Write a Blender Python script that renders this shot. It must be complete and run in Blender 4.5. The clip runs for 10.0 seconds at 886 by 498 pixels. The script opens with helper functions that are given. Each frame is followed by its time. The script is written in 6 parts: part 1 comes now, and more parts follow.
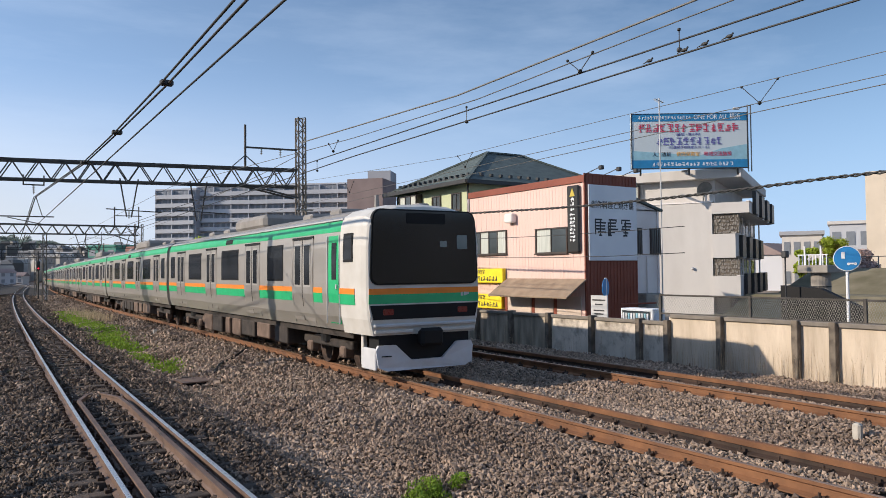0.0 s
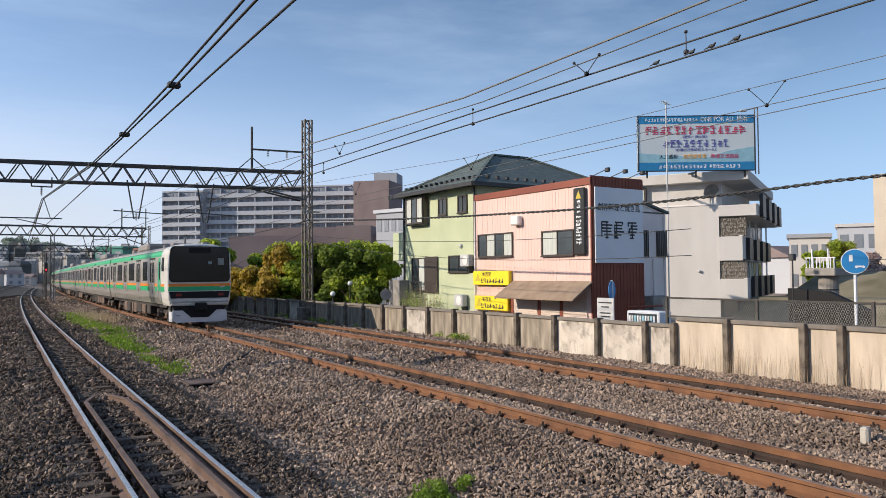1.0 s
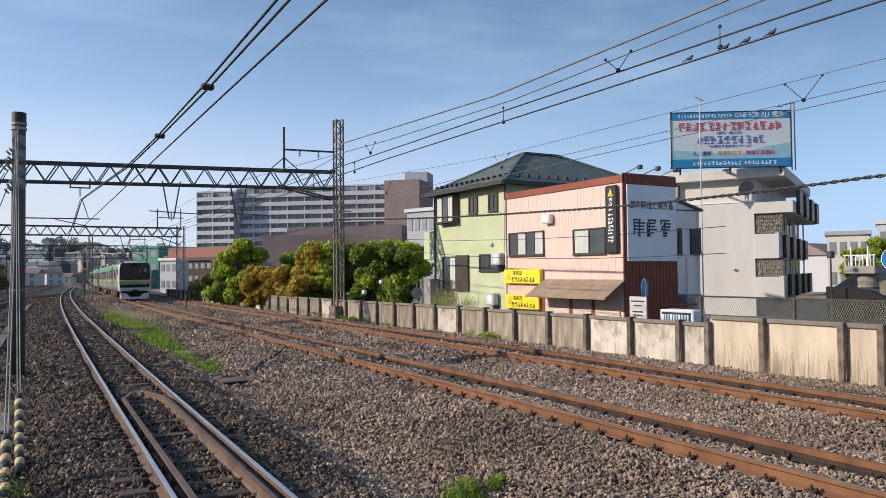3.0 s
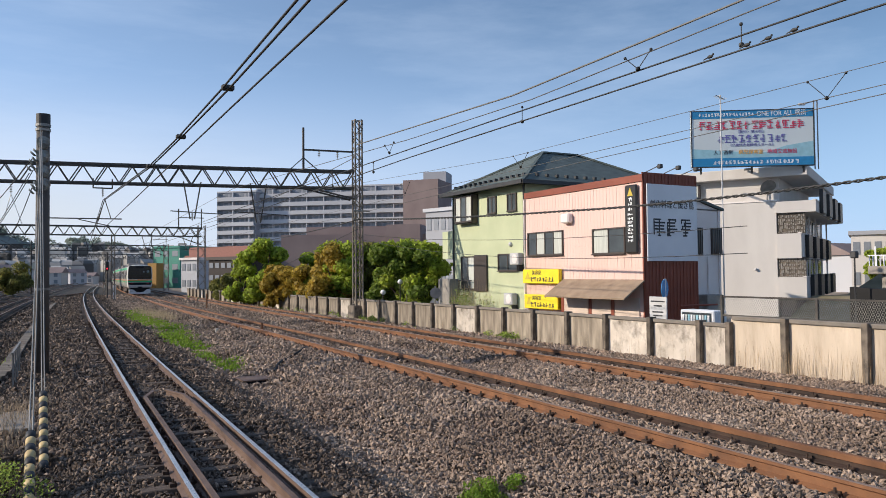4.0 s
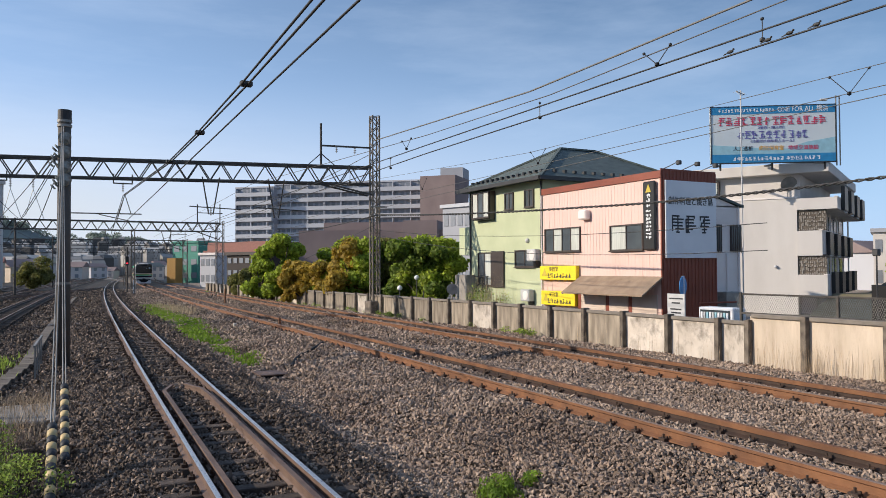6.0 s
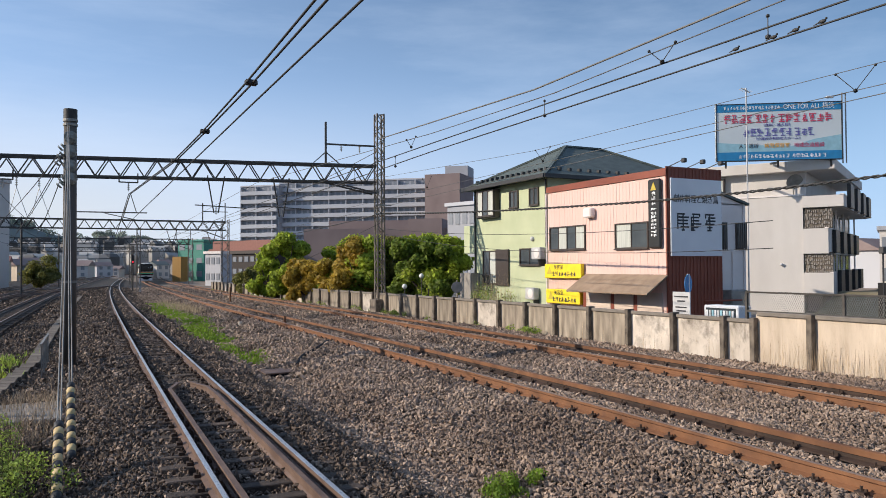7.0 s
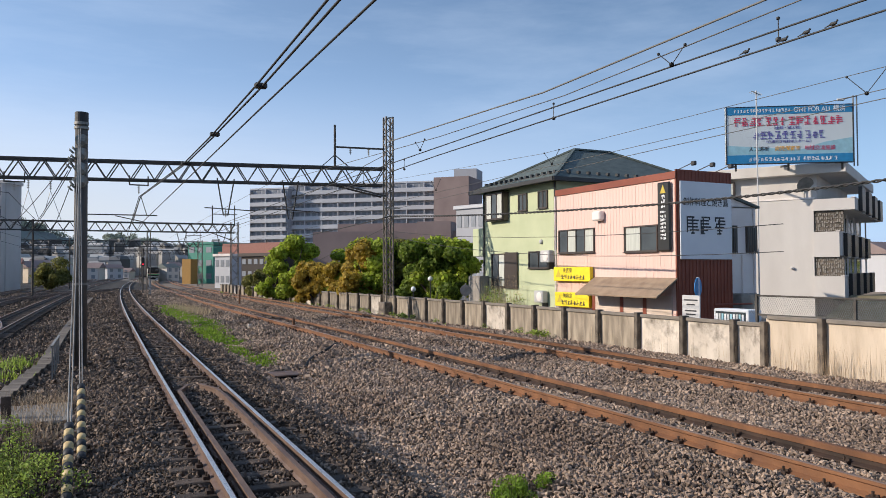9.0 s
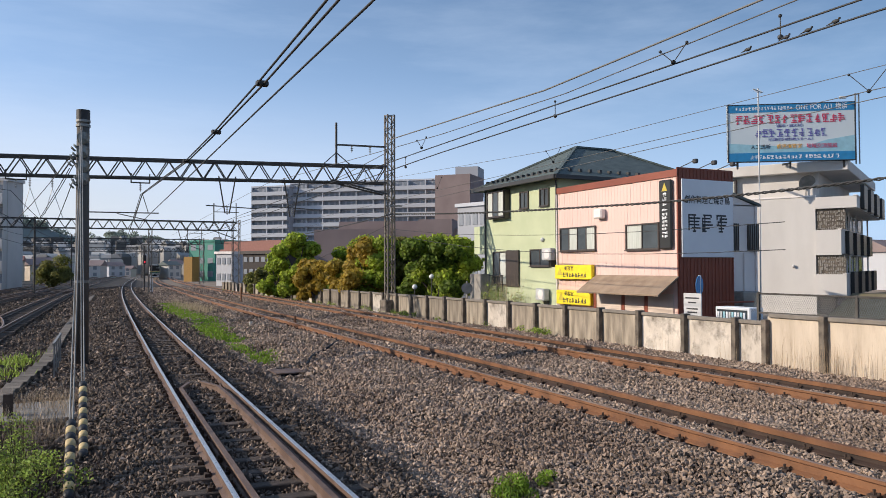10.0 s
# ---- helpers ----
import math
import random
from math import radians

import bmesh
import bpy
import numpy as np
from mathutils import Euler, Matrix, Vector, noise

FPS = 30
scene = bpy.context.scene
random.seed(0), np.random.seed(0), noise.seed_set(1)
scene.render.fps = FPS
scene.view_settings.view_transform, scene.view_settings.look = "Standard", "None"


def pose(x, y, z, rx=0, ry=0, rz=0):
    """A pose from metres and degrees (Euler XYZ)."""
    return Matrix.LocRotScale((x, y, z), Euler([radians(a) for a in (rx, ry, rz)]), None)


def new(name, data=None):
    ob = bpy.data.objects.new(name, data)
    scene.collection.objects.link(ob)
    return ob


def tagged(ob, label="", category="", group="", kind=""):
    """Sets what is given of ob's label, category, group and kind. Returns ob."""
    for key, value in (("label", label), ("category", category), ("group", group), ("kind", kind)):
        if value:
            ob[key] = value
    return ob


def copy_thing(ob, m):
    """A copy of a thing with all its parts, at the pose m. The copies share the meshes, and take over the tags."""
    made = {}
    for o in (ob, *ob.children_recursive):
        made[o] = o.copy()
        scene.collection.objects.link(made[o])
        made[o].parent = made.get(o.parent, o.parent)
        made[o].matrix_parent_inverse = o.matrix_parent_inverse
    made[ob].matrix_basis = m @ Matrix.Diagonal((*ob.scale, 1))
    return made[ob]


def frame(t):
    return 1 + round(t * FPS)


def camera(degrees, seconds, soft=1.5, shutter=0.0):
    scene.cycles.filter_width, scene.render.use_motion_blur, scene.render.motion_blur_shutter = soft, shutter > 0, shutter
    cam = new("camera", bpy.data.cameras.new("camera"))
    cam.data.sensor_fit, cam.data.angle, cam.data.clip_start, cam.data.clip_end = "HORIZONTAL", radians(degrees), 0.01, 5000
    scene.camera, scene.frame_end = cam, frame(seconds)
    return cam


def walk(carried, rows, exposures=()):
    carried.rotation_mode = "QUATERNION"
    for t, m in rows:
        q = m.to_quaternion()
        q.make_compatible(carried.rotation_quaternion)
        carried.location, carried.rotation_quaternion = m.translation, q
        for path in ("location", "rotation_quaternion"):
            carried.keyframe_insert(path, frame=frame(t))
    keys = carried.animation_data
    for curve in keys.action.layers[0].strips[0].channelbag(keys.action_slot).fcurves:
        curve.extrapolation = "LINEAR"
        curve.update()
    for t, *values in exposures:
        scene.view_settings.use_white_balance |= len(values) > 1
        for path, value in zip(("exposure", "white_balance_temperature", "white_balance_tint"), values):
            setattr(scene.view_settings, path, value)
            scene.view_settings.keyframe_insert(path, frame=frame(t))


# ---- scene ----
# X runs across the tracks to the right, Y along them, rail tops lie at z = 0.
EYE = (0.0, 0.0, 2.4)
cam = camera(61.0, 10.0, soft=0.75)
PATH = [
    (0, -33.334, 1.682, 0.577), (0.5, -33.106, 1.761, 0.532), (1, -32.877, 1.851, 0.466), (1.5, -32.551, 1.87, 0.432),
    (2, -32.088, 1.768, 0.611), (2.5, -31.365, 1.759, 0.631), (4, -29.11, 1.768, 0.52), (4.5, -28.729, 1.735, 0.551),
    (5, -28.404, 1.66, 0.529), (5.5, -28.084, 1.542, 0.338), (7, -27.467, 1.344, 0.335), (7.5, -27.294, 1.264, 0.275),
    (8, -27.173, 1.38, 0.253), (8.5, -27.041, 1.527, 0.222), (9, -26.804, 1.564, 0.23), (9.5, -26.677, 1.421, 0.242), (10, -26.7, 1.4, 0.2),
]
walk(cam, [(t, pose(*EYE, 90 + p, r, y)) for t, y, p, r in PATH])

# ---------------------------------------------------------------- light
SUN_TO = Vector((0.955, -0.36, -0.45)).normalized()      # the way the sunlight travels
scene.view_settings.exposure = 0.0
sun = new("sun", bpy.data.lights.new("sun", "SUN"))
sun.data.energy, sun.data.angle, sun.data.color = 5.0, radians(0.6), (1.0, 0.87, 0.72)
sun.matrix_world = Matrix.Translation((-60, 30, 60)) @ SUN_TO.to_track_quat("-Z", "Y").to_matrix().to_4x4()
world = bpy.data.worlds.new("world")
scene.world = world
world.use_nodes = True


def build_sky():
    nt = world.node_tree
    n, l = nt.nodes, nt.links
    n.clear()
    out, bg = n.new("ShaderNodeOutputWorld"), n.new("ShaderNodeBackground")
    sky = n.new("ShaderNodeTexSky")
    sky.sky_type, sky.sun_disc = "NISHITA", False
    sky.sun_elevation, sky.sun_rotation = radians(23.8), math.atan2(-SUN_TO.x, -SUN_TO.y)
    sky.air_density, sky.dust_density, sky.ozone_density = 1.0, 0.3, 3.6
    tc, mp, no, ra = n.new("ShaderNodeTexCoord"), n.new("ShaderNodeMapping"), n.new("ShaderNodeTexNoise"), n.new("ShaderNodeValToRGB")
    mp.inputs["Scale"].default_value = (1.2, 2.0, 7.0)
    no.inputs["Scale"].default_value, no.inputs["Detail"].default_value, no.inputs["Roughness"].default_value = 1.6, 7, 0.6
    ra.color_ramp.elements[0].position, ra.color_ramp.elements[1].position = 0.46, 0.78
    ra.color_ramp.elements[1].color = (0.26, 0.26, 0.26, 1)
    mix = n.new("ShaderNodeMixRGB")
    mix.inputs[2].default_value = (6.8, 8.1, 10.2, 1)
    bg.inputs["Strength"].default_value = 0.114
    l.new(tc.outputs["Generated"], mp.inputs["Vector"]), l.new(mp.outputs[0], no.inputs["Vector"])
    l.new(no.outputs["Fac"], ra.inputs[0]), l.new(ra.outputs[0], mix.inputs[0])
    # pale haze towards the horizon
    sep, mr, hz = n.new("ShaderNodeSeparateXYZ"), n.new("ShaderNodeMapRange"), n.new("ShaderNodeMixRGB")
    mr.interpolation_type = "SMOOTHSTEP"
    mr.inputs["From Min"].default_value, mr.inputs["From Max"].default_value = -0.05, 0.36
    mr.inputs["To Min"].default_value, mr.inputs["To Max"].default_value = 0.8, 0.0
    hz.inputs[2].default_value = (4.1, 6.05, 9.6, 1)
    # brighter haze on the side of the sun
    dot, sm, ad = n.new("ShaderNodeVectorMath"), n.new("ShaderNodeMapRange"), n.new("ShaderNodeMath")
    dot.operation, ad.operation, ad.use_clamp = "DOT_PRODUCT", "ADD", True
    dot.inputs[1].default_value = -SUN_TO
    sm.inputs["From Min"].default_value, sm.inputs["From Max"].default_value = -0.45, 0.75
    sm.inputs["To Min"].default_value, sm.inputs["To Max"].default_value = 0.0, 0.5
    l.new(tc.outputs["Generated"], dot.inputs[0]), l.new(dot.outputs["Value"], sm.inputs["Value"])
    l.new(tc.outputs["Generated"], sep.inputs[0]), l.new(sep.outputs["Z"], mr.inputs["Value"])
    l.new(mr.outputs[0], ad.inputs[0]), l.new(sm.outputs[0], ad.inputs[1]), l.new(ad.outputs[0], hz.inputs[0])
    # white veil low in the sky on the side of the sun
    veil, low, fac = n.new("ShaderNodeMixRGB"), n.new("ShaderNodeMapRange"), n.new("ShaderNodeMath")
    low.interpolation_type, fac.operation, fac.use_clamp = "SMOOTHSTEP", "MULTIPLY", True
    low.inputs["From Min"].default_value, low.inputs["From Max"].default_value = 0.02, 0.26
    low.inputs["To Min"].default_value, low.inputs["To Max"].default_value = 3.4, 0.0
    veil.inputs[2].default_value = (6.3, 6.9, 7.7, 1)
    l.new(sep.outputs["Z"], low.inputs["Value"]), l.new(low.outputs[0], fac.inputs[0]), l.new(sm.outputs[0], fac.inputs[1]), l.new(fac.outputs[0], veil.inputs[0])
    l.new(sky.outputs[0], hz.inputs[1]), l.new(hz.outputs[0], veil.inputs[1]), l.new(veil.outputs[0], mix.inputs[1]), l.new(mix.outputs[0], bg.inputs[0]), l.new(bg.outputs[0], out.inputs[0])


build_sky()


# ---------------------------------------------------------------- materials
def surf(name, c1, c2, scale=3.0, rough=0.7, metal=0.0, bump=0.0, bscale=40.0, stretch=(1, 1, 1), stain=0.0, stain_c=(0.1, 0.09, 0.08), vary=0.0, emit=0.0, spec=0.5, island=0.0, thin=0.0):
    """A node material: two colours mixed by large noise, finer grain, stains, bump."""
    m = bpy.data.materials.new(name)
    m.use_nodes = True
    n, l = m.node_tree.nodes, m.node_tree.links
    b = n["Principled BSDF"]
    tc, mp = n.new("ShaderNodeTexCoord"), n.new("ShaderNodeMapping")
    mp.inputs["Scale"].default_value = stretch
    l.new(tc.outputs["Object"], mp.inputs["Vector"])
    big, fine = n.new("ShaderNodeTexNoise"), n.new("ShaderNodeTexNoise")
    big.inputs["Scale"].default_value, big.inputs["Detail"].default_value = scale, 5
    fine.inputs["Scale"].default_value, fine.inputs["Detail"].default_value = bscale, 4
    l.new(mp.outputs[0], big.inputs["Vector"]), l.new(mp.outputs[0], fine.inputs["Vector"])
    ramp = n.new("ShaderNodeValToRGB")
    ramp.color_ramp.elements[0].position, ramp.color_ramp.elements[1].position = 0.32, 0.68
    ramp.color_ramp.elements[0].color, ramp.color_ramp.elements[1].color = (*c1, 1), (*c2, 1)
    l.new(big.outputs["Fac"], ramp.inputs[0])
    col = ramp.outputs[0]
    if stain:
        st, sr, mx = n.new("ShaderNodeTexNoise"), n.new("ShaderNodeValToRGB"), n.new("ShaderNodeMixRGB")
        st.inputs["Scale"].default_value, st.inputs["Detail"].default_value, st.inputs["Roughness"].default_value = scale * 0.6, 8, 0.7
        sr.color_ramp.elements[0].position, sr.color_ramp.elements[1].position = 0.5, 0.72
        sr.color_ramp.elements[1].color = (stain, stain, stain, 1)
        l.new(mp.outputs[0], st.inputs["Vector"]), l.new(st.outputs["Fac"], sr.inputs[0]), l.new(sr.outputs[0], mx.inputs[0])
        l.new(col, mx.inputs[1])
        mx.inputs[2].default_value = (*stain_c, 1)
        col = mx.outputs[0]
    if vary or island:
        hsv, mm = n.new("ShaderNodeHueSaturation"), n.new("ShaderNodeMapRange")
        src = n.new("ShaderNodeObjectInfo").outputs["Random"] if vary else n.new("ShaderNodeNewGeometry").outputs["Random Per Island"]
        a = vary or island
        mm.inputs["To Min"].default_value, mm.inputs["To Max"].default_value = 1 - a, 1 + a
        l.new(src, mm.inputs["Value"]), l.new(mm.outputs[0], hsv.inputs["Value"]), l.new(col, hsv.inputs["Color"])
        col = hsv.outputs[0]
    l.new(col, b.inputs["Base Color"])
    rr = n.new("ShaderNodeMapRange")
    rr.inputs["To Min"].default_value, rr.inputs["To Max"].default_value = max(0.02, rough - 0.12), min(1, rough + 0.12)
    l.new(fine.outputs["Fac"], rr.inputs["Value"]), l.new(rr.outputs[0], b.inputs["Roughness"])
    b.inputs["Metallic"].default_value = metal
    b.inputs["Specular IOR Level"].default_value = spec
    if bump:
        bp = n.new("ShaderNodeBump")
        bp.inputs["Strength"].default_value, bp.inputs["Distance"].default_value = bump, 0.02
        l.new(fine.outputs["Fac"], bp.inputs["Height"]), l.new(bp.outputs[0], b.inputs["Normal"])
    if thin:
        tr, ms = n.new("ShaderNodeBsdfTranslucent"), n.new("ShaderNodeMixShader")
        ms.inputs[0].default_value = thin
        l.new(col, tr.inputs["Color"]), l.new(b.outputs[0], ms.inputs[1]), l.new(tr.outputs[0], ms.inputs[2])
        l.new(ms.outputs[0], n["Material Output"].inputs["Surface"])
    if emit:
        b.inputs["Emission Strength"].default_value = emit
        b.inputs["Emission Color"].default_value = (*c1, 1)
    return m


def tint(c, k):
    return tuple(min(1, x * k) for x in c)


def plain(name, c, rough=0.5, metal=0.0, **kw):
    return surf(name, tint(c, 0.9), tint(c, 1.08), rough=rough, metal=metal, **kw)


def window_glass(name, c=(0.02, 0.025, 0.03), rough=0.06):
    return surf(name, tint(c, 0.8), tint(c, 1.3), scale=1.2, rough=max(0.14, rough), spec=0.8)


M = {}
# Bed coloured near black to carry the shade in the gaps between stones.
M["ballast"] = surf("ballast_gap_shade", (0.010, 0.008, 0.006), (0.024, 0.018, 0.014), scale=0.5, rough=0.95, bump=1.0, bscale=22, stain=0.4, stain_c=(0.03, 0.022, 0.018))
M["stone"] = surf("ballast_stone", (0.212, 0.152, 0.113), (0.38, 0.288, 0.22), scale=0.35, rough=0.9, bump=0.3, bscale=60, island=0.5, stain=0.5, stain_c=(0.13, 0.085, 0.06))
M["stone_dark"] = surf("ballast_stone_dark", (0.07, 0.050, 0.038), (0.165, 0.122, 0.092), scale=0.5, rough=0.9, bump=0.3, bscale=60, island=0.55, stain=0.5, stain_c=(0.07, 0.045, 0.03))
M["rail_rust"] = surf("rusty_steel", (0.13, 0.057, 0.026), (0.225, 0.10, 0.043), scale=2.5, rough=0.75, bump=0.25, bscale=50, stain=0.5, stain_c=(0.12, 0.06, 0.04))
# Web and foot of the far rails, darkened with the shade under the head.
M["rail_far_shaded"] = surf("shaded_rusty_steel", (0.022, 0.013, 0.009), (0.055, 0.03, 0.02), scale=2.5, rough=0.75, bump=0.25, bscale=50)
M["rail_top"] = surf("worn_rail_head", (0.60, 0.53, 0.48), (0.74, 0.67, 0.62), scale=2, rough=0.3, metal=0.9, bscale=30)
M["rail_top_rusty"] = surf("worn_rusty_head", (0.30, 0.18, 0.12), (0.40, 0.27, 0.19), scale=2, rough=0.45, metal=0.5, bscale=30)
M["rail_brown"] = surf("brown_rail_steel", (0.095, 0.056, 0.04), (0.165, 0.105, 0.075), scale=2.5, rough=0.65, bump=0.2, bscale=50, stain=0.4, stain_c=(0.09, 0.055, 0.04))
M["sleeper"] = surf("tarred_sleeper", (0.045, 0.032, 0.025), (0.115, 0.084, 0.065), scale=4, rough=0.9, bump=0.6, bscale=25, stretch=(1, 6, 1), vary=0.35)
M["sleeper_conc"] = surf("dusty_concrete_sleeper", (0.16, 0.11, 0.085), (0.25, 0.19, 0.155), scale=4, rough=0.9, bump=0.4, bscale=40, vary=0.2)
M["iron"] = surf("dark_iron", (0.028, 0.017, 0.012), (0.06, 0.034, 0.022), scale=6, rough=0.8, bump=0.3)
M["wall"] = surf("weathered_concrete_panel", (0.43, 0.355, 0.27), (0.64, 0.54, 0.43), scale=1.8, rough=0.9, bump=0.3, bscale=30, stretch=(1, 1, 0.22), stain=0.7, stain_c=(0.30, 0.22, 0.16), vary=0.1)
M["wall_dirty"] = surf("dirty_concrete_panel", (0.11, 0.09, 0.068), (0.42, 0.355, 0.275), scale=2.6, rough=0.9, bump=0.3, bscale=30, stretch=(1, 1, 0.2), stain=0.9, stain_c=(0.15, 0.12, 0.09), vary=0.22)
M["wall_white"] = surf("peeling_white_panel", (0.50, 0.44, 0.37), (0.66, 0.59, 0.51), scale=1.9, rough=0.9, bump=0.3, bscale=30, stretch=(1, 1, 0.9), stain=1.0, stain_c=(0.15, 0.125, 0.10), vary=0.1)
M["post"] = surf("grimy_concrete_post", (0.08, 0.066, 0.053), (0.20, 0.165, 0.13), scale=4, rough=0.9, bump=0.3, bscale=30, vary=0.25)
M["coping"] = surf("grey_coping", (0.15, 0.132, 0.113), (0.25, 0.22, 0.185), scale=2, rough=0.9, bump=0.3)
M["steel"] = surf("galvanised_steel", (0.20, 0.20, 0.19), (0.30, 0.29, 0.27), scale=3, rough=0.6, metal=0.4, stain=0.4, stain_c=(0.14, 0.10, 0.07))
M["steel_dark"] = surf("weathered_dark_steel", (0.055, 0.05, 0.045), (0.10, 0.09, 0.08), scale=3, rough=0.7, metal=0.3, stain=0.4, stain_c=(0.10, 0.07, 0.05))
# Mast steel paler than the trusses, its sunlit look put into the colour.
M["steel_mast"] = surf("sunlit_mast_steel", (0.13, 0.11, 0.09), (0.20, 0.175, 0.145), scale=3, rough=0.75, metal=0.1, stain=0.4, stain_c=(0.12, 0.08, 0.05))
M["wire"] = plain("black_wire", (0.03, 0.03, 0.03), 0.6)
M["wire_grey"] = plain("grey_wire", (0.10, 0.095, 0.09), 0.6)
M["wire_pale"] = plain("pale_wire", (0.15, 0.145, 0.135), 0.6)
M["insul"] = plain("white_insulator", (0.45, 0.44, 0.42), 0.3)
M["pole"] = surf("concrete_pole", (0.07, 0.062, 0.055), (0.11, 0.10, 0.09), scale=2, rough=0.85, stretch=(1, 1, 0.2))
M["earth"] = surf("dry_earth", (0.14, 0.11, 0.085), (0.24, 0.19, 0.15), scale=0.4, rough=0.95, bump=0.5, bscale=14, stain=0.4, stain_c=(0.10, 0.10, 0.05))
M["asphalt"] = surf("worn_street_concrete", (0.120, 0.114, 0.108), (0.168, 0.159, 0.150), scale=0.6, rough=0.9, bump=0.2)
M["grass"] = surf("spring_grass", (0.13, 0.22, 0.02), (0.24, 0.36, 0.04), scale=2.0, rough=0.8, island=0.35, thin=0.45)
M["weed"] = surf("weed_leaf", (0.18, 0.25, 0.045), (0.33, 0.42, 0.08), scale=3.0, rough=0.7, island=0.75, thin=0.45)
M["stalk"] = surf("brown_stalk", (0.34, 0.25, 0.16), (0.48, 0.37, 0.25), scale=3.0, rough=0.9, island=0.4)
M["dry"] = surf("dry_stalk", (0.40, 0.31, 0.20), (0.55, 0.45, 0.30), scale=3.0, rough=0.9, island=0.3, thin=0.45)


# ---------------------------------------------------------------- mesh helpers
def to_mesh(name, verts, faces, mat, smooth=False):
    me = bpy.data.meshes.new(name)
    me.from_pydata([tuple(v) for v in verts], [], [tuple(f) for f in faces])
    me.materials.append(mat)
    me.polygons.foreach_set("use_smooth", [smooth] * len(me.polygons))
    me.update()
    return me


def part(name, bm, mat, parent=None, label="", smooth=False):
    """Links a bmesh as one mesh object, under parent if there is one."""
    me = bpy.data.meshes.new(name)
    bm.normal_update()
    bm.to_mesh(me)
    bm.free()
    me.materials.append(mat)
    if smooth:
        me.polygons.foreach_set("use_smooth", [True] * len(me.polygons))
    ob = new(name, me)
    if parent:
        ob.parent = parent
    if label:
        ob["label"] = label
    return ob


def share(name, me, parent, m):
    ob = new(name, me)
    ob.parent = parent
    ob.matrix_local = m
    return ob


def thing(name, label, category, group="", kind="", m=None):
    ob = new(name)
    if m is not None:
        ob.matrix_basis = m
    return tagged(ob, label, category, group, kind)


def box(bm, x0, x1, y0, y1, z0, z1, m=None, bevel=0.0):
    mm = Matrix.LocRotScale(((x0 + x1) / 2, (y0 + y1) / 2, (z0 + z1) / 2), None, (abs(x1 - x0), abs(y1 - y0), abs(z1 - z0)))
    r = bmesh.ops.create_cube(bm, size=1.0, matrix=(m @ mm) if m else mm)
    if bevel:
        es = {e for v in r["verts"] for e in v.link_edges}
        bmesh.ops.bevel(bm, geom=list(es), offset=bevel, segments=1, affect="EDGES", profile=0.5)
    return bm


def boxed(*a, **k):
    return box(bmesh.new(), *a, **k)


def beam(bm, p, q, w, h=None):
    """A bar of section w x h from p to q."""
    p, q = Vector(p), Vector(q)
    d = q - p
    m = Matrix.Translation((p + q) / 2) @ d.to_track_quat("Y", "Z").to_matrix().to_4x4() @ Matrix.Diagonal((w, d.length, h or w, 1))
    bmesh.ops.create_cube(bm, size=1.0, matrix=m)
    return bm


def rod(bm, p, q, r0, r1=None, seg=8):
    p, q = Vector(p), Vector(q)
    d = q - p
    m = Matrix.Translation((p + q) / 2) @ d.to_track_quat("Z", "Y").to_matrix().to_4x4()
    bmesh.ops.create_cone(bm, cap_ends=True, segments=seg, radius1=r0, radius2=r0 if r1 is None else r1, depth=d.length, matrix=m)
    return bm


def ball(bm, c, r, sub=1, sc=(1, 1, 1)):
    bmesh.ops.create_icosphere(bm, subdivisions=sub, radius=r, matrix=Matrix.LocRotScale(c, None, sc))
    return bm


def prism(bm, pts, axis, a, b):
    """Extrudes a polygon of 2D points along an axis from a to b."""
    def at(p, w):
        return {"x": (w, p[0], p[1]), "y": (p[0], w, p[1]), "z": (p[0], p[1], w)}[axis]
    lo, hi = [bm.verts.new(at(p, a)) for p in pts], [bm.verts.new(at(p, b)) for p in pts]
    n = len(pts)
    bm.faces.new(lo), bm.faces.new(hi[::-1])
    for i in range(n):
        bm.faces.new((lo[i], hi[i], hi[(i + 1) % n], lo[(i + 1) % n]))
    bmesh.ops.recalc_face_normals(bm, faces=bm.faces)
    return bm


def sweep(pts, prof):
    """A bmesh of a profile (x across, z up) drawn along a path of (x, y, z) points."""
    bm = bmesh.new()
    rings = []
    for i, p in enumerate(pts):
        a, b = Vector(pts[max(0, i - 1)]), Vector(pts[min(len(pts) - 1, i + 1)])
        d = (b - a).normalized()
        side = Vector((d.y, -d.x, 0)).normalized()
        rings.append([bm.verts.new(Vector(p) + side * x + Vector((0, 0, z))) for x, z in prof])
    k = len(prof)
    for r, s in zip(rings[:-1], rings[1:]):
        for j in range(k):
            bm.faces.new((r[j], r[(j + 1) % k], s[(j + 1) % k], s[j]))
    bm.faces.new(rings[0][::-1]), bm.faces.new(rings[-1])
    bmesh.ops.recalc_face_normals(bm, faces=bm.faces)
    return bm


# ---------------------------------------------------------------- plan of the line
def drop(u):
    return -0.003 * min(150.0, max(0.0, u - 30.0))


def line_1(u):
    return 1.912 + 0.03396 * u + 0.0001544 * u * u


def line_2(u):
    return line_1(u) + 5.98 + 0.75 / (1 + math.exp((u - 36) / 13.0)) - 0.0055 * max(0.0, min(u, 280.0) - 95.0)


def line_3(u):
    return line_2(u) + 4.5


LINES = {"a": line_1, "b": line_2, "c": line_3, "d": lambda u: line_1(u) - 6.2, "e": lambda u: line_1(u) - 10.2, "f": lambda u: line_1(u) - 14.2}


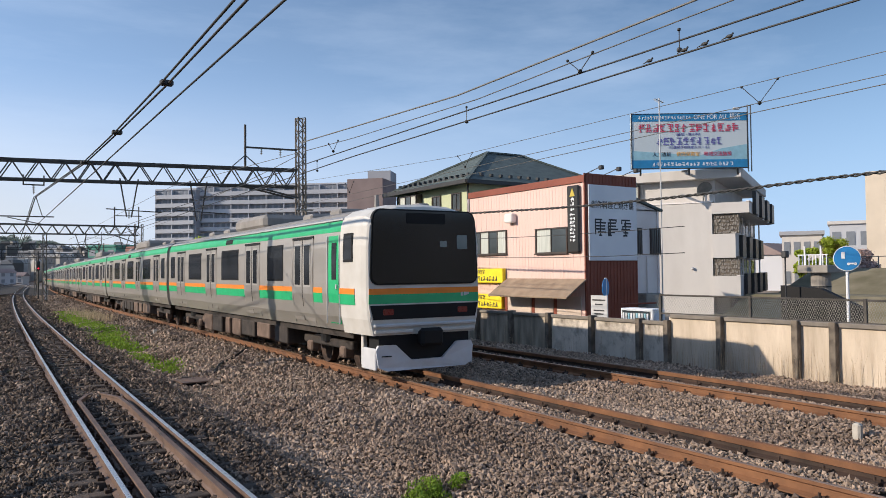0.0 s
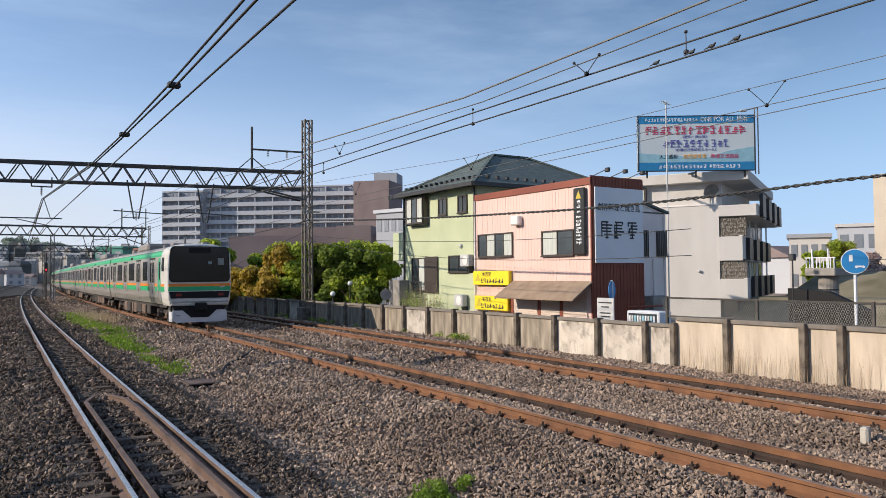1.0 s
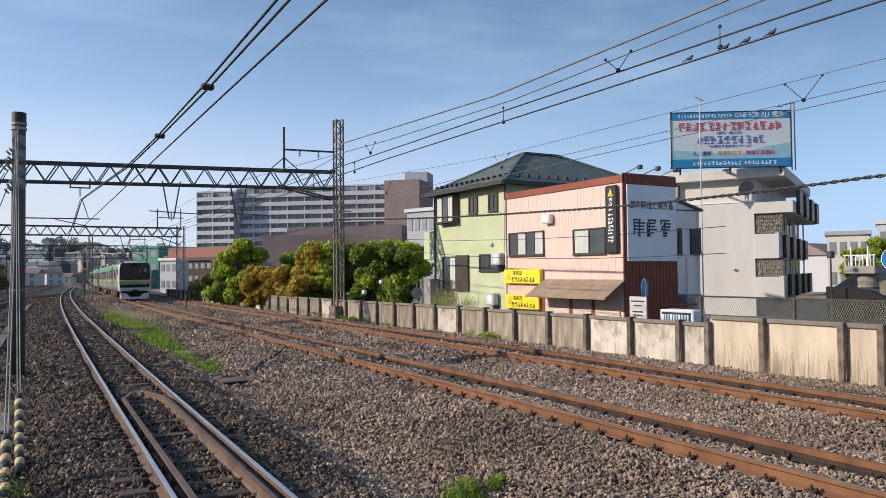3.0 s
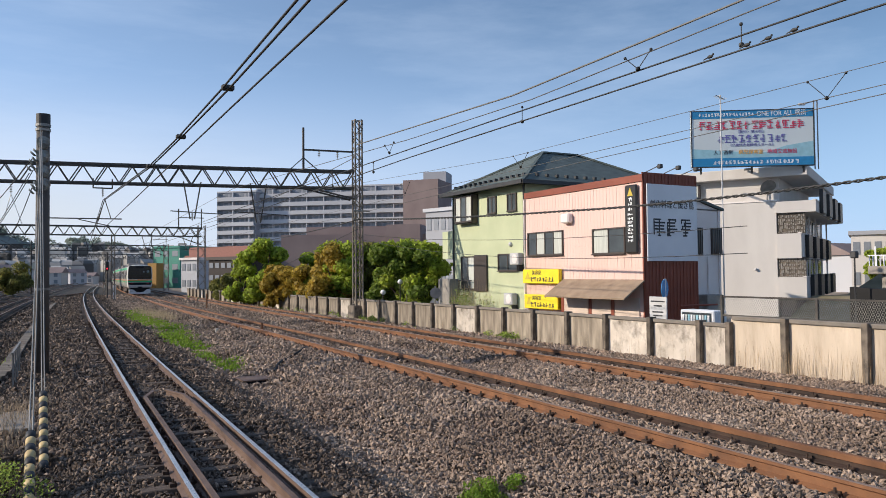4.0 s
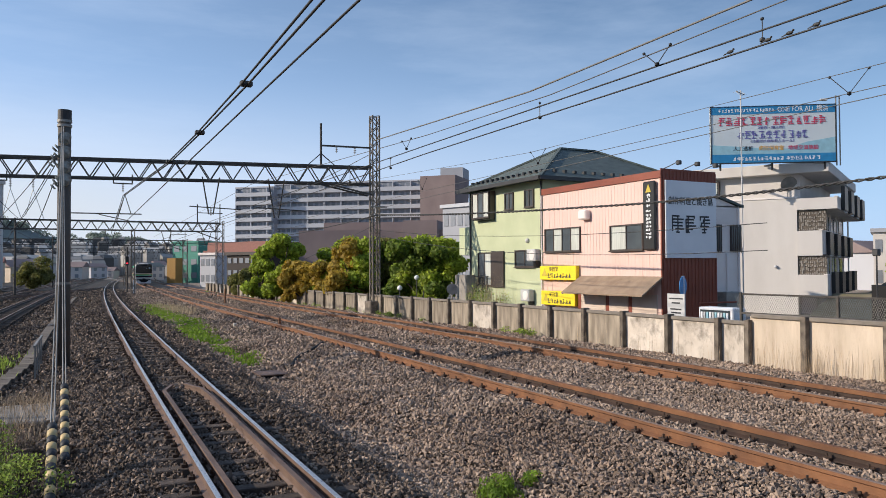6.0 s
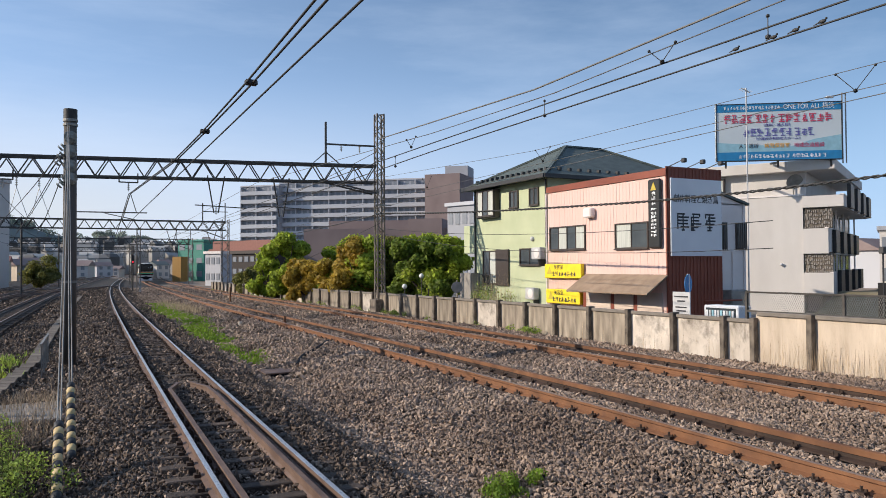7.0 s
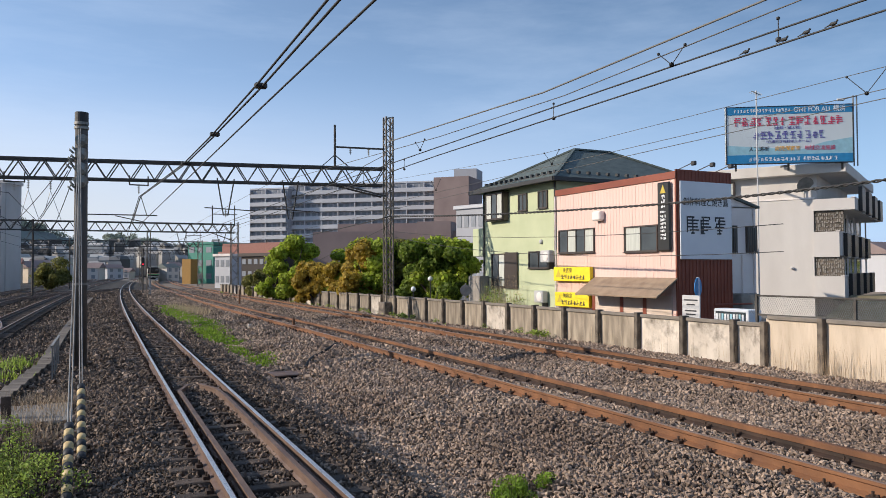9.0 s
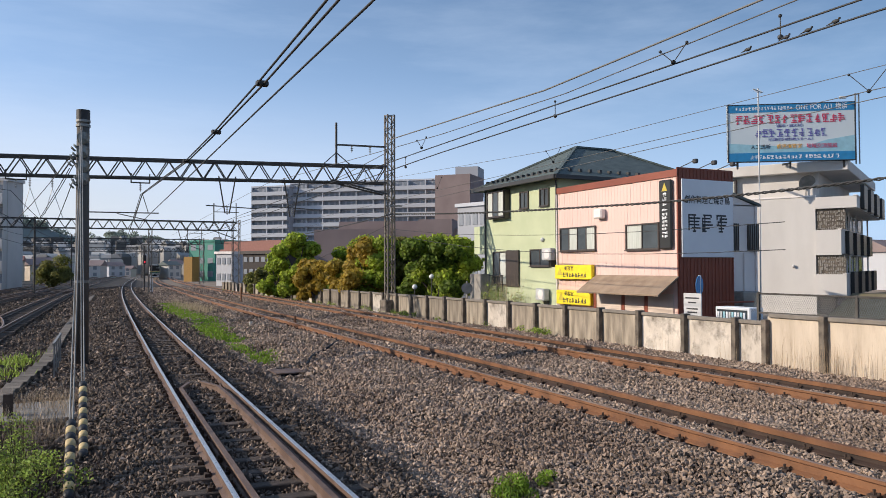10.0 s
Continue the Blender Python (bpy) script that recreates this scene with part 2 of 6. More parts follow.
def on_line(f, u, off=0.0, z=0.0):
    d = (f(u + 0.1) - f(u - 0.1)) / 0.2
    k = math.hypot(1, d)
    return Vector((f(u) + off / k, u - off * d / k, z + drop(u)))


def turn_at(f, u):
    return -math.atan((f(u + 0.5) - f(u - 0.5)))


def bed(u, v):
    """Height of the ballast at (v, u)."""
    z = -0.33
    for k in "abc":
        d = abs(v - LINES[k](u))
        z = max(z, (-0.205 if k == "a" else -0.178) - 0.14 * min(1, max(0, (d - 1.35) / 0.8)))
    for k in "bc":
        z -= 0.10 * max(0, 1 - abs(abs(v - LINES[k](u)) - 0.5665) / 0.36)
    dip = max(0.0, 1 - abs(v - line_1(u) - 2.75) / 1.25)
    z -= 0.26 * dip * dip * (3 - 2 * dip) * max(0.0, min(1.0, (44 - u) / 18))
    if v < line_1(u) - 2.3:
        z = -0.36
    z += 0.035 * noise.noise((v * 0.9, u * 0.9, 0)) + 0.05 * noise.noise((v * 0.25, u * 0.25, 4))
    return z + drop(u)


def build_ground():
    us = [-12 + i * 0.5 for i in range(100)] + [38 + 1.3 ** (i / 2) * 2 for i in range(38)]
    vs = [-45, -30, -20] + [-14 + i * 0.45 for i in range(71)]
    verts = [(v, u, bed(u, v) - 0.05 if v > -15 else -0.4 + drop(u)) for u in us for v in vs]
    n = len(vs)
    faces = [(i * n + j, i * n + j + 1, (i + 1) * n + j + 1, (i + 1) * n + j) for i in range(len(us) - 1) for j in range(n - 1)]
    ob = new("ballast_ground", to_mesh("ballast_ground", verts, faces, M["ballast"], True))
    tagged(ob, "near-black bed under the ballast stones, gap shade in its colour", "ground", kind="structure")
    R = 4500
    g = new("ground", to_mesh("ground", [(-R, -R, -1.1), (R, -R, -1.1), (R, R, -1.1), (-R, R, -1.1)], [(0, 1, 2, 3)], M["earth"]))
    tagged(g, "flat dusty town ground reaching the horizon", "ground", kind="structure")
    s = part("street", boxed(17.6, 60, -30, 120, -1.3, -1.0), M["asphalt"])
    tagged(s, "narrow worn grey street behind the concrete wall", "street", kind="structure")


build_ground()


def build_closing_walls():
    # Walls added out of view to darken reflections and cut the sky fill.
    for nm, d in (("wall_south", (-42, 80, -16.6, -16, -1.1, 6.5)), ("wall_west", (-42.6, -42, -16, 70, -1.1, 9))):
        tagged(part(nm, boxed(*d), M["concrete_plain"]), "unseen plain grey wall added to darken reflections and sky fill", "wall", kind="structure")


M["concrete_plain"] = surf("closing_concrete", (0.22, 0.215, 0.20), (0.32, 0.31, 0.29), scale=0.4, rough=0.9)
build_closing_walls()

RAIL = [(-0.064, -0.16), (0.064, -0.16), (0.064, -0.145), (0.012, -0.12), (0.012, -0.05), (0.033, -0.035), (0.033, -0.004), (-0.033, -0.004), (-0.033, -0.035), (-0.012, -0.05), (-0.012, -0.12), (-0.064, -0.145)]


def build_track(key, label, u0, u1, head, sleeper, s0, s1, clips=False, sleep_z=-0.16):
    f = LINES[key]
    big = 1.22 if key in "bc" else 1.0
    root = thing("railway_track", label, "railway track", "tracks", "structure")
    us = [u0]
    while us[-1] < u1:
        us.append(us[-1] + max(1.0, us[-1] * 0.04))
    for sd in (-1, 1):
        pts = [on_line(f, u, sd * 0.5665) for u in us]
        rail = part("rail", sweep(pts, [(x * (1.0 + (big - 1) * 1.6), z * big) for x, z in RAIL]), M["rail_brown" if key not in "bc" else "rail_rust" if sd < 0 else "rail_far_shaded"], root, "rust-brown steel rail")
        if key in "bc" and sd > 0:
            part("rail_head", sweep(pts, [(-0.044, -0.085), (0.044, -0.085), (0.05, -0.008), (0.03, 0.002), (-0.03, 0.002), (-0.05, -0.008)]), M["rail_rust"], rail, "rusty rail head")
        else:
            part("rail_head", sweep(pts, [(-0.031, -0.005), (0.031, -0.005), (0.024, 0.0), (-0.024, 0.0)]), head, rail, "worn running surface")
    me = bpy.data.meshes.new("sleeper")
    bm = boxed(-1.05, 1.05, -0.105, 0.105, -0.14, 0, bevel=0.012)
    bm.to_mesh(me), bm.free()
    me.materials.append(sleeper)
    mc = None
    if clips:
        bm = bmesh.new()
        for sx in (-1, 1):
            for o in (-0.115, 0.115):
                x = sx * 0.5665 + o
                k = 1.15 if key in "bc" else 1.0
                x += (0.03 if o > 0 else -0.03) * (k - 1)
                box(bm, x - 0.04 * k, x + 0.04 * k, -0.055 * k, 0.055 * k, 0.0, 0.04 * k)
                rod(bm, (x, 0, 0.02), (x, 0, 0.09 * k), 0.016 * k, seg=5)
                beam(bm, (x + 0.02, -0.05 * k, 0.055 * k), (x - 0.02 * sx, 0.05 * k, 0.035 * k), 0.022 * k)
        mc = bpy.data.meshes.new("rail_clip")
        bm.to_mesh(mc), bm.free()
        mc.materials.append(M["iron"])
    u, rnd = s0, random.Random(7)
    while u < s1:
        p = on_line(f, u, rnd.uniform(-0.03, 0.03), sleep_z + rnd.uniform(-0.012, 0.006))
        m = Matrix.Translation(p) @ pose(0, 0, 0, 0, 0, math.degrees(turn_at(f, u)) + rnd.uniform(-0.8, 0.8))
        sl = share("sleeper", me, root, m)
        if mc and u < 45:
            share("rail_fastening", mc, sl, pose(0, 0, 0.002))
        u += 0.62
    return root


build_track("a", "main track with worn bright railheads on dark timber sleepers", 3, 420, M["rail_top"], M["sleeper"], 4, 110, True, -0.145)
build_track("b", "rusty track on which the train runs", 1, 480, M["rail_top_rusty"], M["sleeper_conc"], 1, 95, True, -0.19)
build_track("c", "rusty track beside the concrete wall", 1, 420, M["rail_top_rusty"], M["sleeper_conc"], 1, 95, True, -0.19)
build_track("d", "dark track beyond the concrete pole", 20, 420, M["rail_top_rusty"], M["sleeper"], 22, 120)
build_track("e", "dark siding track among switches", 25, 420, M["rail_top_rusty"], M["sleeper"], 30, 110)
build_track("f", "outer dark siding track", 30, 420, M["rail_top_rusty"], M["sleeper"], 40, 110)


def build_turnouts():
    """Diverging rails between the yard tracks."""
    for f0, f1, u0, u1 in (("d", "e", 34, 66), ("e", "f", 46, 80), ("e", "d", 74, 108), ("d", "a", 96, 135)):
        root = thing("turnout", "dark turnout rails joining two yard tracks", "railway track", "tracks", "structure")
        for sd in (-1, 1):
            pts = []
            for k in range(21):
                u = u0 + (u1 - u0) * k / 20
                w = k / 20 * k / 20 * (3 - 2 * k / 20)
                pts.append(Vector((LINES[f0](u) * (1 - w) + LINES[f1](u) * w + sd * 0.5665, u, 0.006 + drop(u))))
            rail = part("rail", sweep(pts, RAIL), M["rail_brown"], root)
            part("rail_head", sweep(pts, [(-0.031, -0.005), (0.031, -0.005), (0.024, 0.0), (-0.024, 0.0)]), M["rail_top_rusty"], rail)


build_turnouts()


def build_guard_rails():
    for sd in (-1, 1):
        ins = 0.5665 - 0.19
        pts = [on_line(line_1, 16.9, sd * 0.13, -0.03), on_line(line_1, 16.0, sd * (ins - (0.0 if sd < 0 else 0.03)), -0.01)]
        pts += [on_line(line_1, u, sd * ins, -0.005) for u in (15, 13, 11, 9, 7, 5, 3)]
        ob = part("guard_rail", sweep(pts, [(x * (1.05 if abs(x) < 0.05 else 0.6), z) for x, z in RAIL]), M["rail_brown"])
        tagged(ob, "rusty inner guard rail with its end bent inwards", "guard rail", "guard rails")


build_guard_rails()


# ---------------------------------------------------------------- boundary wall
def wall_x(u):
    return 17.35 + 0.004 * u


def build_boundary_wall():
    root = thing("boundary_wall", "weathered concrete panel wall along the tracks", "wall", kind="structure")
    pm, wm, cm, hm = [bpy.data.meshes.new(n) for n in ("panel", "post", "coping", "tall_panel")]
    for me, dims, mat in ((pm, (-0.04, 0.04, 0, 2.0, -0.6, 0.80), "wall"), (hm, (-0.04, 0.04, 0, 2.0, -0.6, 1.02), "wall"), (wm, (-0.22, 0.07, -0.08, 0.08, -0.6, 0.93), "post"), (cm, (-0.10, 0.06, 0.09, 1.91, -0.03, 0.08), "coping")):
        bm = boxed(*dims, bevel=0.012)
        bm.to_mesh(me), bm.free()
        me.materials.append(M[mat])
    ppw = pm.copy()
    ppw.materials[0] = M["wall_white"]
    ppd = pm.copy()
    ppd.materials[0] = M["wall_dirty"]
    tall = wm.copy()
    tall.transform(Matrix.Diagonal((1, 1, 1.2, 1)))
    us = [-8.6, -6.5, -4.4, -2.3, -0.2, 1.9, 3.9, 5.9, 7.75, 9.69, 10.63, 12.80, 14.58, 15.64, 17.64]
    while us[-1] < 97:
        us.append(us[-1] + 2.09)
    for i, (u, w) in enumerate(zip(us[:-1], us[1:])):
        high = u < 14
        z = drop(u)
        k = (w - u) / 2.0
        m = Matrix.Translation((wall_x(u), u, z))
        share("post", tall if high else wm, root, m)
        wide = m @ Matrix.Diagonal((1, k, 1, 1))
        share("panel", hm if high else (ppw if 14 < u < 19 or i % 7 == 5 else ppd), root, wide)
        share("coping", cm, root, wide @ Matrix.Translation((0, 0, 1.022 if high else 0.802)))


build_boundary_wall()


def build_mesh_fence():
    root = thing("mesh_fence", "low grey wire-mesh fence above the concrete wall", "fence")
    x = 17.75
    bm = bmesh.new()
    for z in (1.08, 1.62):
        beam(bm, (x, -9, z), (x, 15.2, z), 0.05)
    part("fence_rail", bm, M["steel_dark"], root)
    u = -8.8
    while u < 15.5:
        part("fence_post", boxed(x - 0.035, x + 0.035, u - 0.035, u + 0.035, -1.0, 1.66), M["steel_dark"], root)
        u += 3.0
    vs, fs = [], []

    def strip(p, q):
        k = len(vs)
        d = 0.0035
        vs.extend([(x, p[0] - d, p[1]), (x, p[0] + d, p[1]), (x, q[0] + d, q[1]), (x, q[0] - d, q[1]), (x + d, p[0], p[1]), (x + d, q[0], q[1])])
        fs.extend([(k, k + 1, k + 2, k + 3), (k, k + 4, k + 5, k + 3)])
    u = -9
    while u < 15.2:
        strip((u, 1.08), (u + 0.27, 1.62)), strip((u + 0.27, 1.08), (u, 1.62))
        u += 0.06
    ob = new("mesh", to_mesh("mesh", vs, fs, M["steel"]))
    ob.parent = root


build_mesh_fence()


# ---------------------------------------------------------------- overhead line
def about_eye(k):
    return Matrix.Translation(EYE) @ Matrix.Scale(k, 4) @ Matrix.Translation((-EYE[0], -EYE[1], -EYE[2]))


def lattice_mast(root, x, y, z0, z1, w=0.55, step=0.6):
    h = w / 2
    for sx in (-1, 1):
        for sy in (-1, 1):
            part("mast_leg", beam(bmesh.new(), (x + sx * h, y + sy * h, z0), (x + sx * h, y + sy * h, z1), 0.075), M["steel_mast"], root)
    bm, z, k = bmesh.new(), z0, 1
    while z < z1 - 0.05:
        t = min(z + step, z1)
        for s in (-1, 1):
            beam(bm, (x - k * h, y + s * h, z), (x + k * h, y + s * h, t), 0.04)
            beam(bm, (x + s * h, y - k * h, z), (x + s * h, y + k * h, t), 0.04)
        z, k = t, -k
    tagged(part("mast_lacing", bm, M["steel_mast"], root), kind="stuff")


def truss(root, a, b, depth, gap, step, size=0.09, brackets=True):
    """A box truss from a to b (top chord ends)."""
    a, b = Vector(a), Vector(b)
    d = (b - a).normalized()
    side = Vector((-d.y, d.x, 0)) * gap / 2
    dn = Vector((0, 0, -depth))
    for s in (-1, 1):
        part("top_chord", beam(bmesh.new(), a + side * s, b + side * s, size * 1.2), M["steel_dark"], root)
        part("bottom_chord", beam(bmesh.new(), a + side * s + dn, b + side * s + dn, size), M["steel_dark"], root)
    n = int((b - a).length / step)
    for s in (-1, 1):
        bm = bmesh.new()
        for i in range(n):
            p, q, r = a + (b - a) * (i / n), a + (b - a) * ((i + 0.5) / n), a + (b - a) * ((i + 1) / n)
            if brackets:
                part("truss_web", beam(bmesh.new(), p + side * s, q + side * s + dn, size * 0.62), M["steel_dark"], root)
                part("truss_web", beam(bmesh.new(), q + side * s + dn, r + side * s, size * 0.62), M["steel_dark"], root)
            else:
                beam(bm, p + side * s, q + side * s + dn, size * 0.62), beam(bm, q + side * s + dn, r + side * s, size * 0.62)
        if brackets:
            bm.free()
        else:
            tagged(part("truss_lacing", bm, M["steel_dark"], root), kind="stuff")
    bm = bmesh.new()
    for i in range(n + 1):
        p = a + (b - a) * (i / n)
        beam(bm, p - side, p + side, 0.05), beam(bm, p - side + dn, p + side + dn, 0.05)
    tagged(part("tie_lacing", bm, M["steel_dark"], root), kind="stuff")


def insulator(bm, p, n=4, r=0.09, step=0.12, axis=(0, 0, -1)):
    p, ax = Vector(p), Vector(axis)
    for i in range(n):
        q = p + ax * (i * step)
        rod(bm, q, q + ax * 0.05, r, r * 0.5, 8)
    rod(bm, p, p + ax * (n * step), 0.02, seg=6)


def build_gantry():
    root = thing("overhead_gantry", "dark lattice steel gantry spanning the tracks with overhead wires", "gantry")
    root.matrix_basis = about_eye(1.045)
    lattice_mast(root, 16.7, 40, -0.6, 11.2, 0.42, 0.45)
    part("mast_foot", boxed(16.25, 17.15, 39.55, 40.45, -1.0, 0.55, bevel=0.04), M["post"], root, "concrete footing")
    truss(root, (16.4, 40, 8.17), (-24, 46.5, 7.85), 0.95, 0.8, 1.15)
    # knee brace at the mast
    bm = bmesh.new()
    for o in (-0.35, 0.35):
        beam(bm, (16.4, 40 + o, 6.6), (13.2, 40.5 + o, 7.3), 0.09)
    part("knee_brace", bm, M["steel_dark"], root)
    # raised arm beside the mast
    bm = bmesh.new()
    beam(bm, (13.65, 40.5, 8.2), (13.65, 40.5, 10.6), 0.10), beam(bm, (13.65, 40.5, 9.35), (16.5, 40.1, 9.35), 0.09)
    beam(bm, (13.65, 40.5, 8.9), (14.5, 40.4, 8.2), 0.05), beam(bm, (13.65, 40.5, 8.9), (12.9, 40.6, 8.2), 0.05)
    part("upper_arm", bm, M["steel_dark"], root)
    for x in (14.5, 15.6):
        bm = bmesh.new()
        insulator(bm, (x, 40.3, 9.3), 3, 0.08)
        part("insulator", bm, M["insul"], root)
    # drop frames that hold the contact wires
    for x, f in ((3.5, 0.9), (7.8, 1.3), (-2.2, 0.9), (11.2, 1.4)):
        y = 40 + (16.4 - x) * 0.161
        bm = bmesh.new()
        for s in (-0.45, 0.45):
            beam(bm, (x + s, y, 7.35), (x + s * (0.25 if f > 1 else 1), y, 7.3 - f * 1.5 if f > 1 else 6.85), 0.06)
        if f < 1:
            beam(bm, (x - 0.45, y, 6.87), (x + 0.45, y, 6.87), 0.06)
        else:
            beam(bm, (x - 1.1, y, 5.75), (x + 1.6, y, 5.65), 0.05)
        part("drop_frame", bm, M["steel_dark"], root)
        bm = bmesh.new()
        insulator(bm, (x, y, 6.85 if f < 1 else 5.7), 4, 0.07, 0.11)
        part("insulator", bm, M["insul"], root)
    # registration arm of the main track
    bm = bmesh.new()
    rod(bm, (0.6, 42.5, 5.3), (4.4, 42.0, 5.3), 0.03), rod(bm, (2.4, 42.3, 5.25), (4.0, 42.1, 4.9), 0.022), rod(bm, (3.6, 42.1, 6.3), (3.2, 42.1, 4.85), 0.02), rod(bm, (3.6, 42.1, 6.3), (3.9, 42.1, 5.3), 0.02)
    part("registration_arm", bm, M["steel_dark"], root)
    # cable brackets on the mast
    for z in (5.4, 5.9):
        part("bracket", boxed(16.3, 17.3, 39.65, 39.75, z, z + 0.08), M["steel"], root)


build_gantry()


def build_far_gantry(u, x0, x1, label, z=7.9):
    root = thing("overhead_gantry", label, "gantry")
    lattice_mast(root, x1, u, -0.6, z + 0.3, 0.8, 0.8)
    lattice_mast(root, line_1(u) + 2.4, u, -0.6, z - 0.9, 0.35, 0.9)
    truss(root, (x1, u, z), (x0, u + 2, z), 1.0, 0.8, 1.25, 0.12, False)
    bm = bmesh.new()
    beam(bm, (x1 - 2.6, u, z), (x1 - 2.6, u, z + 2.2), 0.12), beam(bm, (x1 - 2.6, u, z + 1.2), (x1 + 0.3, u, z + 1.2), 0.09), beam(bm, (x1, u, z), (x1, u, z + 2.3), 0.1)
    beam(bm, (x1, u, z - 2.0), (x1 - 2.8, u, z - 1.0), 0.1)
    part("upper_arm", bm, M["steel_dark"], root)
    for x in (line_1(u), line_2(u), line_3(u)):
        bm = bmesh.new()
        for s in (-0.6, 0.6):
            beam(bm, (x + s, u, z - 0.9), (x + s * 0.2, u, z - 2.6), 0.07)
        beam(bm, (x - 1, u, z - 2.5), (x + 1, u, z - 2.6), 0.05)
        part("drop_frame", bm, M["steel_dark"], root)


build_far_gantry(92, -26, 18.4, "second lattice gantry farther down the line")
build_far_gantry(150, -26, 23.5, "distant lattice gantry over the curving tracks")
build_far_gantry(215, -22, 34, "faint gantry where the line curves away")


def cable(name, pts, r, mat, label, sag=0.0, seg=10):
    """A hanging wire through points, round in section."""
    path = []
    for i, (a, b) in enumerate(zip(pts[:-1], pts[1:])):
        a, b = Vector(a), Vector(b)
        for k in range(seg):
            t = k / seg
            path.append(a.lerp(b, t) - Vector((0, 0, 4 * sag * t * (1 - t))))
    path.append(Vector(pts[-1]))
    prof = [(r * math.cos(k * math.pi / 3), r * math.sin(k * math.pi / 3)) for k in range(6)]
    ob = part(name, sweep(path, prof), mat, None, "", True)
    return tagged(ob, label, "cable", "overhead wires")


def along(off, z, u0, u1, f=line_1, n=5):
    return [(f(u0 + (u1 - u0) * k / n) + off, u0 + (u1 - u0) * k / n, z) for k in range(n + 1)]


def build_wires():
    con, mes = "thin black contact wire over the main track", "paired black messenger wires over the main track"
    cable("contact_wire", [(2.6, -12, 5.3), (2.95, 7.5, 5.28), (3.1, 13.4, 5.26), (3.2, 18.5, 5.2), (3.6, 42, 4.85), (6.3, 92, 4.8)], 0.016, M["wire"], con)
    for o in (-0.035, 0.035):
        cable("messenger_wire", [(2.85 + o * 2, -12, 6.6), (3.04 + o * 2, 9.1, 5.83), (3.1 + o * 1.6, 13.4, 5.69), (3.17 + o, 18.3, 5.62), (3.25 + o, 23.6, 5.62), (3.54 + o, 42, 6.25), (6.3, 92, 5.9)], 0.02, M["wire"], mes)
    # rusty track on which the train runs: compound catenary
    g2 = [(8.7, -14), (8.9, 6), (9.0, 18), (9.6, 40), (11.0, 92)]
    cable("messenger_wire", [(8.8, -14, 6.5), (8.9, 7, 6.03), (8.95, 12.3, 5.88), (9.0, 18, 5.97), (9.6, 40, 6.9), (11, 92, 6.2)], 0.010, M["wire_grey"], "thin dark wire of the catenary over the rusty track")
    for nm, zs, r in (("auxiliary_wire", (5.8, 5.74, 5.70, 5.75, 5.5), 0.014), ("contact_wire", (5.5, 5.53, 5.48, 5.3, 5.0), 0.014)):
        cable(nm, [(x, y, z) for (x, y), z in zip(g2, zs)], r, M["wire"], "thin dark wire of the catenary over the rusty track")
    g3 = [(12.8, -14), (13.5, 6), (13.7, 20), (14.2, 40), (15.6, 92)]
    for nm, zs, r in (("messenger_wire", (6.4, 6.12, 6.1, 7.0, 6.2), 0.007), ("auxiliary_wire", (5.8, 5.72, 5.64, 5.6, 5.4), 0.008), ("contact_wire", (5.6, 5.56, 5.42, 5.2, 5.0), 0.009)):
        cable(nm, [(x, y, z) for (x, y), z in zip(g3, zs)], r, M["wire_grey"], "thin wire of the catenary beside the wall")
    cable("feeder_wire", [(16.5, -16, 10.35), (16.5, 14, 9.48), (16.5, 24, 9.22), (17.3, 41.75, 10.05)], 0.031, M["wire_pale"], "thick grey feeder cable running to the mast head")
    cable("feeder_wire", [(17.4, 41.8, 9.4), (18.2, 92, 8.3)], 0.02, M["wire_grey"], "thick grey feeder cable running to the mast head", 0.5)
    pts = [(17.5, -14, 4.9), (17.5, 10, 4.52), (17.5, 22, 4.62), (16.9, 40, 5.5)]
    twist = thing("communication_cable", "thick twisted black communication cable", "cable", "overhead wires")
    for ph in (0, math.pi):
        path = []
        for a, b in zip(pts[:-1], pts[1:]):
            a, b = Vector(a), Vector(b)
            n = int((b - a).length / 0.11)
            for k in range(n):
                c = a.lerp(b, k / n) - Vector((0, 0, 0.4 * (k / n) * (1 - k / n)))
                w = c.y / 0.55 * math.pi * 2 + ph
                path.append(c + Vector((0.028 * math.cos(w), 0, 0.028 * math.sin(w))))
        part("strand", sweep(path, [(0.024 * math.cos(k * math.pi / 3), 0.024 * math.sin(k * math.pi / 3)) for k in range(6)]), M["wire"], twist, "", True)
    cable("communication_cable", [(16.9, 40, 5.5), (18.4, 92, 5.6)], 0.03, M["wire"], "thick black communication cable along the wall", 0.4)
    cable("service_cable", [(17.4, 14, 3.6), (17.0, 40, 4.6)], 0.012, M["wire"], "thin black service cable", 0.35)
    cable("service_cable", [(17.4, 14, 2.85), (17.0, 40, 4.3)], 0.012, M["wire"], "thin black service cable", 0.5)
    for off in (-6.2, -10.2):
        cable("contact_wire", [(line_1(u) + off, u, 5.0) for u in (20, 44, 92, 150)], 0.018, M["wire"], con)
        cable("messenger_wire", [(line_1(u) + off, u, z) for u, z in ((20, 5.8), (44, 6.4), (92, 6.0), (150, 6.0))], 0.018, M["wire"], mes, 0.4)
    cable("guy_wire", [(16.7, 40, 4.9), (18.0, 74, 0.9)], 0.014, M["wire"], "thin black guy wire from the mast")
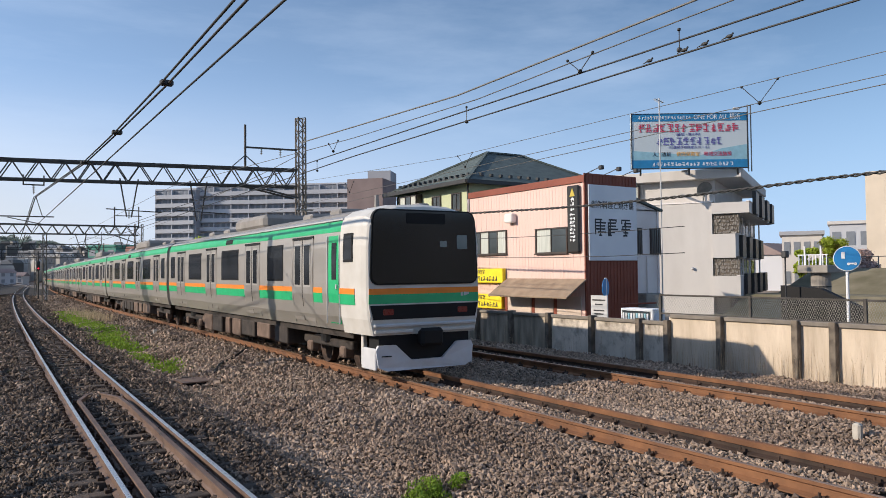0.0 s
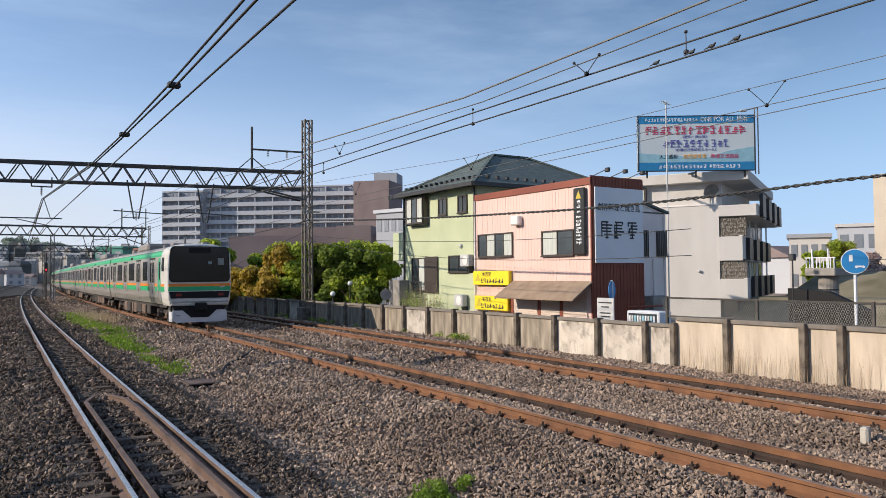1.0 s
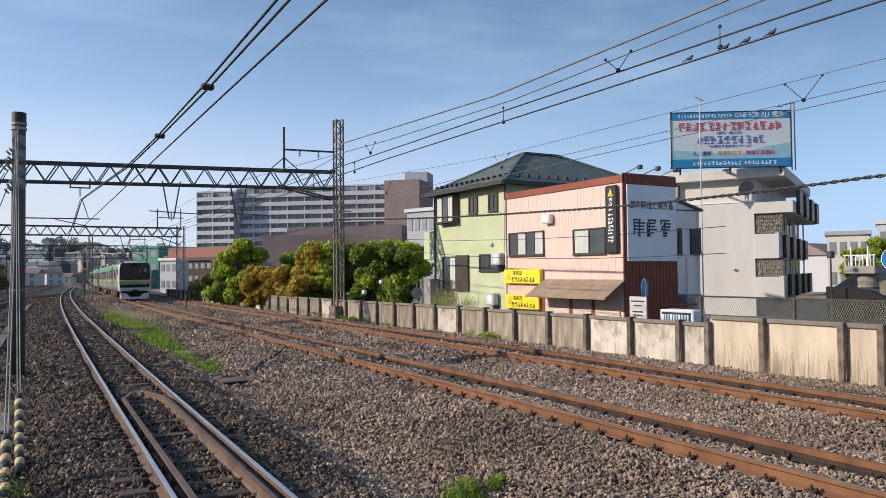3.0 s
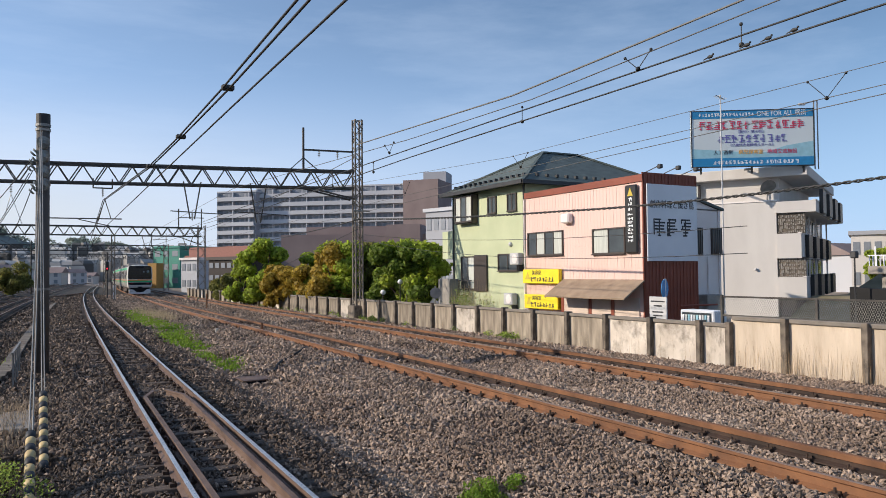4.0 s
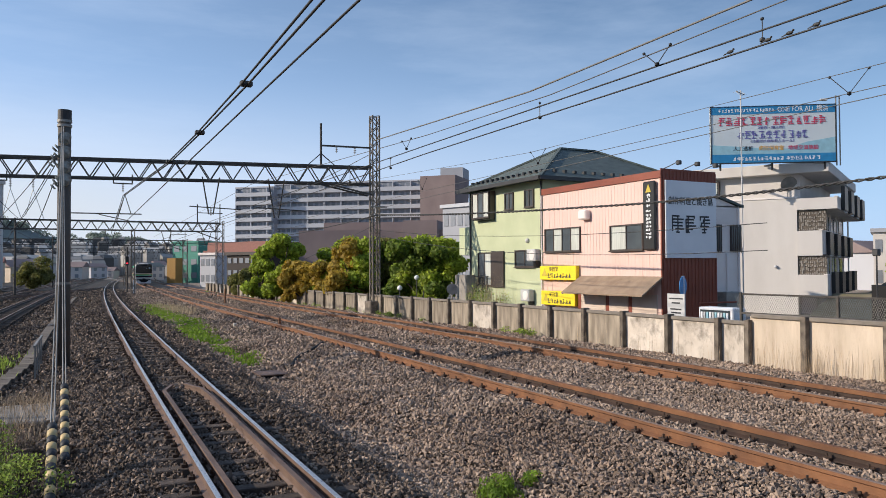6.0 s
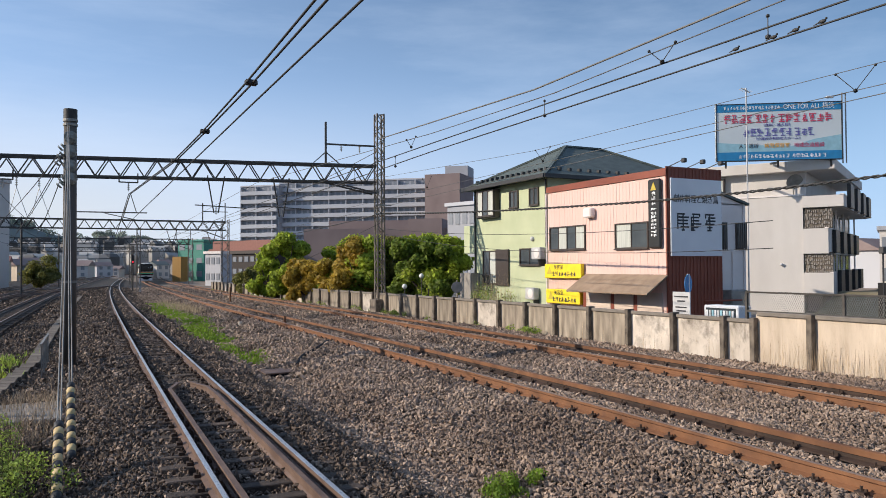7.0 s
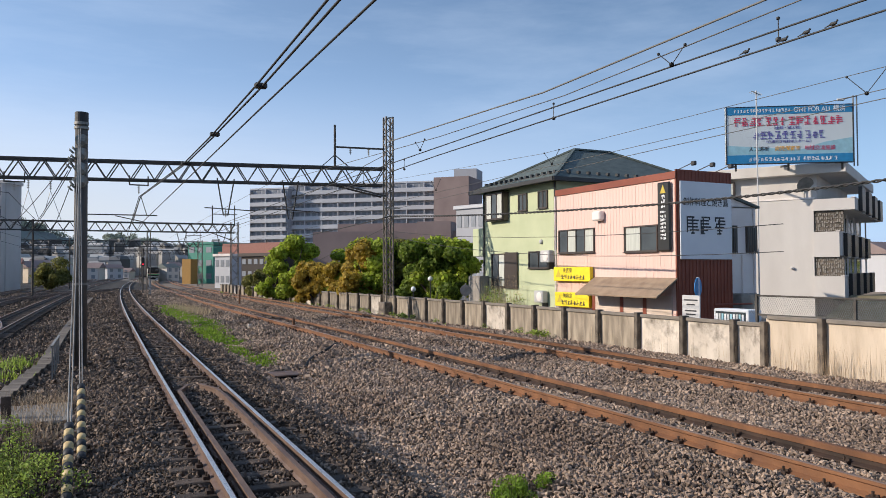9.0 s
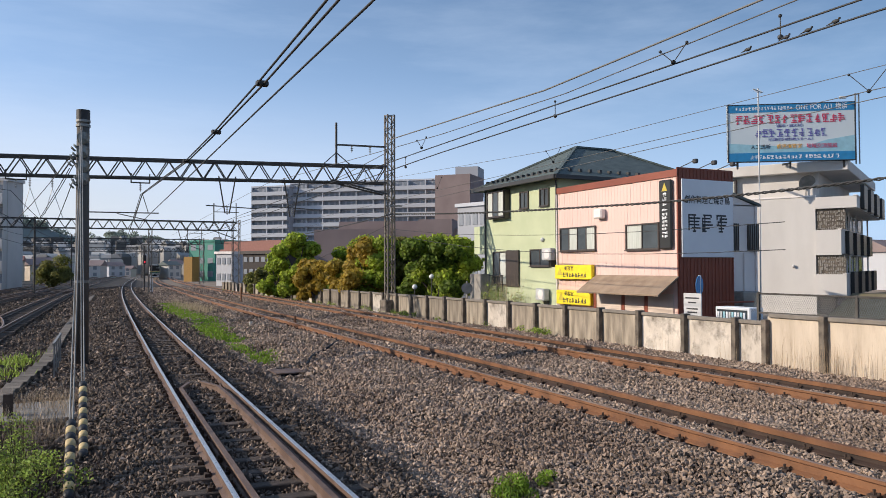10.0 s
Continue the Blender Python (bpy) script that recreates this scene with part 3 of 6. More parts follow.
    for p, q in (((0.2, 23.4, 5.65), (-2.6, 44, 4.5)), ((0.2, 23.4, 5.3), (-1.6, 44, 4.3)), ((0.1, 23.4, 5.2), (-3.2, 70, 4.3)), ((0.2, 23.4, 4.9), (-0.7, 44, 4.2))):
        cable("span_wire", [p, q], 0.014, M["wire"], "thin black span wire anchored on the concrete pole", 0.15)
    for x in (-0.6, -1.6, -3.4):
        bm = bmesh.new()
        insulator(bm, (x, 43.2, 7.0), 4, 0.07, 0.12)
        rod(bm, (x, 43.2, 6.5), (x + 0.5, 43.2, 5.0), 0.015, seg=5), rod(bm, (x, 43.2, 6.5), (x - 0.3, 43.2, 5.2), 0.015, seg=5)
        tagged(part("wire_hanger", bm, M["insul"]), "insulator string and hanger under the gantry", "wire hanger", "wire hangers")
    # hangers
    def hanger(p, q, name="wire_hanger", w=0.02):
        bm = rod(bmesh.new(), p, q, 0.008, seg=5)
        ball(bm, q, 0.045), ball(bm, p, 0.03)
        tagged(part(name, bm, M["wire"]), "small dark clamp and hanger joining two wires", "wire hanger", "wire hangers")
    for y, a, b in ((7.2, 5.9, 5.6), (12.7, 5.8, 5.5), (20.5, 5.68, 5.4), (24, 5.8, 5.35)):
        x = 8.9 + (y - 6) * 0.012
        hanger((x, y, a), (x, y, b))
    for y in (9.0, 19.5, 28):
        x = 13.5 + (y - 6) * 0.015
        hanger((x, y - 0.4, 6.1), (x, y, 5.7)), hanger((x, y + 0.4, 6.1), (x, y, 5.7))
    for y in (9.2, 18.9):
        hanger((8.85, y - 0.3, 5.98), (8.85, y, 5.73)), hanger((8.85, y + 0.3, 5.98), (8.85, y, 5.73))
    for y, z in ((13.4, 5.69), (18.3, 5.62), (23.6, 5.62)):
        bm = boxed(2.98 + 0.012 * y - 0.12, 2.98 + 0.012 * y + 0.1, y - 0.06, y + 0.06, z - 0.04, z + 0.06, bevel=0.02)
        tagged(part("wire_clamp", bm, M["wire"]), "black clamp joining the paired wires", "wire clamp", "wire clamps")
    for y in (6.35, 6.75, 7.1, 7.75):
        bm = ball(bmesh.new(), (8.9, y, 5.57), 0.034, 2, (0.8, 1.7, 0.8))
        rod(bm, (8.9, y + 0.03, 5.57), (8.9, y + 0.13, 5.55), 0.014, 0.006, 6)
        ball(bm, (8.9, y - 0.055, 5.595), 0.018)
        tagged(part("bird", bm, M["wire"]), "small dark bird perched on the wire", "bird", "perched birds")


build_wires()


def build_anchor_pole():
    root = thing("concrete_pole", "tall round concrete anchor pole with stay wires", "utility pole")
    x, y = 0.44, 23.6
    part("shaft", rod(bmesh.new(), (x, y, -0.6), (x, y, 6.85), 0.188, 0.165, 20), M["pole"], root, "", True)
    for k, z in enumerate((6.55, 6.42, 5.3, 4.9, 2.0)):
        part("band", rod(bmesh.new(), (x, y, z), (x, y, z + 0.07), 0.192, 0.192, 20), M["steel"], root, "galvanised steel band")
    part("cap", rod(bmesh.new(), (x, y, 6.62), (x, y, 6.9), 0.18, 0.18, 20), M["black_stripe"], root, "black pole cap")
    for z in (6.1, 5.72, 5.3, 4.95):
        bm = bmesh.new()
        for k, r in ((0, 0.17), (0.05, 0.13), (0.10, 0.15)):
            rod(bm, (x, y - 0.24 - k, z - k), (x, y - 0.28 - k, z - k - 0.03), r, r * 0.55, 14)
        part("insulator", bm, M["insul_glass"], root, "grey-green disc insulator")
    for dx, z in ((-0.17, 5.85), (-0.20, 5.62), (-0.25, 5.42), (-0.16, 4.95), (-0.20, 4.8)):
        bm = bmesh.new()
        for k in (0, 0.07):
            rod(bm, (x + dx - k, y - 0.1, z - k), (x + dx - k - 0.03, y - 0.1, z - k - 0.03), 0.10, 0.07, 12)
        part("insulator", bm, M["insul_glass"], root, "grey-green disc insulator")
    for (gx, gy, top) in ((0.06, 9.85, 6.4), (0.26, 11.95, 6.0)):
        s = thing("stay_guard", "yellow and black striped stay guard tube", "stay guard", "stay guards")
        p, q = Vector((gx, gy, -0.3)), Vector((x - 0.05, y - 0.2, top))
        for o in (-0.02, 0.02):
            part("stay_wire", rod(bmesh.new(), p + Vector((o, 0, 0)), q + Vector((o, 0, 0)), 0.011, seg=6), M["steel"], s, "pale steel stay wire")
        d = (q - p).normalized()
        for i in range(11 if gy < 11 else 13):
            a = p + d * (i * 0.135)
            part("stripe", rod(bmesh.new(), a, a + d * 0.135, 0.062, seg=12), M["yellow_stripe" if i % 2 else "black_stripe"], s, "", True)


M["insul_glass"] = surf("glazed_insulator", (0.16, 0.18, 0.18), (0.26, 0.29, 0.29), scale=4, rough=0.25)
M["yellow_stripe"] = surf("yellow_stripe", (0.46, 0.34, 0.15), (0.60, 0.46, 0.23), scale=6, rough=0.6, stain=0.4, stain_c=(0.2, 0.15, 0.1))
M["black_stripe"] = plain("black_stripe", (0.02, 0.02, 0.022), 0.6)
build_anchor_pole()


# ---------------------------------------------------------------- train
M["stainless"] = surf("brushed_stainless", (0.43, 0.40, 0.36), (0.54, 0.50, 0.455), scale=1.2, rough=0.42, metal=0.75, bscale=60, stretch=(1, 0.15, 1), stain=0.25, stain_c=(0.28, 0.22, 0.17))
M["door_steel"] = surf("door_stainless", (0.45, 0.42, 0.38), (0.56, 0.52, 0.475), scale=1.2, rough=0.4, metal=0.75, bscale=60, stain=0.2, stain_c=(0.3, 0.24, 0.19))
M["bright_steel"] = plain("polished_frame", (0.62, 0.58, 0.53), 0.35, 0.6)
M["green"] = plain("green_livery", (0.02, 0.40, 0.16), 0.4)
M["orange"] = plain("orange_livery", (0.80, 0.23, 0.02), 0.4)
M["cab_white"] = surf("cab_white", (0.54, 0.52, 0.48), (0.63, 0.61, 0.57), scale=1.5, rough=0.4, stain=0.25, stain_c=(0.4, 0.34, 0.28))
M["skirt"] = surf("skirt_grey_white", (0.52, 0.53, 0.55), (0.62, 0.63, 0.65), scale=2, rough=0.5, stain=0.3, stain_c=(0.35, 0.3, 0.26))
M["screen"] = surf("cab_glass", (0.006, 0.007, 0.008), (0.012, 0.013, 0.015), scale=1.2, rough=0.06, spec=0.6)
M["glass"] = surf("dark_window_glass", (0.010, 0.012, 0.014), (0.02, 0.022, 0.026), scale=1.2, rough=0.1, spec=0.14)
M["rubber"] = plain("black_rubber", (0.012, 0.012, 0.013), 0.7, spec=0.25)
M["under"] = surf("rusty_underframe", (0.02, 0.016, 0.014), (0.055, 0.042, 0.034), scale=3, rough=0.85, bump=0.3)
M["equip"] = surf("brown_equipment_box", (0.10, 0.066, 0.047), (0.18, 0.12, 0.088), scale=3, rough=0.8, stain=0.5, stain_c=(0.07, 0.05, 0.04))
M["roof"] = surf("grey_train_roof", (0.20, 0.19, 0.18), (0.29, 0.27, 0.25), scale=1.5, rough=0.75, stain=0.4, stain_c=(0.12, 0.1, 0.085))
M["tail"] = plain("red_tail_lens", (0.15, 0.012, 0.01), 0.3, emit=0.04)
# Pale colour that stands in for daylight behind the windscreen.
M["daylight_plate"] = plain("painted_dim_daylight", (0.20, 0.23, 0.22), 0.4)
M["grey_light"] = plain("pale_grey_plastic", (0.5, 0.5, 0.5), 0.5)
SEC = [(-1.36, 0.96), (-1.44, 1.25), (-1.475, 1.75), (-1.475, 2.75), (-1.44, 3.15), (-1.37, 3.34), (-1.15, 3.48), (-0.7, 3.59), (0, 3.63)]
SEC = SEC + [(-x, z) for x, z in SEC[-2::-1]]


def side_x(z):
    pts = [(-x, zz) for x, zz in SEC[:6]]
    for (x0, z0), (x1, z1) in zip(pts[:-1], pts[1:]):
        if z0 <= z <= z1:
            return x0 + (x1 - x0) * (z - z0) / (z1 - z0)
    return 1.4


def side_panel(bm, s, y0, y1, z0, z1, proud, n=3):
    """A plate that follows the curved car side."""
    zs = [z0 + (z1 - z0) * k / n for k in range(n + 1)]
    outer = [[bm.verts.new((s * (side_x(z) + proud), y, z)) for z in zs] for y in (y0, y1)]
    inner = [[bm.verts.new((s * (side_x(z) - 0.02), y, z)) for z in zs] for y in (y0, y1)]
    for k in range(n):
        bm.faces.new((outer[0][k], outer[1][k], outer[1][k + 1], outer[0][k + 1]))
        for e in (0, 1):
            bm.faces.new((outer[e][k], outer[e][k + 1], inner[e][k + 1], inner[e][k]))
    for k in (0, n):
        bm.faces.new((outer[0][k], outer[1][k], inner[1][k], inner[0][k]))
    bmesh.ops.recalc_face_normals(bm, faces=bm.faces)
    return bm


def build_car(cab):
    root = thing("train_car", "stainless commuter train rear car with cab, green and orange bands" if cab else "stainless commuter train car with green and orange bands", "train car", "cars of the train")
    y0, y1 = (-8.75 if cab else -9.78), 9.78
    part("body", prism(bmesh.new(), SEC, "y", y0, y1), M["stainless"], root, "brushed stainless steel shell")
    roof = [(x * 0.985, z + 0.012) for x, z in SEC if z > 3.3]
    part("roof", prism(bmesh.new(), [(roof[0][0], 3.3)] + roof + [(roof[-1][0], 3.3)], "y", y0, y1), M["roof"], root, "dull grey roof")
    doors = [-6.3, -2.05, 2.75, 7.5] if cab else [-7.4, -2.45, 2.45, 7.4]
    for s in (-1, 1):
        for d in doors:
            door = part("door", side_panel(bmesh.new(), s, d - 0.68, d + 0.68, 1.08, 2.98, 0.012), M["door_steel"], root, "double sliding door with tall windows")
            part("door_pocket", side_panel(bmesh.new(), s, d - 0.74, d + 0.74, 2.98, 3.05, 0.02, 1), M["rubber"], door)
            for e in (-1, 1):
                part("window_frame", side_panel(bmesh.new(), s, d + e * 0.33 - 0.235, d + e * 0.33 + 0.235, 1.87, 2.90, 0.016), M["bright_steel"], door)
                part("door_window", side_panel(bmesh.new(), s, d + e * 0.33 - 0.19, d + e * 0.33 + 0.19, 1.92, 2.85, 0.02), M["glass"], door)
                part("door_edge", side_panel(bmesh.new(), s, d + e * 0.70 - 0.03, d + e * 0.70 + 0.03, 1.02, 3.0, 0.022), M["door_steel"], door)
            part("door_seam", side_panel(bmesh.new(), s, d - 0.014, d + 0.014, 1.08, 2.98, 0.017), M["rubber"], door)
        edges = [(-9.78 if not cab else -8.75)] + [q for d in doors for q in (d - 0.74, d + 0.74)] + [9.78]
        for a, b in zip(edges[::2], edges[1::2]):
            a2 = a + (1.15 if cab and a < -8 else 0)
            if b - a2 > 0.4:
                part("orange_band", side_panel(bmesh.new(), s, a2, b, 1.75, 1.87, 0.006), M["orange"], root)
                part("green_band", side_panel(bmesh.new(), s, a2, b, 1.53, 1.75, 0.006), M["green"], root)
            w = b - a2
            if w > 2.2:
                c = (a2 + b) / 2
                hw = 0.95 if abs(c) < 2 or w > 3.2 else 0.62
                fr = part("window_frame", side_panel(bmesh.new(), s, c - hw - 0.05, c + hw + 0.05, 2.0, 2.92, 0.008), M["rubber"], root)
                part("window_pane", side_panel(bmesh.new(), s, c - hw, c + hw, 2.04, 2.88, 0.014), M["glass"], fr)
            elif w > 1.0 and not (cab and a < -8):
                c = (a2 + b) / 2
                part("window_pane", side_panel(bmesh.new(), s, c - 0.36, c + 0.36, 2.04, 2.88, 0.012), M["glass"], root)
        part("top_band", side_panel(bmesh.new(), s, y0, y1, 3.08, 3.31, 0.006), M["green"], root, "green band under the roof")
        part("gutter", boxed(s * 1.40 - 0.02, s * 1.40 + 0.02, y0, y1, 3.33, 3.36), M["grey_light"], root)
        part("side_display", side_panel(bmesh.new(), s, 0.1, 0.9, 3.1, 3.24, 0.012), M["rubber"], root)
    # under the floor
    part("underframe", boxed(-1.25, 1.25, -9.5 if not cab else -8.9, 9.6, 0.80, 0.99), M["under"], root)
    rnd = random.Random(5 if cab else 6)
    for s in (-1, 1):
        y = -4.6
        while y < 4.2:
            w = rnd.uniform(0.5, 1.4)
            part("equipment_box", boxed(s * 0.55, s * 1.28, y, y + w, rnd.uniform(0.28, 0.42), 0.82, bevel=0.03), M["equip" if rnd.random() < 0.6 else "under"], root)
            y += w + rnd.uniform(0.08, 0.5)
        part("air_tank", rod(bmesh.new(), (s * 1.0, 4.4, 0.6), (s * 1.0, 5.1, 0.6), 0.2, seg=12), M["equip"], root)
    for yb in (-6.9, 6.9):
        bog = part("bogie", boxed(-0.9, 0.9, yb - 0.35, yb + 0.35, 0.45, 0.8, bevel=0.05), M["under"], root)
        for s in (-1, 1):
            bm = boxed(s * 1.0 - 0.08, s * 1.0 + 0.08, yb - 1.55, yb + 1.55, 0.5, 0.68, bevel=0.03)
            part("side_frame", bm, M["under"], bog)
            part("air_spring", rod(bmesh.new(), (s * 0.95, yb, 0.62), (s * 0.95, yb, 0.9), 0.26, seg=14), M["rubber"], bog)
            for w in (-1.05, 1.05):
                part("axle_box", boxed(s * 1.0 - 0.13, s * 1.0 + 0.13, yb + w - 0.17, yb + w + 0.17, 0.3, 0.56, bevel=0.04), M["equip"], bog)
        for w in (-1.05, 1.05):
            for s in (-1, 1):
                bm = rod(bmesh.new(), (s * 0.5, yb + w, 0.43), (s * 0.63, yb + w, 0.43), 0.43, 0.43, 22)
                rod(bm, (s * 0.47, yb + w, 0.43), (s * 0.5, yb + w, 0.43), 0.455, 0.455, 22)
                part("wheel", bm, M["iron"], bog)
            part("axle", rod(bmesh.new(), (-0.55, yb + w, 0.43), (0.55, yb + w, 0.43), 0.08), M["iron"], bog)
    # on the roof
    part("air_conditioner", boxed(-0.95, 0.95, -2.0 if not cab else -1.6, 1.6, 3.5, 3.93, bevel=0.12), M["roof"], root, "grey rooftop air conditioner")
    for yv in (-6.2, -4.2, 4.2, 6.4):
        part("roof_vent", boxed(-0.55, 0.55, yv - 0.35, yv + 0.35, 3.55, 3.76, bevel=0.06), M["roof"], root)
    if not cab:
        part("gangway", boxed(-0.6, 0.6, -10.05, -9.7, 1.0, 3.0, bevel=0.03), M["rubber"], root)
    part("gangway", boxed(-0.6, 0.6, 9.7, 9.95, 1.0, 3.0, bevel=0.03), M["rubber"], root)
    if cab:
        build_cab(root)
    root.scale = (1.02, 1.0, 1.085)
    return root


def build_cab(root):
    # tapered white shell round the cab end
    bm = bmesh.new()
    rings = []
    for y, k, zk, top in ((-8.70, 1.012, 1.0, 0.02), (-9.45, 1.012, 1.0, 0.02), (-9.80, 1.0, 1.0, 0.0), (-9.97, 0.975, 0.995, -0.04), (-10.02, 0.95, 0.99, -0.09)):
        rings.append([bm.verts.new((x * k, y, (z if z > 1 else 0.93) * zk + (top if z > 3.2 else 0))) for x, z in SEC])
    n = len(SEC)
    for r, s in zip(rings[:-1], rings[1:]):
        for j in range(n):
            bm.faces.new((r[j], r[(j + 1) % n], s[(j + 1) % n], s[j]))
    bm.faces.new(rings[0]), bm.faces.new(rings[-1])
    bmesh.ops.recalc_face_normals(bm, faces=bm.faces)
    part("cab_shell", bm, M["cab_white"], root, "off-white cab end moulding")

    def front(name, pts, y, th, mat, label="", parent=root, bow=0.0):
        b = bmesh.new()
        prism(b, pts, "y", y, y + th)
        for v in b.verts:
            v.co.y += bow * (v.co.x / 1.3) ** 2
        return part(name, b, M[mat], parent, label)

    def rrect(x0, x1, z0, z1, r, taper=0.0):
        out = []
        for cx, cz, a0 in ((x1 - r, z1 - r, 0), (x0 + r, z1 - r, 90), (x0 + r, z0 + r, 180), (x1 - r, z0 + r, 270)):
            for k in range(5):
                a = radians(a0 + k * 22.5)
                zz = cz + r * math.sin(a)
                out.append(((cx + r * math.cos(a)) * (1 - taper * (zz - z0) / (z1 - z0)), zz))
        return out
    def arched(pts, z, k):
        return [(px_, zz + k * (1 - (px_ / 1.4) ** 2) * max(0, min(1, (zz - z) / 0.3))) for px_, zz in pts]
    fr = front("windscreen_surround", arched(rrect(-1.385, 1.385, 1.94, 3.47, 0.2, 0.05), 3.2, 0.07), -10.05, 0.1, "rubber", "black windscreen surround")
    front("windscreen", arched(rrect(-1.355, 1.355, 1.97, 3.44, 0.18, 0.05), 3.2, 0.07), -10.065, 0.03, "screen", "large dark curved windscreen", fr)
    front("destination_display", rrect(-0.5, 0.5, 3.2, 3.42, 0.03), -10.072, 0.02, "rubber", "unlit destination display", fr)
    # Pale plates laid on the windscreen imitate daylight coming through the saloon.
    for x, w, z, h in ((0.45, 0.09, 2.72, 0.13), (0.95, 0.14, 2.68, 0.30)):
        front("rear_window", rrect(x - w, x + w, z, z + h, 0.02), -10.07, 0.006, "daylight_plate", "pale plate painted as daylight through the saloon window", fr)
    front("front_orange_band", [(-1.40, 1.75), (1.40, 1.75), (1.40, 1.87), (-1.40, 1.87)], -10.04, 0.1, "orange")
    front("front_green_band", [(-1.40, 1.56), (1.40, 1.56), (1.40, 1.75), (-1.40, 1.75)], -10.04, 0.1, "green")
    front("panel_frame", [(-1.34, 1.20), (1.34, 1.20), (1.41, 1.56), (-1.41, 1.56)], -10.035, 0.08, "cab_white", "off-white rim of the lamp panel")
    lp = front("light_panel", [(-1.30, 1.24), (1.30, 1.24), (1.38, 1.53), (-1.38, 1.53)], -10.05, 0.1, "rubber", "black lamp panel")
    for s in (-1, 1):
        front("tail_light", rrect(s * 0.95 - 0.13, s * 0.95 + 0.13, 1.33, 1.45, 0.03), -10.06, 0.03, "tail", "dull red tail lamp", lp)
    front("logo_mark", [(0.92, 1.68), (0.97, 1.68), (0.97, 1.76), (0.92, 1.76)], -10.045, 0.02, "grey_light", "small white emblem shape")
    front("logo_mark", [(1.0, 1.68), (1.14, 1.72), (1.14, 1.76), (1.0, 1.76)], -10.045, 0.02, "grey_light", "small white emblem shape")
    part("bumper_lip", boxed(-1.30, 1.30, -10.10, -9.7, 1.08, 1.15, bevel=0.02), M["grey_light"], root)
    for a, b in ((-1.28, -0.35), (0.35, 1.28)):
        part("step_plate", boxed(a, b, -10.08, -9.75, 0.95, 1.03, bevel=0.02), M["cab_white"], root)
    part("coupler", boxed(-0.2, 0.2, -10.25, -9.2, 0.72, 1.0, bevel=0.04), M["rubber"], root)
    part("coupler_head", boxed(-0.28, 0.28, -10.35, -10.15, 0.68, 1.05, bevel=0.06), M["rubber"], root)
    part("buffer_beam", boxed(-1.15, 1.15, -9.98, -9.5, 0.35, 0.96), M["rubber"], root)
    sk = bmesh.new()
    prism(sk, [(-1.0, 0.2), (1.0, 0.2), (1.19, 0.28), (1.24, 0.62), (1.18, 0.72), (0.78, 0.72), (0.40, 0.40), (-0.40, 0.40), (-0.78, 0.72), (-1.18, 0.72), (-1.24, 0.62), (-1.19, 0.28)], "y", -10.08, -10.0)
    for v in sk.verts:
        v.co.y += 0.16 * max(0, abs(v.co.x) - 0.8) ** 1.5
    skirt = part("skirt", sk, M["skirt"], root, "pale grey snow-plough skirt with a notch")
    for s in (-1, 1):
        part("skirt_side", boxed(s * 1.22 - 0.03, s * 1.22 + 0.03, -10.0, -9.3, 0.22, 0.66, bevel=0.02), M["skirt"], skirt)
        part("strut", boxed(s * 1.2 - 0.04, s * 1.2 + 0.04, -9.4, -9.28, 0.3, 0.95), M["cab_white"], skirt)
    hb = rod(bmesh.new(), (-1.12, -10.06, 0.5), (-0.9, -10.09, 0.5), 0.012, seg=5)
    part("hand_bar", hb, M["rubber"], skirt)
    for s in (-1, 1):
        cw = part("cab_window", side_panel(bmesh.new(), s, -9.42, -8.92, 2.42, 3.02, 0.034), M["rubber"], root)
        part("cab_window_pane", side_panel(bmesh.new(), s, -9.37, -8.97, 2.47, 2.97, 0.04), M["glass"], cw)
        cd = part("cab_door", side_panel(bmesh.new(), s, -8.62, -8.02, 1.1, 3.0, 0.02), M["green"], root, "green crew door")
        part("crew_door_window", side_panel(bmesh.new(), s, -8.5, -8.24, 2.05, 2.85, 0.028), M["glass"], cd)
        part("crew_door_base", side_panel(bmesh.new(), s, -8.6, -8.04, 1.12, 1.55, 0.026), M["door_steel"], cd)
        part("door_handle", boxed(s * 1.5 - 0.02, s * 1.5 + 0.02, -8.56, -8.5, 1.85, 1.95), M["grey_light"], cd)
        for y in (-8.68, -7.96):
            part("handrail", rod(bmesh.new(), (s * 1.49, y, 1.1), (s * 1.49, y, 3.0), 0.018, seg=6), M["grey_light"], root)
        part("shell_orange_band", side_panel(bmesh.new(), s, -9.5, -8.7, 1.75, 1.87, 0.03), M["orange"], root)
        part("shell_green_band", side_panel(bmesh.new(), s, -9.5, -8.7, 1.53, 1.75, 0.03), M["green"], root)
    part("antenna", rod(bmesh.new(), (-0.3, -8.2, 3.6), (-0.3, -8.2, 3.95), 0.07, 0.05, 8), M["roof"], root)
    part("roof_horn", boxed(0.3, 0.6, -9.2, -8.8, 3.6, 3.72, bevel=0.03), M["roof"], root)


first_car = build_car(True)
next_car = build_car(False)
CARS = [first_car, next_car] + [copy_thing(next_car, Matrix()) for _ in range(8)]


# ---------------------------------------------------------------- movement
FRONT = [(0, 14.4), (0.5, 25.2), (1, 36.1), (1.5, 47), (2, 57.8), (2.5, 68.6), (3, 79.8), (3.5, 91.5), (4, 103.2), (4.5, 114.6), (5, 126), (5.5, 137.6), (6, 149.2), (6.5, 160.8), (7, 172.5), (7.5, 184), (8, 195.6), (8.5, 207), (9, 218.5), (9.5, 230), (10, 241.5)]


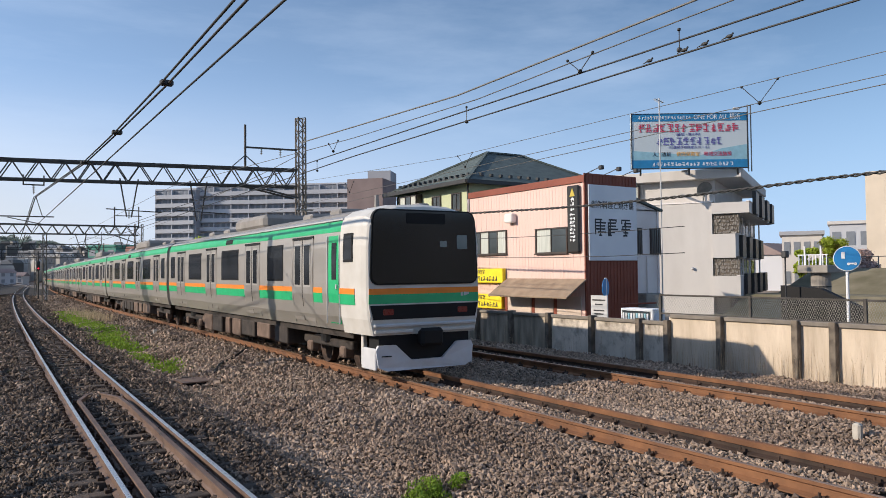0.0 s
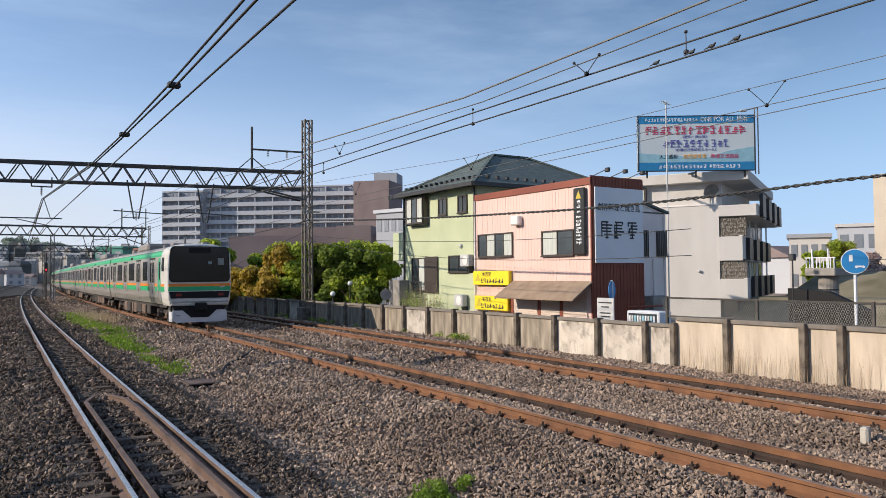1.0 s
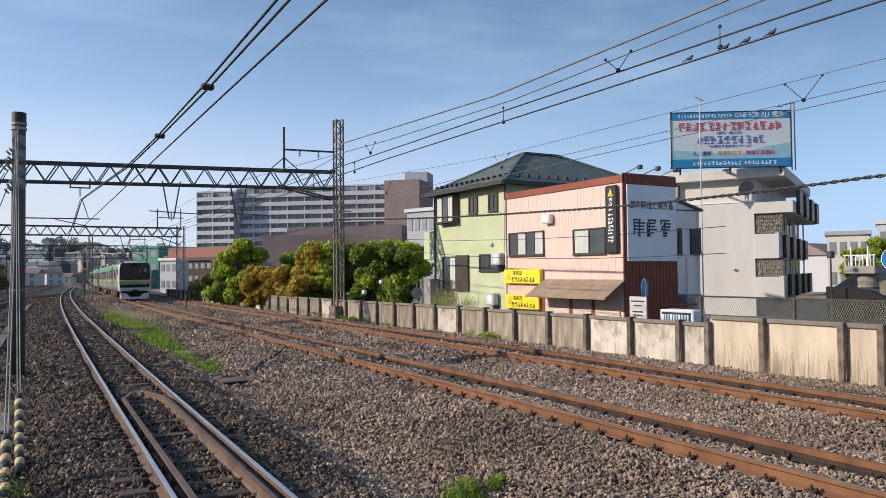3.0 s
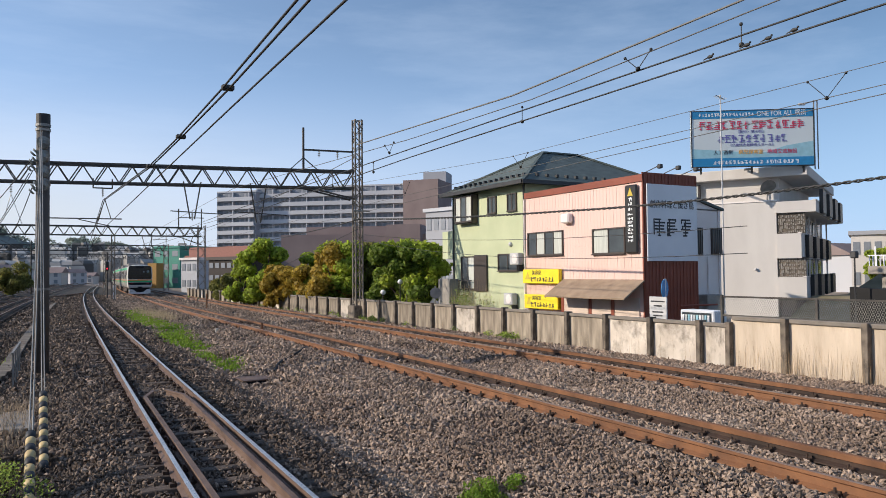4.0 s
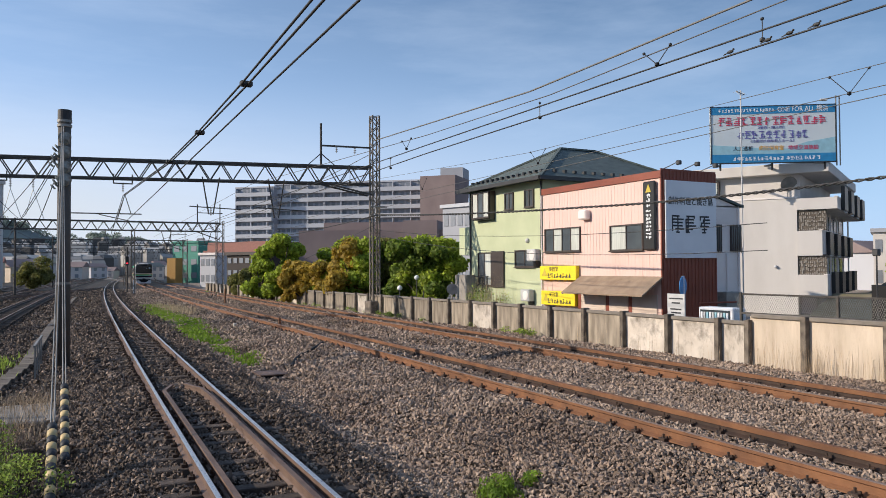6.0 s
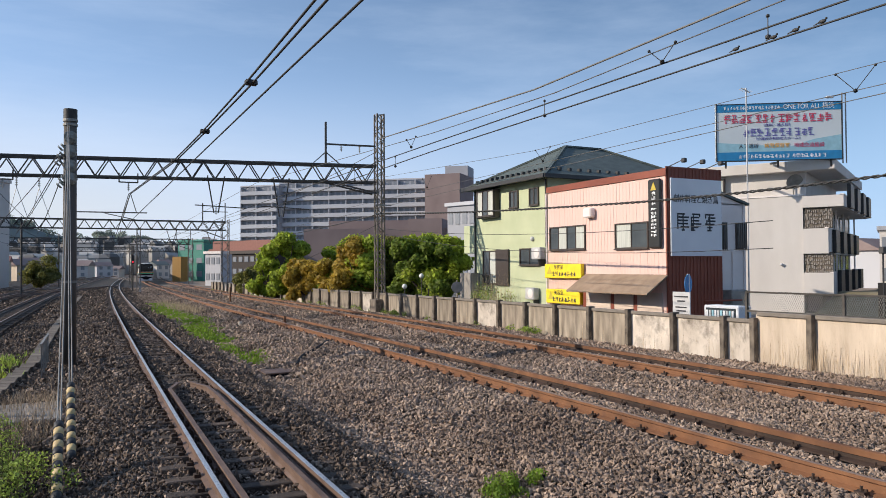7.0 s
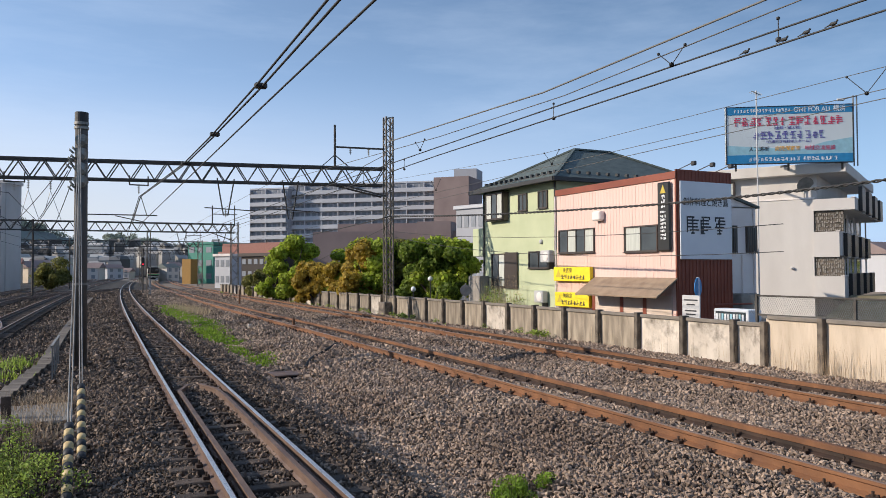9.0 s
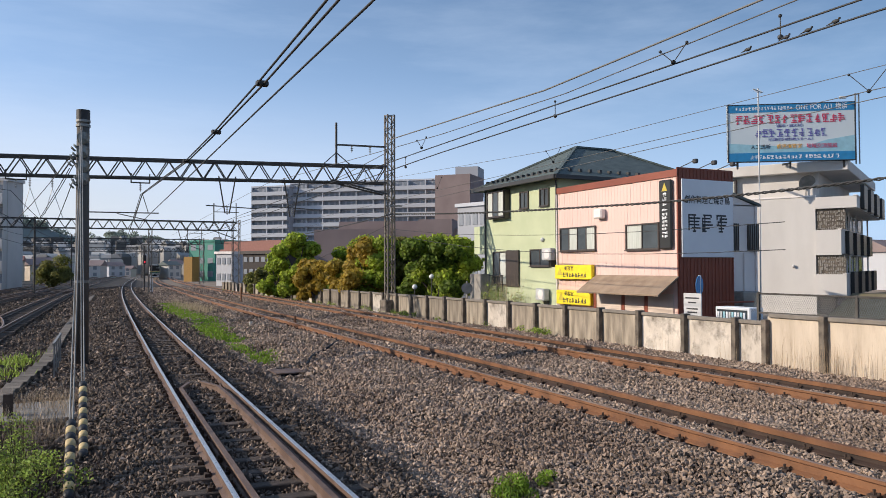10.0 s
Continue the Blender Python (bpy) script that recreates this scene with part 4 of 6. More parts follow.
def car_pose(s):
    """The pose of a car whose middle is at distance s along its track."""
    a, b = on_line(line_2, s - 6.9), on_line(line_2, s + 6.9)
    c = (a + b) / 2
    d = (b - a).normalized()
    return Matrix.Translation(c) @ d.to_track_quat("Y", "Z").to_matrix().to_4x4()


def motions():
    for i, car in enumerate(CARS):
        walk(car, [(t, car_pose(s + 10.1 + i * 20.0)) for t, s in FRONT])


# ---------------------------------------------------------------- buildings
M["pink"] = surf("pink_metal_siding", (0.68, 0.475, 0.41), (0.75, 0.54, 0.475), scale=0.8, rough=0.6, stain=0.25, stain_c=(0.55, 0.37, 0.31), stretch=(1, 1, 0.3))
M["maroon"] = surf("maroon_corrugated_metal", (0.19, 0.042, 0.02), (0.25, 0.06, 0.03), scale=1, rough=0.55, stain=0.3, stain_c=(0.14, 0.04, 0.03))
M["pale_green"] = surf("pale_green_render", (0.43, 0.475, 0.30), (0.50, 0.54, 0.35), scale=0.7, rough=0.85, bump=0.15, bscale=60, stain=0.2, stain_c=(0.36, 0.39, 0.25))
M["tile_roof"] = surf("dark_slate_roof", (0.065, 0.085, 0.08), (0.11, 0.135, 0.125), scale=2, rough=0.7, bump=0.3, stretch=(1, 1, 3))
M["dark_trim"] = plain("dark_trim", (0.03, 0.03, 0.032), 0.5)
M["frame_dark"] = plain("dark_bronze_frame", (0.055, 0.042, 0.036), 0.4)
M["curtain"] = surf("pale_curtain", (0.42, 0.44, 0.40), (0.58, 0.60, 0.55), scale=3, rough=0.9, stretch=(1, 8, 0.3))
M["pane"] = window_glass("house_glass", (0.05, 0.06, 0.065), 0.05)
M["white_wall"] = surf("white_render", (0.53, 0.50, 0.475), (0.60, 0.57, 0.54), scale=0.5, rough=0.85, stain=0.3, stain_c=(0.42, 0.39, 0.36), stretch=(1, 1, 0.4))
M["grey_wall"] = surf("grey_white_siding", (0.72, 0.66, 0.63), (0.80, 0.75, 0.72), scale=0.8, rough=0.8, stain=0.3, stain_c=(0.36, 0.32, 0.29))
M["yellow"] = plain("yellow_sign", (0.85, 0.66, 0.02), 0.5)
M["awning"] = surf("brown_awning", (0.24, 0.17, 0.115), (0.33, 0.245, 0.17), scale=2, rough=0.85, stain=0.4, stain_c=(0.16, 0.12, 0.09))
M["shutter"] = surf("beige_shutter", (0.55, 0.45, 0.38), (0.64, 0.53, 0.45), scale=1, rough=0.6)
M["black_sign"] = plain("black_sign", (0.012, 0.013, 0.014), 0.45)
M["white_sign"] = surf("white_sign", (0.68, 0.69, 0.72), (0.76, 0.77, 0.79), scale=0.6, rough=0.5)
M["ink"] = plain("black_lettering", (0.03, 0.03, 0.035), 0.6)
M["white_ink"] = plain("white_lettering", (0.75, 0.77, 0.78), 0.6)
M["gold_ink"] = plain("gold_lettering", (0.55, 0.42, 0.05), 0.5)
M["red_ink"] = plain("red_lettering", (0.55, 0.05, 0.11), 0.6)
M["violet_ink"] = plain("violet_lettering", (0.13, 0.12, 0.36), 0.6)
M["orange_ink"] = plain("orange_lettering", (0.80, 0.42, 0.06), 0.6)
M["blue"] = plain("blue_sign", (0.02, 0.20, 0.48), 0.45)
M["bb_blue"] = plain("billboard_blue", (0.02, 0.22, 0.45), 0.5)
M["bb_white"] = surf("billboard_face", (0.58, 0.64, 0.66), (0.64, 0.69, 0.70), scale=0.3, rough=0.5)
M["bb_pale"] = plain("billboard_pale_wave", (0.30, 0.52, 0.60), 0.5)
# Far concrete grey, with haze and facade shade put into the colour.
M["apt"] = surf("far_haze_toned_concrete", (0.30, 0.31, 0.34), (0.37, 0.38, 0.41), scale=0.06, rough=0.9)
M["apt_light"] = surf("far_pale_parapet", (0.44, 0.45, 0.48), (0.52, 0.53, 0.56), scale=0.06, rough=0.9)
M["apt_glass"] = plain("far_window", (0.20, 0.22, 0.25), 0.4)
M["mauve"] = surf("mauve_brick_wall", (0.20, 0.15, 0.145), (0.25, 0.195, 0.185), scale=0.2, rough=0.9)
M["beige_far"] = plain("far_beige", (0.62, 0.53, 0.42), 0.85, scale=0.3)
M["red_roof"] = plain("far_red_roof", (0.27, 0.125, 0.10), 0.8)
M["stub"] = surf("pale_concrete_stub", (0.40, 0.37, 0.32), (0.52, 0.48, 0.42), scale=6, rough=0.9, bump=0.4)
M["dark_brown"] = plain("dark_brown_louvre", (0.036, 0.028, 0.025), 0.8)
M["net"] = plain("green_scaffold_net", (0.06, 0.23, 0.18), 0.8)
M["ochre"] = plain("ochre_panel", (0.34, 0.19, 0.05), 0.8)
M["concrete"] = surf("plain_concrete", (0.23, 0.21, 0.185), (0.33, 0.30, 0.265), scale=1.5, rough=0.9, bump=0.2, stain=0.4, stain_c=(0.22, 0.19, 0.16))


M["bank"] = surf("dry_grass_bank", (0.12, 0.105, 0.06), (0.22, 0.19, 0.13), scale=0.5, rough=0.95, bump=0.5, bscale=12)
# Hill green greyed, with distance haze mixed into the colour.
M["hill"] = surf("haze_toned_hill", (0.11, 0.13, 0.125), (0.20, 0.22, 0.20), scale=0.03, rough=1.0, bump=1.0, bscale=0.3)


def lettering(name, text, parent, m, height, mat, width=None):
    """Raised letters in the built-in font, lying in the local XY plane of m."""
    cu = bpy.data.curves.new(name, "FONT")
    cu.body, cu.align_x, cu.align_y, cu.size, cu.extrude = text, "CENTER", "CENTER", height, 0.006
    tmp = new(name, cu)
    bpy.context.view_layer.update()
    me = bpy.data.meshes.new_from_object(tmp.evaluated_get(bpy.context.evaluated_depsgraph_get()))
    bpy.data.objects.remove(tmp)
    xs = [v.co.x for v in me.vertices]
    if width and xs:
        k = width / max(0.01, max(xs) - min(xs))
        me.transform(Matrix.Diagonal((k, 1, 1, 1)))
    me.materials.clear()
    me.materials.append(mat)
    ob = new(name, me)
    ob.parent, ob.matrix_local = parent, m
    return ob


def bars(name, parent, m, n, w, h, mat, seed=1, stroke=0.13):
    """A row of n unreadable characters, each one joined plate of crossing strokes."""
    rnd = random.Random(seed)
    cw, N = w / n, 11 if h > 0.6 else 9 if h > 0.4 else 7
    for i in range(n):
        on = set()
        spine = rnd.choice((2, N // 2, N - 3))
        top = rnd.randint(N - 2, N - 1)
        on.update((spine, r) for r in range(0, top + 1))
        for r in rnd.sample(range(0, N, 2), (N + 1) // 2 - (0 if N > 9 else 1)):
            c0, c1 = rnd.randint(0, spine - 1), rnd.randint(spine + 1, N - 1)
            on.update((c, r) for c in range(c0, c1 + 1))
            if rnd.random() < 0.6:
                c = rnd.choice((c0, c1))
                on.update((c, q) for q in range(max(0, r - rnd.randint(1, 3)), r + 1))
        x0, s, t = -w / 2 + cw * i + cw * 0.07, cw * 0.86 / N, h / N
        vid, vs, fs = {}, [], []

        def at(c, r, k):
            if (c, r, k) not in vid:
                vid[(c, r, k)] = len(vs)
                vs.append((x0 + c * s, -h / 2 + r * t, 0.006 if k else -0.004))
            return vid[(c, r, k)]
        for c, r in sorted(on):
            fs.append((at(c, r, 1), at(c + 1, r, 1), at(c + 1, r + 1, 1), at(c, r + 1, 1)))
            for dc, dr, p, q in ((0, -1, (c, r), (c + 1, r)), (1, 0, (c + 1, r), (c + 1, r + 1)), (0, 1, (c + 1, r + 1), (c, r + 1)), (-1, 0, (c, r + 1), (c, r))):
                if (c + dc, r + dr) not in on:
                    fs.append((at(*p, 0), at(*q, 0), at(*q, 1), at(*p, 1)))
        share(name, to_mesh(name, vs, fs, mat), parent, m)


FACE_TRACK = Matrix(((0, 0, -1, 0), (-1, 0, 0, 0), (0, 1, 0, 0), (0, 0, 0, 1)))      # text on a wall that faces the tracks
FACE_BACK = pose(0, 0, 0, 90, 0, 0)                                                  # text on a wall that faces the near end


def on_track_face(x, y, z):
    return Matrix.Translation((x, y, z)) @ FACE_TRACK


def on_end_face(x, y, z):
    return Matrix.Translation((x, y, z)) @ FACE_BACK


def track_window(root, x, y0, y1, z0, z1, leaves=2, curtain=0, name="window"):
    """A sliding window set on a wall that faces the tracks."""
    t = 0.06
    bm = bmesh.new()
    for a, b, c, d in ((y0, y1, z0 - t, z0), (y0, y1, z1, z1 + t), (y0 - t, y0, z0 - t, z1 + t), (y1, y1 + t, z0 - t, z1 + t)):
        box(bm, x - 0.07, x + 0.05, a, b, c, d)
    w = part(name, bm, M["frame_dark"], root, "dark framed sliding window")
    n = leaves
    for i in range(n):
        a, b = y0 + (y1 - y0) * i / n, y0 + (y1 - y0) * (i + 1) / n
        part("pane", boxed(x - 0.022, x - 0.012, a, b, z0, z1), M["pane"] if (i + curtain) % 2 == 0 or not curtain else M["curtain"], w)
        part("mullion", boxed(x - 0.05, x + 0.01, b - 0.025, b + 0.025, z0, z1), M["frame_dark"], w)
    part("sill", boxed(x - 0.12, x + 0.02, y0 - 0.08, y1 + 0.08, z0 - t - 0.04, z0 - t), M["frame_dark"], w)


def build_pink_house():
    X, U0, U1, G = 22.5, 23.25, 31.65, -1.0
    root = thing("shop_house", "two-storey shop house with pink metal siding and maroon gable end", "house")
    part("wall", boxed(X, 25.6, U0 + 0.02, U1, G, 6.1), M["pink"], root, "pink metal walls")
    u, i = U0 + 0.1, 0
    me = bpy.data.meshes.new("siding_rib")
    bm = boxed(-0.007, 0.0, -0.03, 0.03, G + 0.2, 6.12)
    bm.to_mesh(me), bm.free()
    me.materials.append(M["pink"])
    while u < U1:
        share("siding_rib", me, root, Matrix.Translation((X, u, 0)))
        u += 0.215
    part("parapet", boxed(X - 0.06, X + 0.1, U0 - 0.04, U1 + 0.02, 6.12, 6.42), M["maroon"], root, "maroon parapet capping")
    part("end_wall", boxed(X - 0.03, 25.62, U0 - 0.04, U0 + 0.02, G, 6.5), M["maroon"], root, "maroon corrugated end wall")
    me = bpy.data.meshes.new("end_rib")
    bm = boxed(-0.04, 0.04, -0.025, 0.0, G, 6.45, bevel=0.01)
    bm.to_mesh(me), bm.free()
    me.materials.append(M["maroon"])
    x = X + 0.08
    while x < 25.6:
        share("end_rib", me, root, Matrix.Translation((x, U0 - 0.04, 0)))
        x += 0.2
    part("roof", boxed(X + 0.1, 25.5, U0 + 0.03, U1, 6.1, 6.18), M["roof"], root)
    track_window(root, X - 0.01, 28.6, 31.35, 3.25, 4.3, 4, 1)
    track_window(root, X - 0.01, 24.35, 26.35, 3.2, 4.22, 2, 2)
    part("vent_hood", boxed(X - 0.32, X, 27.8, 28.4, 4.65, 5.1, bevel=0.06), M["grey_wall"], root, "pale exhaust hood")
    bm = bmesh.new()
    prism(bm, [(X, 2.02), (X - 1.15, 1.26), (X - 1.15, 1.2), (X, 1.95)], "y", U0 - 0.05, 28.6)
    part("awning", bm, M["awning"], root, "faded brown shop awning")
    bm = bmesh.new()
    for k in range(7):
        y = U0 + 0.05 + k * (28.5 - U0) / 6
        beam(bm, (X, y, 1.93), (X - 1.12, y, 1.18), 0.03)
    part("awning_ribs", bm, M["dark_trim"], root)
    for a, b in ((23.5, 25.0), (25.25, 26.5), (26.75, 28.5)):
        sh = part("shutter", boxed(X - 0.05, X, a, b, G, 1.25), M["shutter"], root, "beige roller shutter")
        bm = bmesh.new()
        for k in range(22):
            box(bm, X - 0.065, X - 0.05, a, b, G + 0.1 * k, G + 0.1 * k + 0.06)
        part("shutter_slats", bm, M["shutter"], sh)
        part("jamb", boxed(X - 0.08, X, b, b + 0.2, G, 1.3), M["maroon"], root)
    # small services on the wall
    part("meter_box", boxed(X - 0.2, X, 31.25, 31.55, 0.5, 1.0, bevel=0.03), M["grey_wall"], root)
    part("drain_pipe", rod(bmesh.new(), (X - 0.06, U1 + 0.02, G), (X - 0.06, U1 + 0.02, 6.1), 0.04), M["grey_wall"], root)
    for k in range(3):
        bm = beam(bmesh.new(), (22.9 + k * 1.05, U0 + 0.4, 6.5), (22.9 + k * 1.05, U0 - 0.55, 6.72), 0.03)
        box(bm, 22.82 + k * 1.05, 22.98 + k * 1.05, U0 - 0.72, U0 - 0.5, 6.6, 6.78, bevel=0.03)
        part("flood_light", bm, M["dark_trim"], root, "black sign floodlight on an arm")
    # signs fixed to it
    s = part("wall_sign", boxed(X + 0.12, 25.55, U0 - 0.13, U0 - 0.065, 2.78, 6.02, bevel=0.015), M["white_sign"])
    tagged(s, "large white restaurant signboard on the maroon end wall", "signboard")
    lettering("lettering", "創作料理と焼き鳥", s, on_end_face(24.05, U0 - 0.14, 5.15), 0.36, M["ink"], 2.55)
    bars("character", s, on_end_face(24.05, U0 - 0.14, 4.2), 3, 2.3, 0.74, M["ink"], 11, 0.125)
    s = part("blade_sign", boxed(X - 0.16, X - 0.03, 23.45, 24.2, 3.12, 6.02, bevel=0.06), M["black_sign"])
    tagged(s, "tall black vertical shop sign with pale characters", "signboard")
    bm = bmesh.new()
    prism(bm, [(23.66, 5.55), (23.99, 5.55), (23.82, 5.9)], "x", X - 0.172, X - 0.16)
    part("emblem", bm, M["gold_ink"], s, "gold triangular emblem")
    bars("character", s, on_track_face(X - 0.168, 23.82, 5.2) @ pose(0, 0, 0, 0, 0, -90), 3, 0.62, 0.2, M["white_ink"], 3)
    bars("character", s, on_track_face(X - 0.168, 23.82, 4.2) @ pose(0, 0, 0, 0, 0, -90), 8, 1.25, 0.3, M["white_ink"], 4, 0.1)
    for z0, z1, y0, y1, tx in ((1.8, 2.5, 28.65, 31.6, 2.2), (0.55, 1.25, 28.75, 31.5, 0.95)):
        s = part("shop_sign", boxed(X - 0.24, X - 0.03, y0, y1, z0, z1, bevel=0.02), M["yellow"])
        tagged(s, "bright yellow beauty salon light-box sign", "signboard", "yellow salon signs")
        lettering("lettering", "美容室", s, on_track_face(X - 0.246, (y0 + y1) / 2 + 0.3, (z0 + z1) / 2 + 0.17), 0.24, M["ink"], 0.75)
        bars("character", s, on_track_face(X - 0.246, (y0 + y1) / 2 - 0.15, (z0 + z1) / 2 - 0.14), 8, 1.9, 0.22, M["ink"], 8, 0.11)
        bm = prism(bmesh.new(), [(y1 - 0.65, z0 + 0.2), (y1 - 0.2, z0 + 0.2), (y1 - 0.42, z1 - 0.12)], "x", X - 0.25, X - 0.242)
        part("emblem", bm, M["gold_ink"], s)
    return root


build_pink_house()


def build_annex():
    root = thing("annex_building", "grey-white two-storey annex behind the maroon end wall", "house")
    part("wall", boxed(25.66, 28.0, 24.0, 31, -1.0, 5.15), M["grey_wall"], root)
    bm = prism(bmesh.new(), [(25.63, 5.75), (28.15, 5.1), (28.15, 5.2), (25.63, 5.87)], "y", 23.88, 31.2)
    part("roof", bm, M["tile_roof"], root)
    for a, b in ((26.15, 26.75), (27.35, 28.0)):
        w = part("window", boxed(a, b, 23.93, 24.0, 3.1, 4.3), M["frame_dark"], root)
        part("pane", boxed(a + 0.06, b - 0.06, 23.915, 23.93, 3.16, 4.24), M["pane"], w)
        bm = bmesh.new()
        for k in range(5):
            x = a + 0.08 + k * (b - a - 0.16) / 4
            box(bm, x - 0.012, x + 0.012, 23.84, 23.87, 3.05, 4.3)
        part("grille", bm, M["frame_dark"], w)
    part("gable", prism(bmesh.new(), [(25.66, 5.1), (28.0, 5.1), (25.66, 5.74)], "y", 24.0, 31.0), M["grey_wall"], root)
    part("wall_lamp", ball(bmesh.new(), (26.2, 23.9, 4.75), 0.14, 2), M["dark_trim"], root)
    for x, z in ((25.95, 4.2), (27.1, 3.0), (27.85, 5.1)):
        part("pipe", rod(bmesh.new(), (x, 23.95, -1), (x, 23.95, z), 0.04), M["grey_wall"], root)
    part("air_conditioner", boxed(26.3, 27.3, 23.3, 23.9, 0.5, 1.3, bevel=0.04), M["steel"], root, "grey outdoor air conditioner")
    part("pipe_rail", rod(bmesh.new(), (24.0, 22.7, 0.9), (26.2, 22.7, 0.9), 0.04), M["maroon"], root)


build_annex()


def build_green_house():
    X, U0, U1, X1 = 22.65, 31.85, 39.3, 33.4
    root = thing("green_house", "two-storey pale green house with a dark hipped roof", "house")
    part("wall", boxed(X, X1, U0, U1, -1.0, 6.95), M["pale_green"], root, "pale green rendered walls")
    e = 0.65
    a, b = (X - e, U0 - e), (X1 + e, U1 + e)
    z0, zr, um = 6.95, 9.35, (U0 + U1) / 2
    bm = bmesh.new()
    c = [bm.verts.new(p) for p in ((a[0], a[1], z0), (b[0], a[1], z0), (b[0], b[1], z0), (a[0], b[1], z0), (26.6, um, zr), (29.2, um, zr))]
    for f in ((0, 1, 5, 4), (1, 2, 5), (2, 3, 4, 5), (3, 0, 4), (3, 2, 1, 0)):
        bm.faces.new([c[i] for i in f])
    part("roof", bm, M["tile_roof"], root, "dark slate hipped roof")
    bm = bmesh.new()
    beam(bm, (a[0], a[1], z0 + 0.04), (a[0], b[1], z0 + 0.04), 0.14, 0.2), beam(bm, (a[0], a[1], z0 + 0.04), (b[0], a[1], z0 + 0.04), 0.14, 0.2)
    part("gutter", bm, M["dark_trim"], root, "dark eaves gutter")
    bm = bmesh.new()
    for p, q in (((a[0], a[1], z0), (26.6, um, zr)), ((a[0], b[1], z0), (26.6, um, zr)), ((26.6, um, zr), (29.2, um, zr)), ((b[0], a[1], z0), (29.2, um, zr))):
        beam(bm, Vector(p) + Vector((0, 0, 0.05)), Vector(q) + Vector((0, 0, 0.05)), 0.16, 0.1)
    part("ridge_cap", bm, M["tile_roof"], root)
    bm = bmesh.new()
    for k in range(14):
        box(bm, a[0] + 0.75, a[0] + 0.95, a[1] + 0.9 + k * 0.55, a[1] + 1.05 + k * 0.55, 7.42, 7.56)
    for k in range(14):
        box(bm, a[0] + 1.5 + k * 0.65, a[0] + 1.65 + k * 0.65, a[1] + 0.75, a[1] + 0.95, 7.42, 7.56)
    tagged(part("snow_guard", bm, M["dark_trim"], root), kind="stuff")
    track_window(root, X - 0.35, 36.6, 38.4, 5.35, 6.72, 3, 1, "bay_window")
    part("bay_box", boxed(X - 0.34, X, 36.5, 38.5, 5.2, 6.82), M["frame_dark"], root)
    track_window(root, X - 0.01, 34.6, 35.35, 5.68, 6.5, 2)
    track_window(root, X - 0.01, 32.65, 33.4, 5.68, 6.5, 2)
    track_window(root, X - 0.01, 36.9, 38.3, 1.45, 3.25, 2, 1)
    part("storm_shutter", boxed(X - 0.12, X - 0.02, 35.5, 36.8, 1.3, 3.35, bevel=0.02), M["frame_dark"], root, "dark storm shutter case")
    wr = part("window_rail", boxed(X - 0.32, X - 0.25, 36.85, 38.35, 1.88, 1.94), M["dark_trim"], root)
    for k in range(11):
        y = 36.9 + k * 0.14
        part("baluster", boxed(X - 0.3, X - 0.27, y, y + 0.02, 1.0, 1.9), M["dark_trim"], wr)
    bm = bmesh.new()
    box(bm, X - 0.32, X - 0.25, 36.85, 38.35, 1.0, 1.05)
    part("bottom_rail", bm, M["dark_trim"], wr)
    track_window(root, X - 0.01, 32.6, 34.35, 2.5, 3.3, 2)
    part("drain_pipe", rod(bmesh.new(), (X - 0.07, U1 - 0.08, -1), (X - 0.07, U1 - 0.08, 6.9), 0.05), M["dark_trim"], root)
    part("drain_pipe", rod(bmesh.new(), (X - 0.07, U0 + 0.06, 3.4), (X - 0.07, U0 + 0.06, 6.9), 0.045), M["dark_trim"], root)
    for y, z in ((32.0, 2.75), (32.6, 0.65)):
        ac = part("air_conditioner", boxed(X - 0.4, X - 0.05, y, y + 0.8, z, z + 0.62, bevel=0.04), M["grey_light"], root, "white outdoor air conditioner unit")
        part("fan_grille", rod(bmesh.new(), (X - 0.42, y + 0.3, z + 0.31), (X - 0.4, y + 0.3, z + 0.31), 0.24, seg=18), M["grey_wall"], ac)
        part("bracket", boxed(X - 0.35, X, y + 0.05, y + 0.1, z - 0.35, z), M["dark_trim"], ac)
    part("wall_vent", ball(bmesh.new(), (X - 0.03, 33.2, 3.85), 0.13, 2), M["grey_light"], root)
    part("balcony", boxed(X + 0.1, X + 1.3, U1, U1 + 1.6, 3.2, 4.9, bevel=0.02), M["pale_green"], root, "pale green balcony parapet")
    part("garden_wall", boxed(X - 0.6, X, 38.8, 40.2, -1, 2.0), M["concrete"], root)


build_green_house()

FARTHER = about_eye(1.15)
WX = FARTHER @ Matrix(((0.880, -0.475, 0, 41.7), (0.475, 0.880, 0, 29.2), (0, 0, 1, 0), (0, 0, 0, 1)))


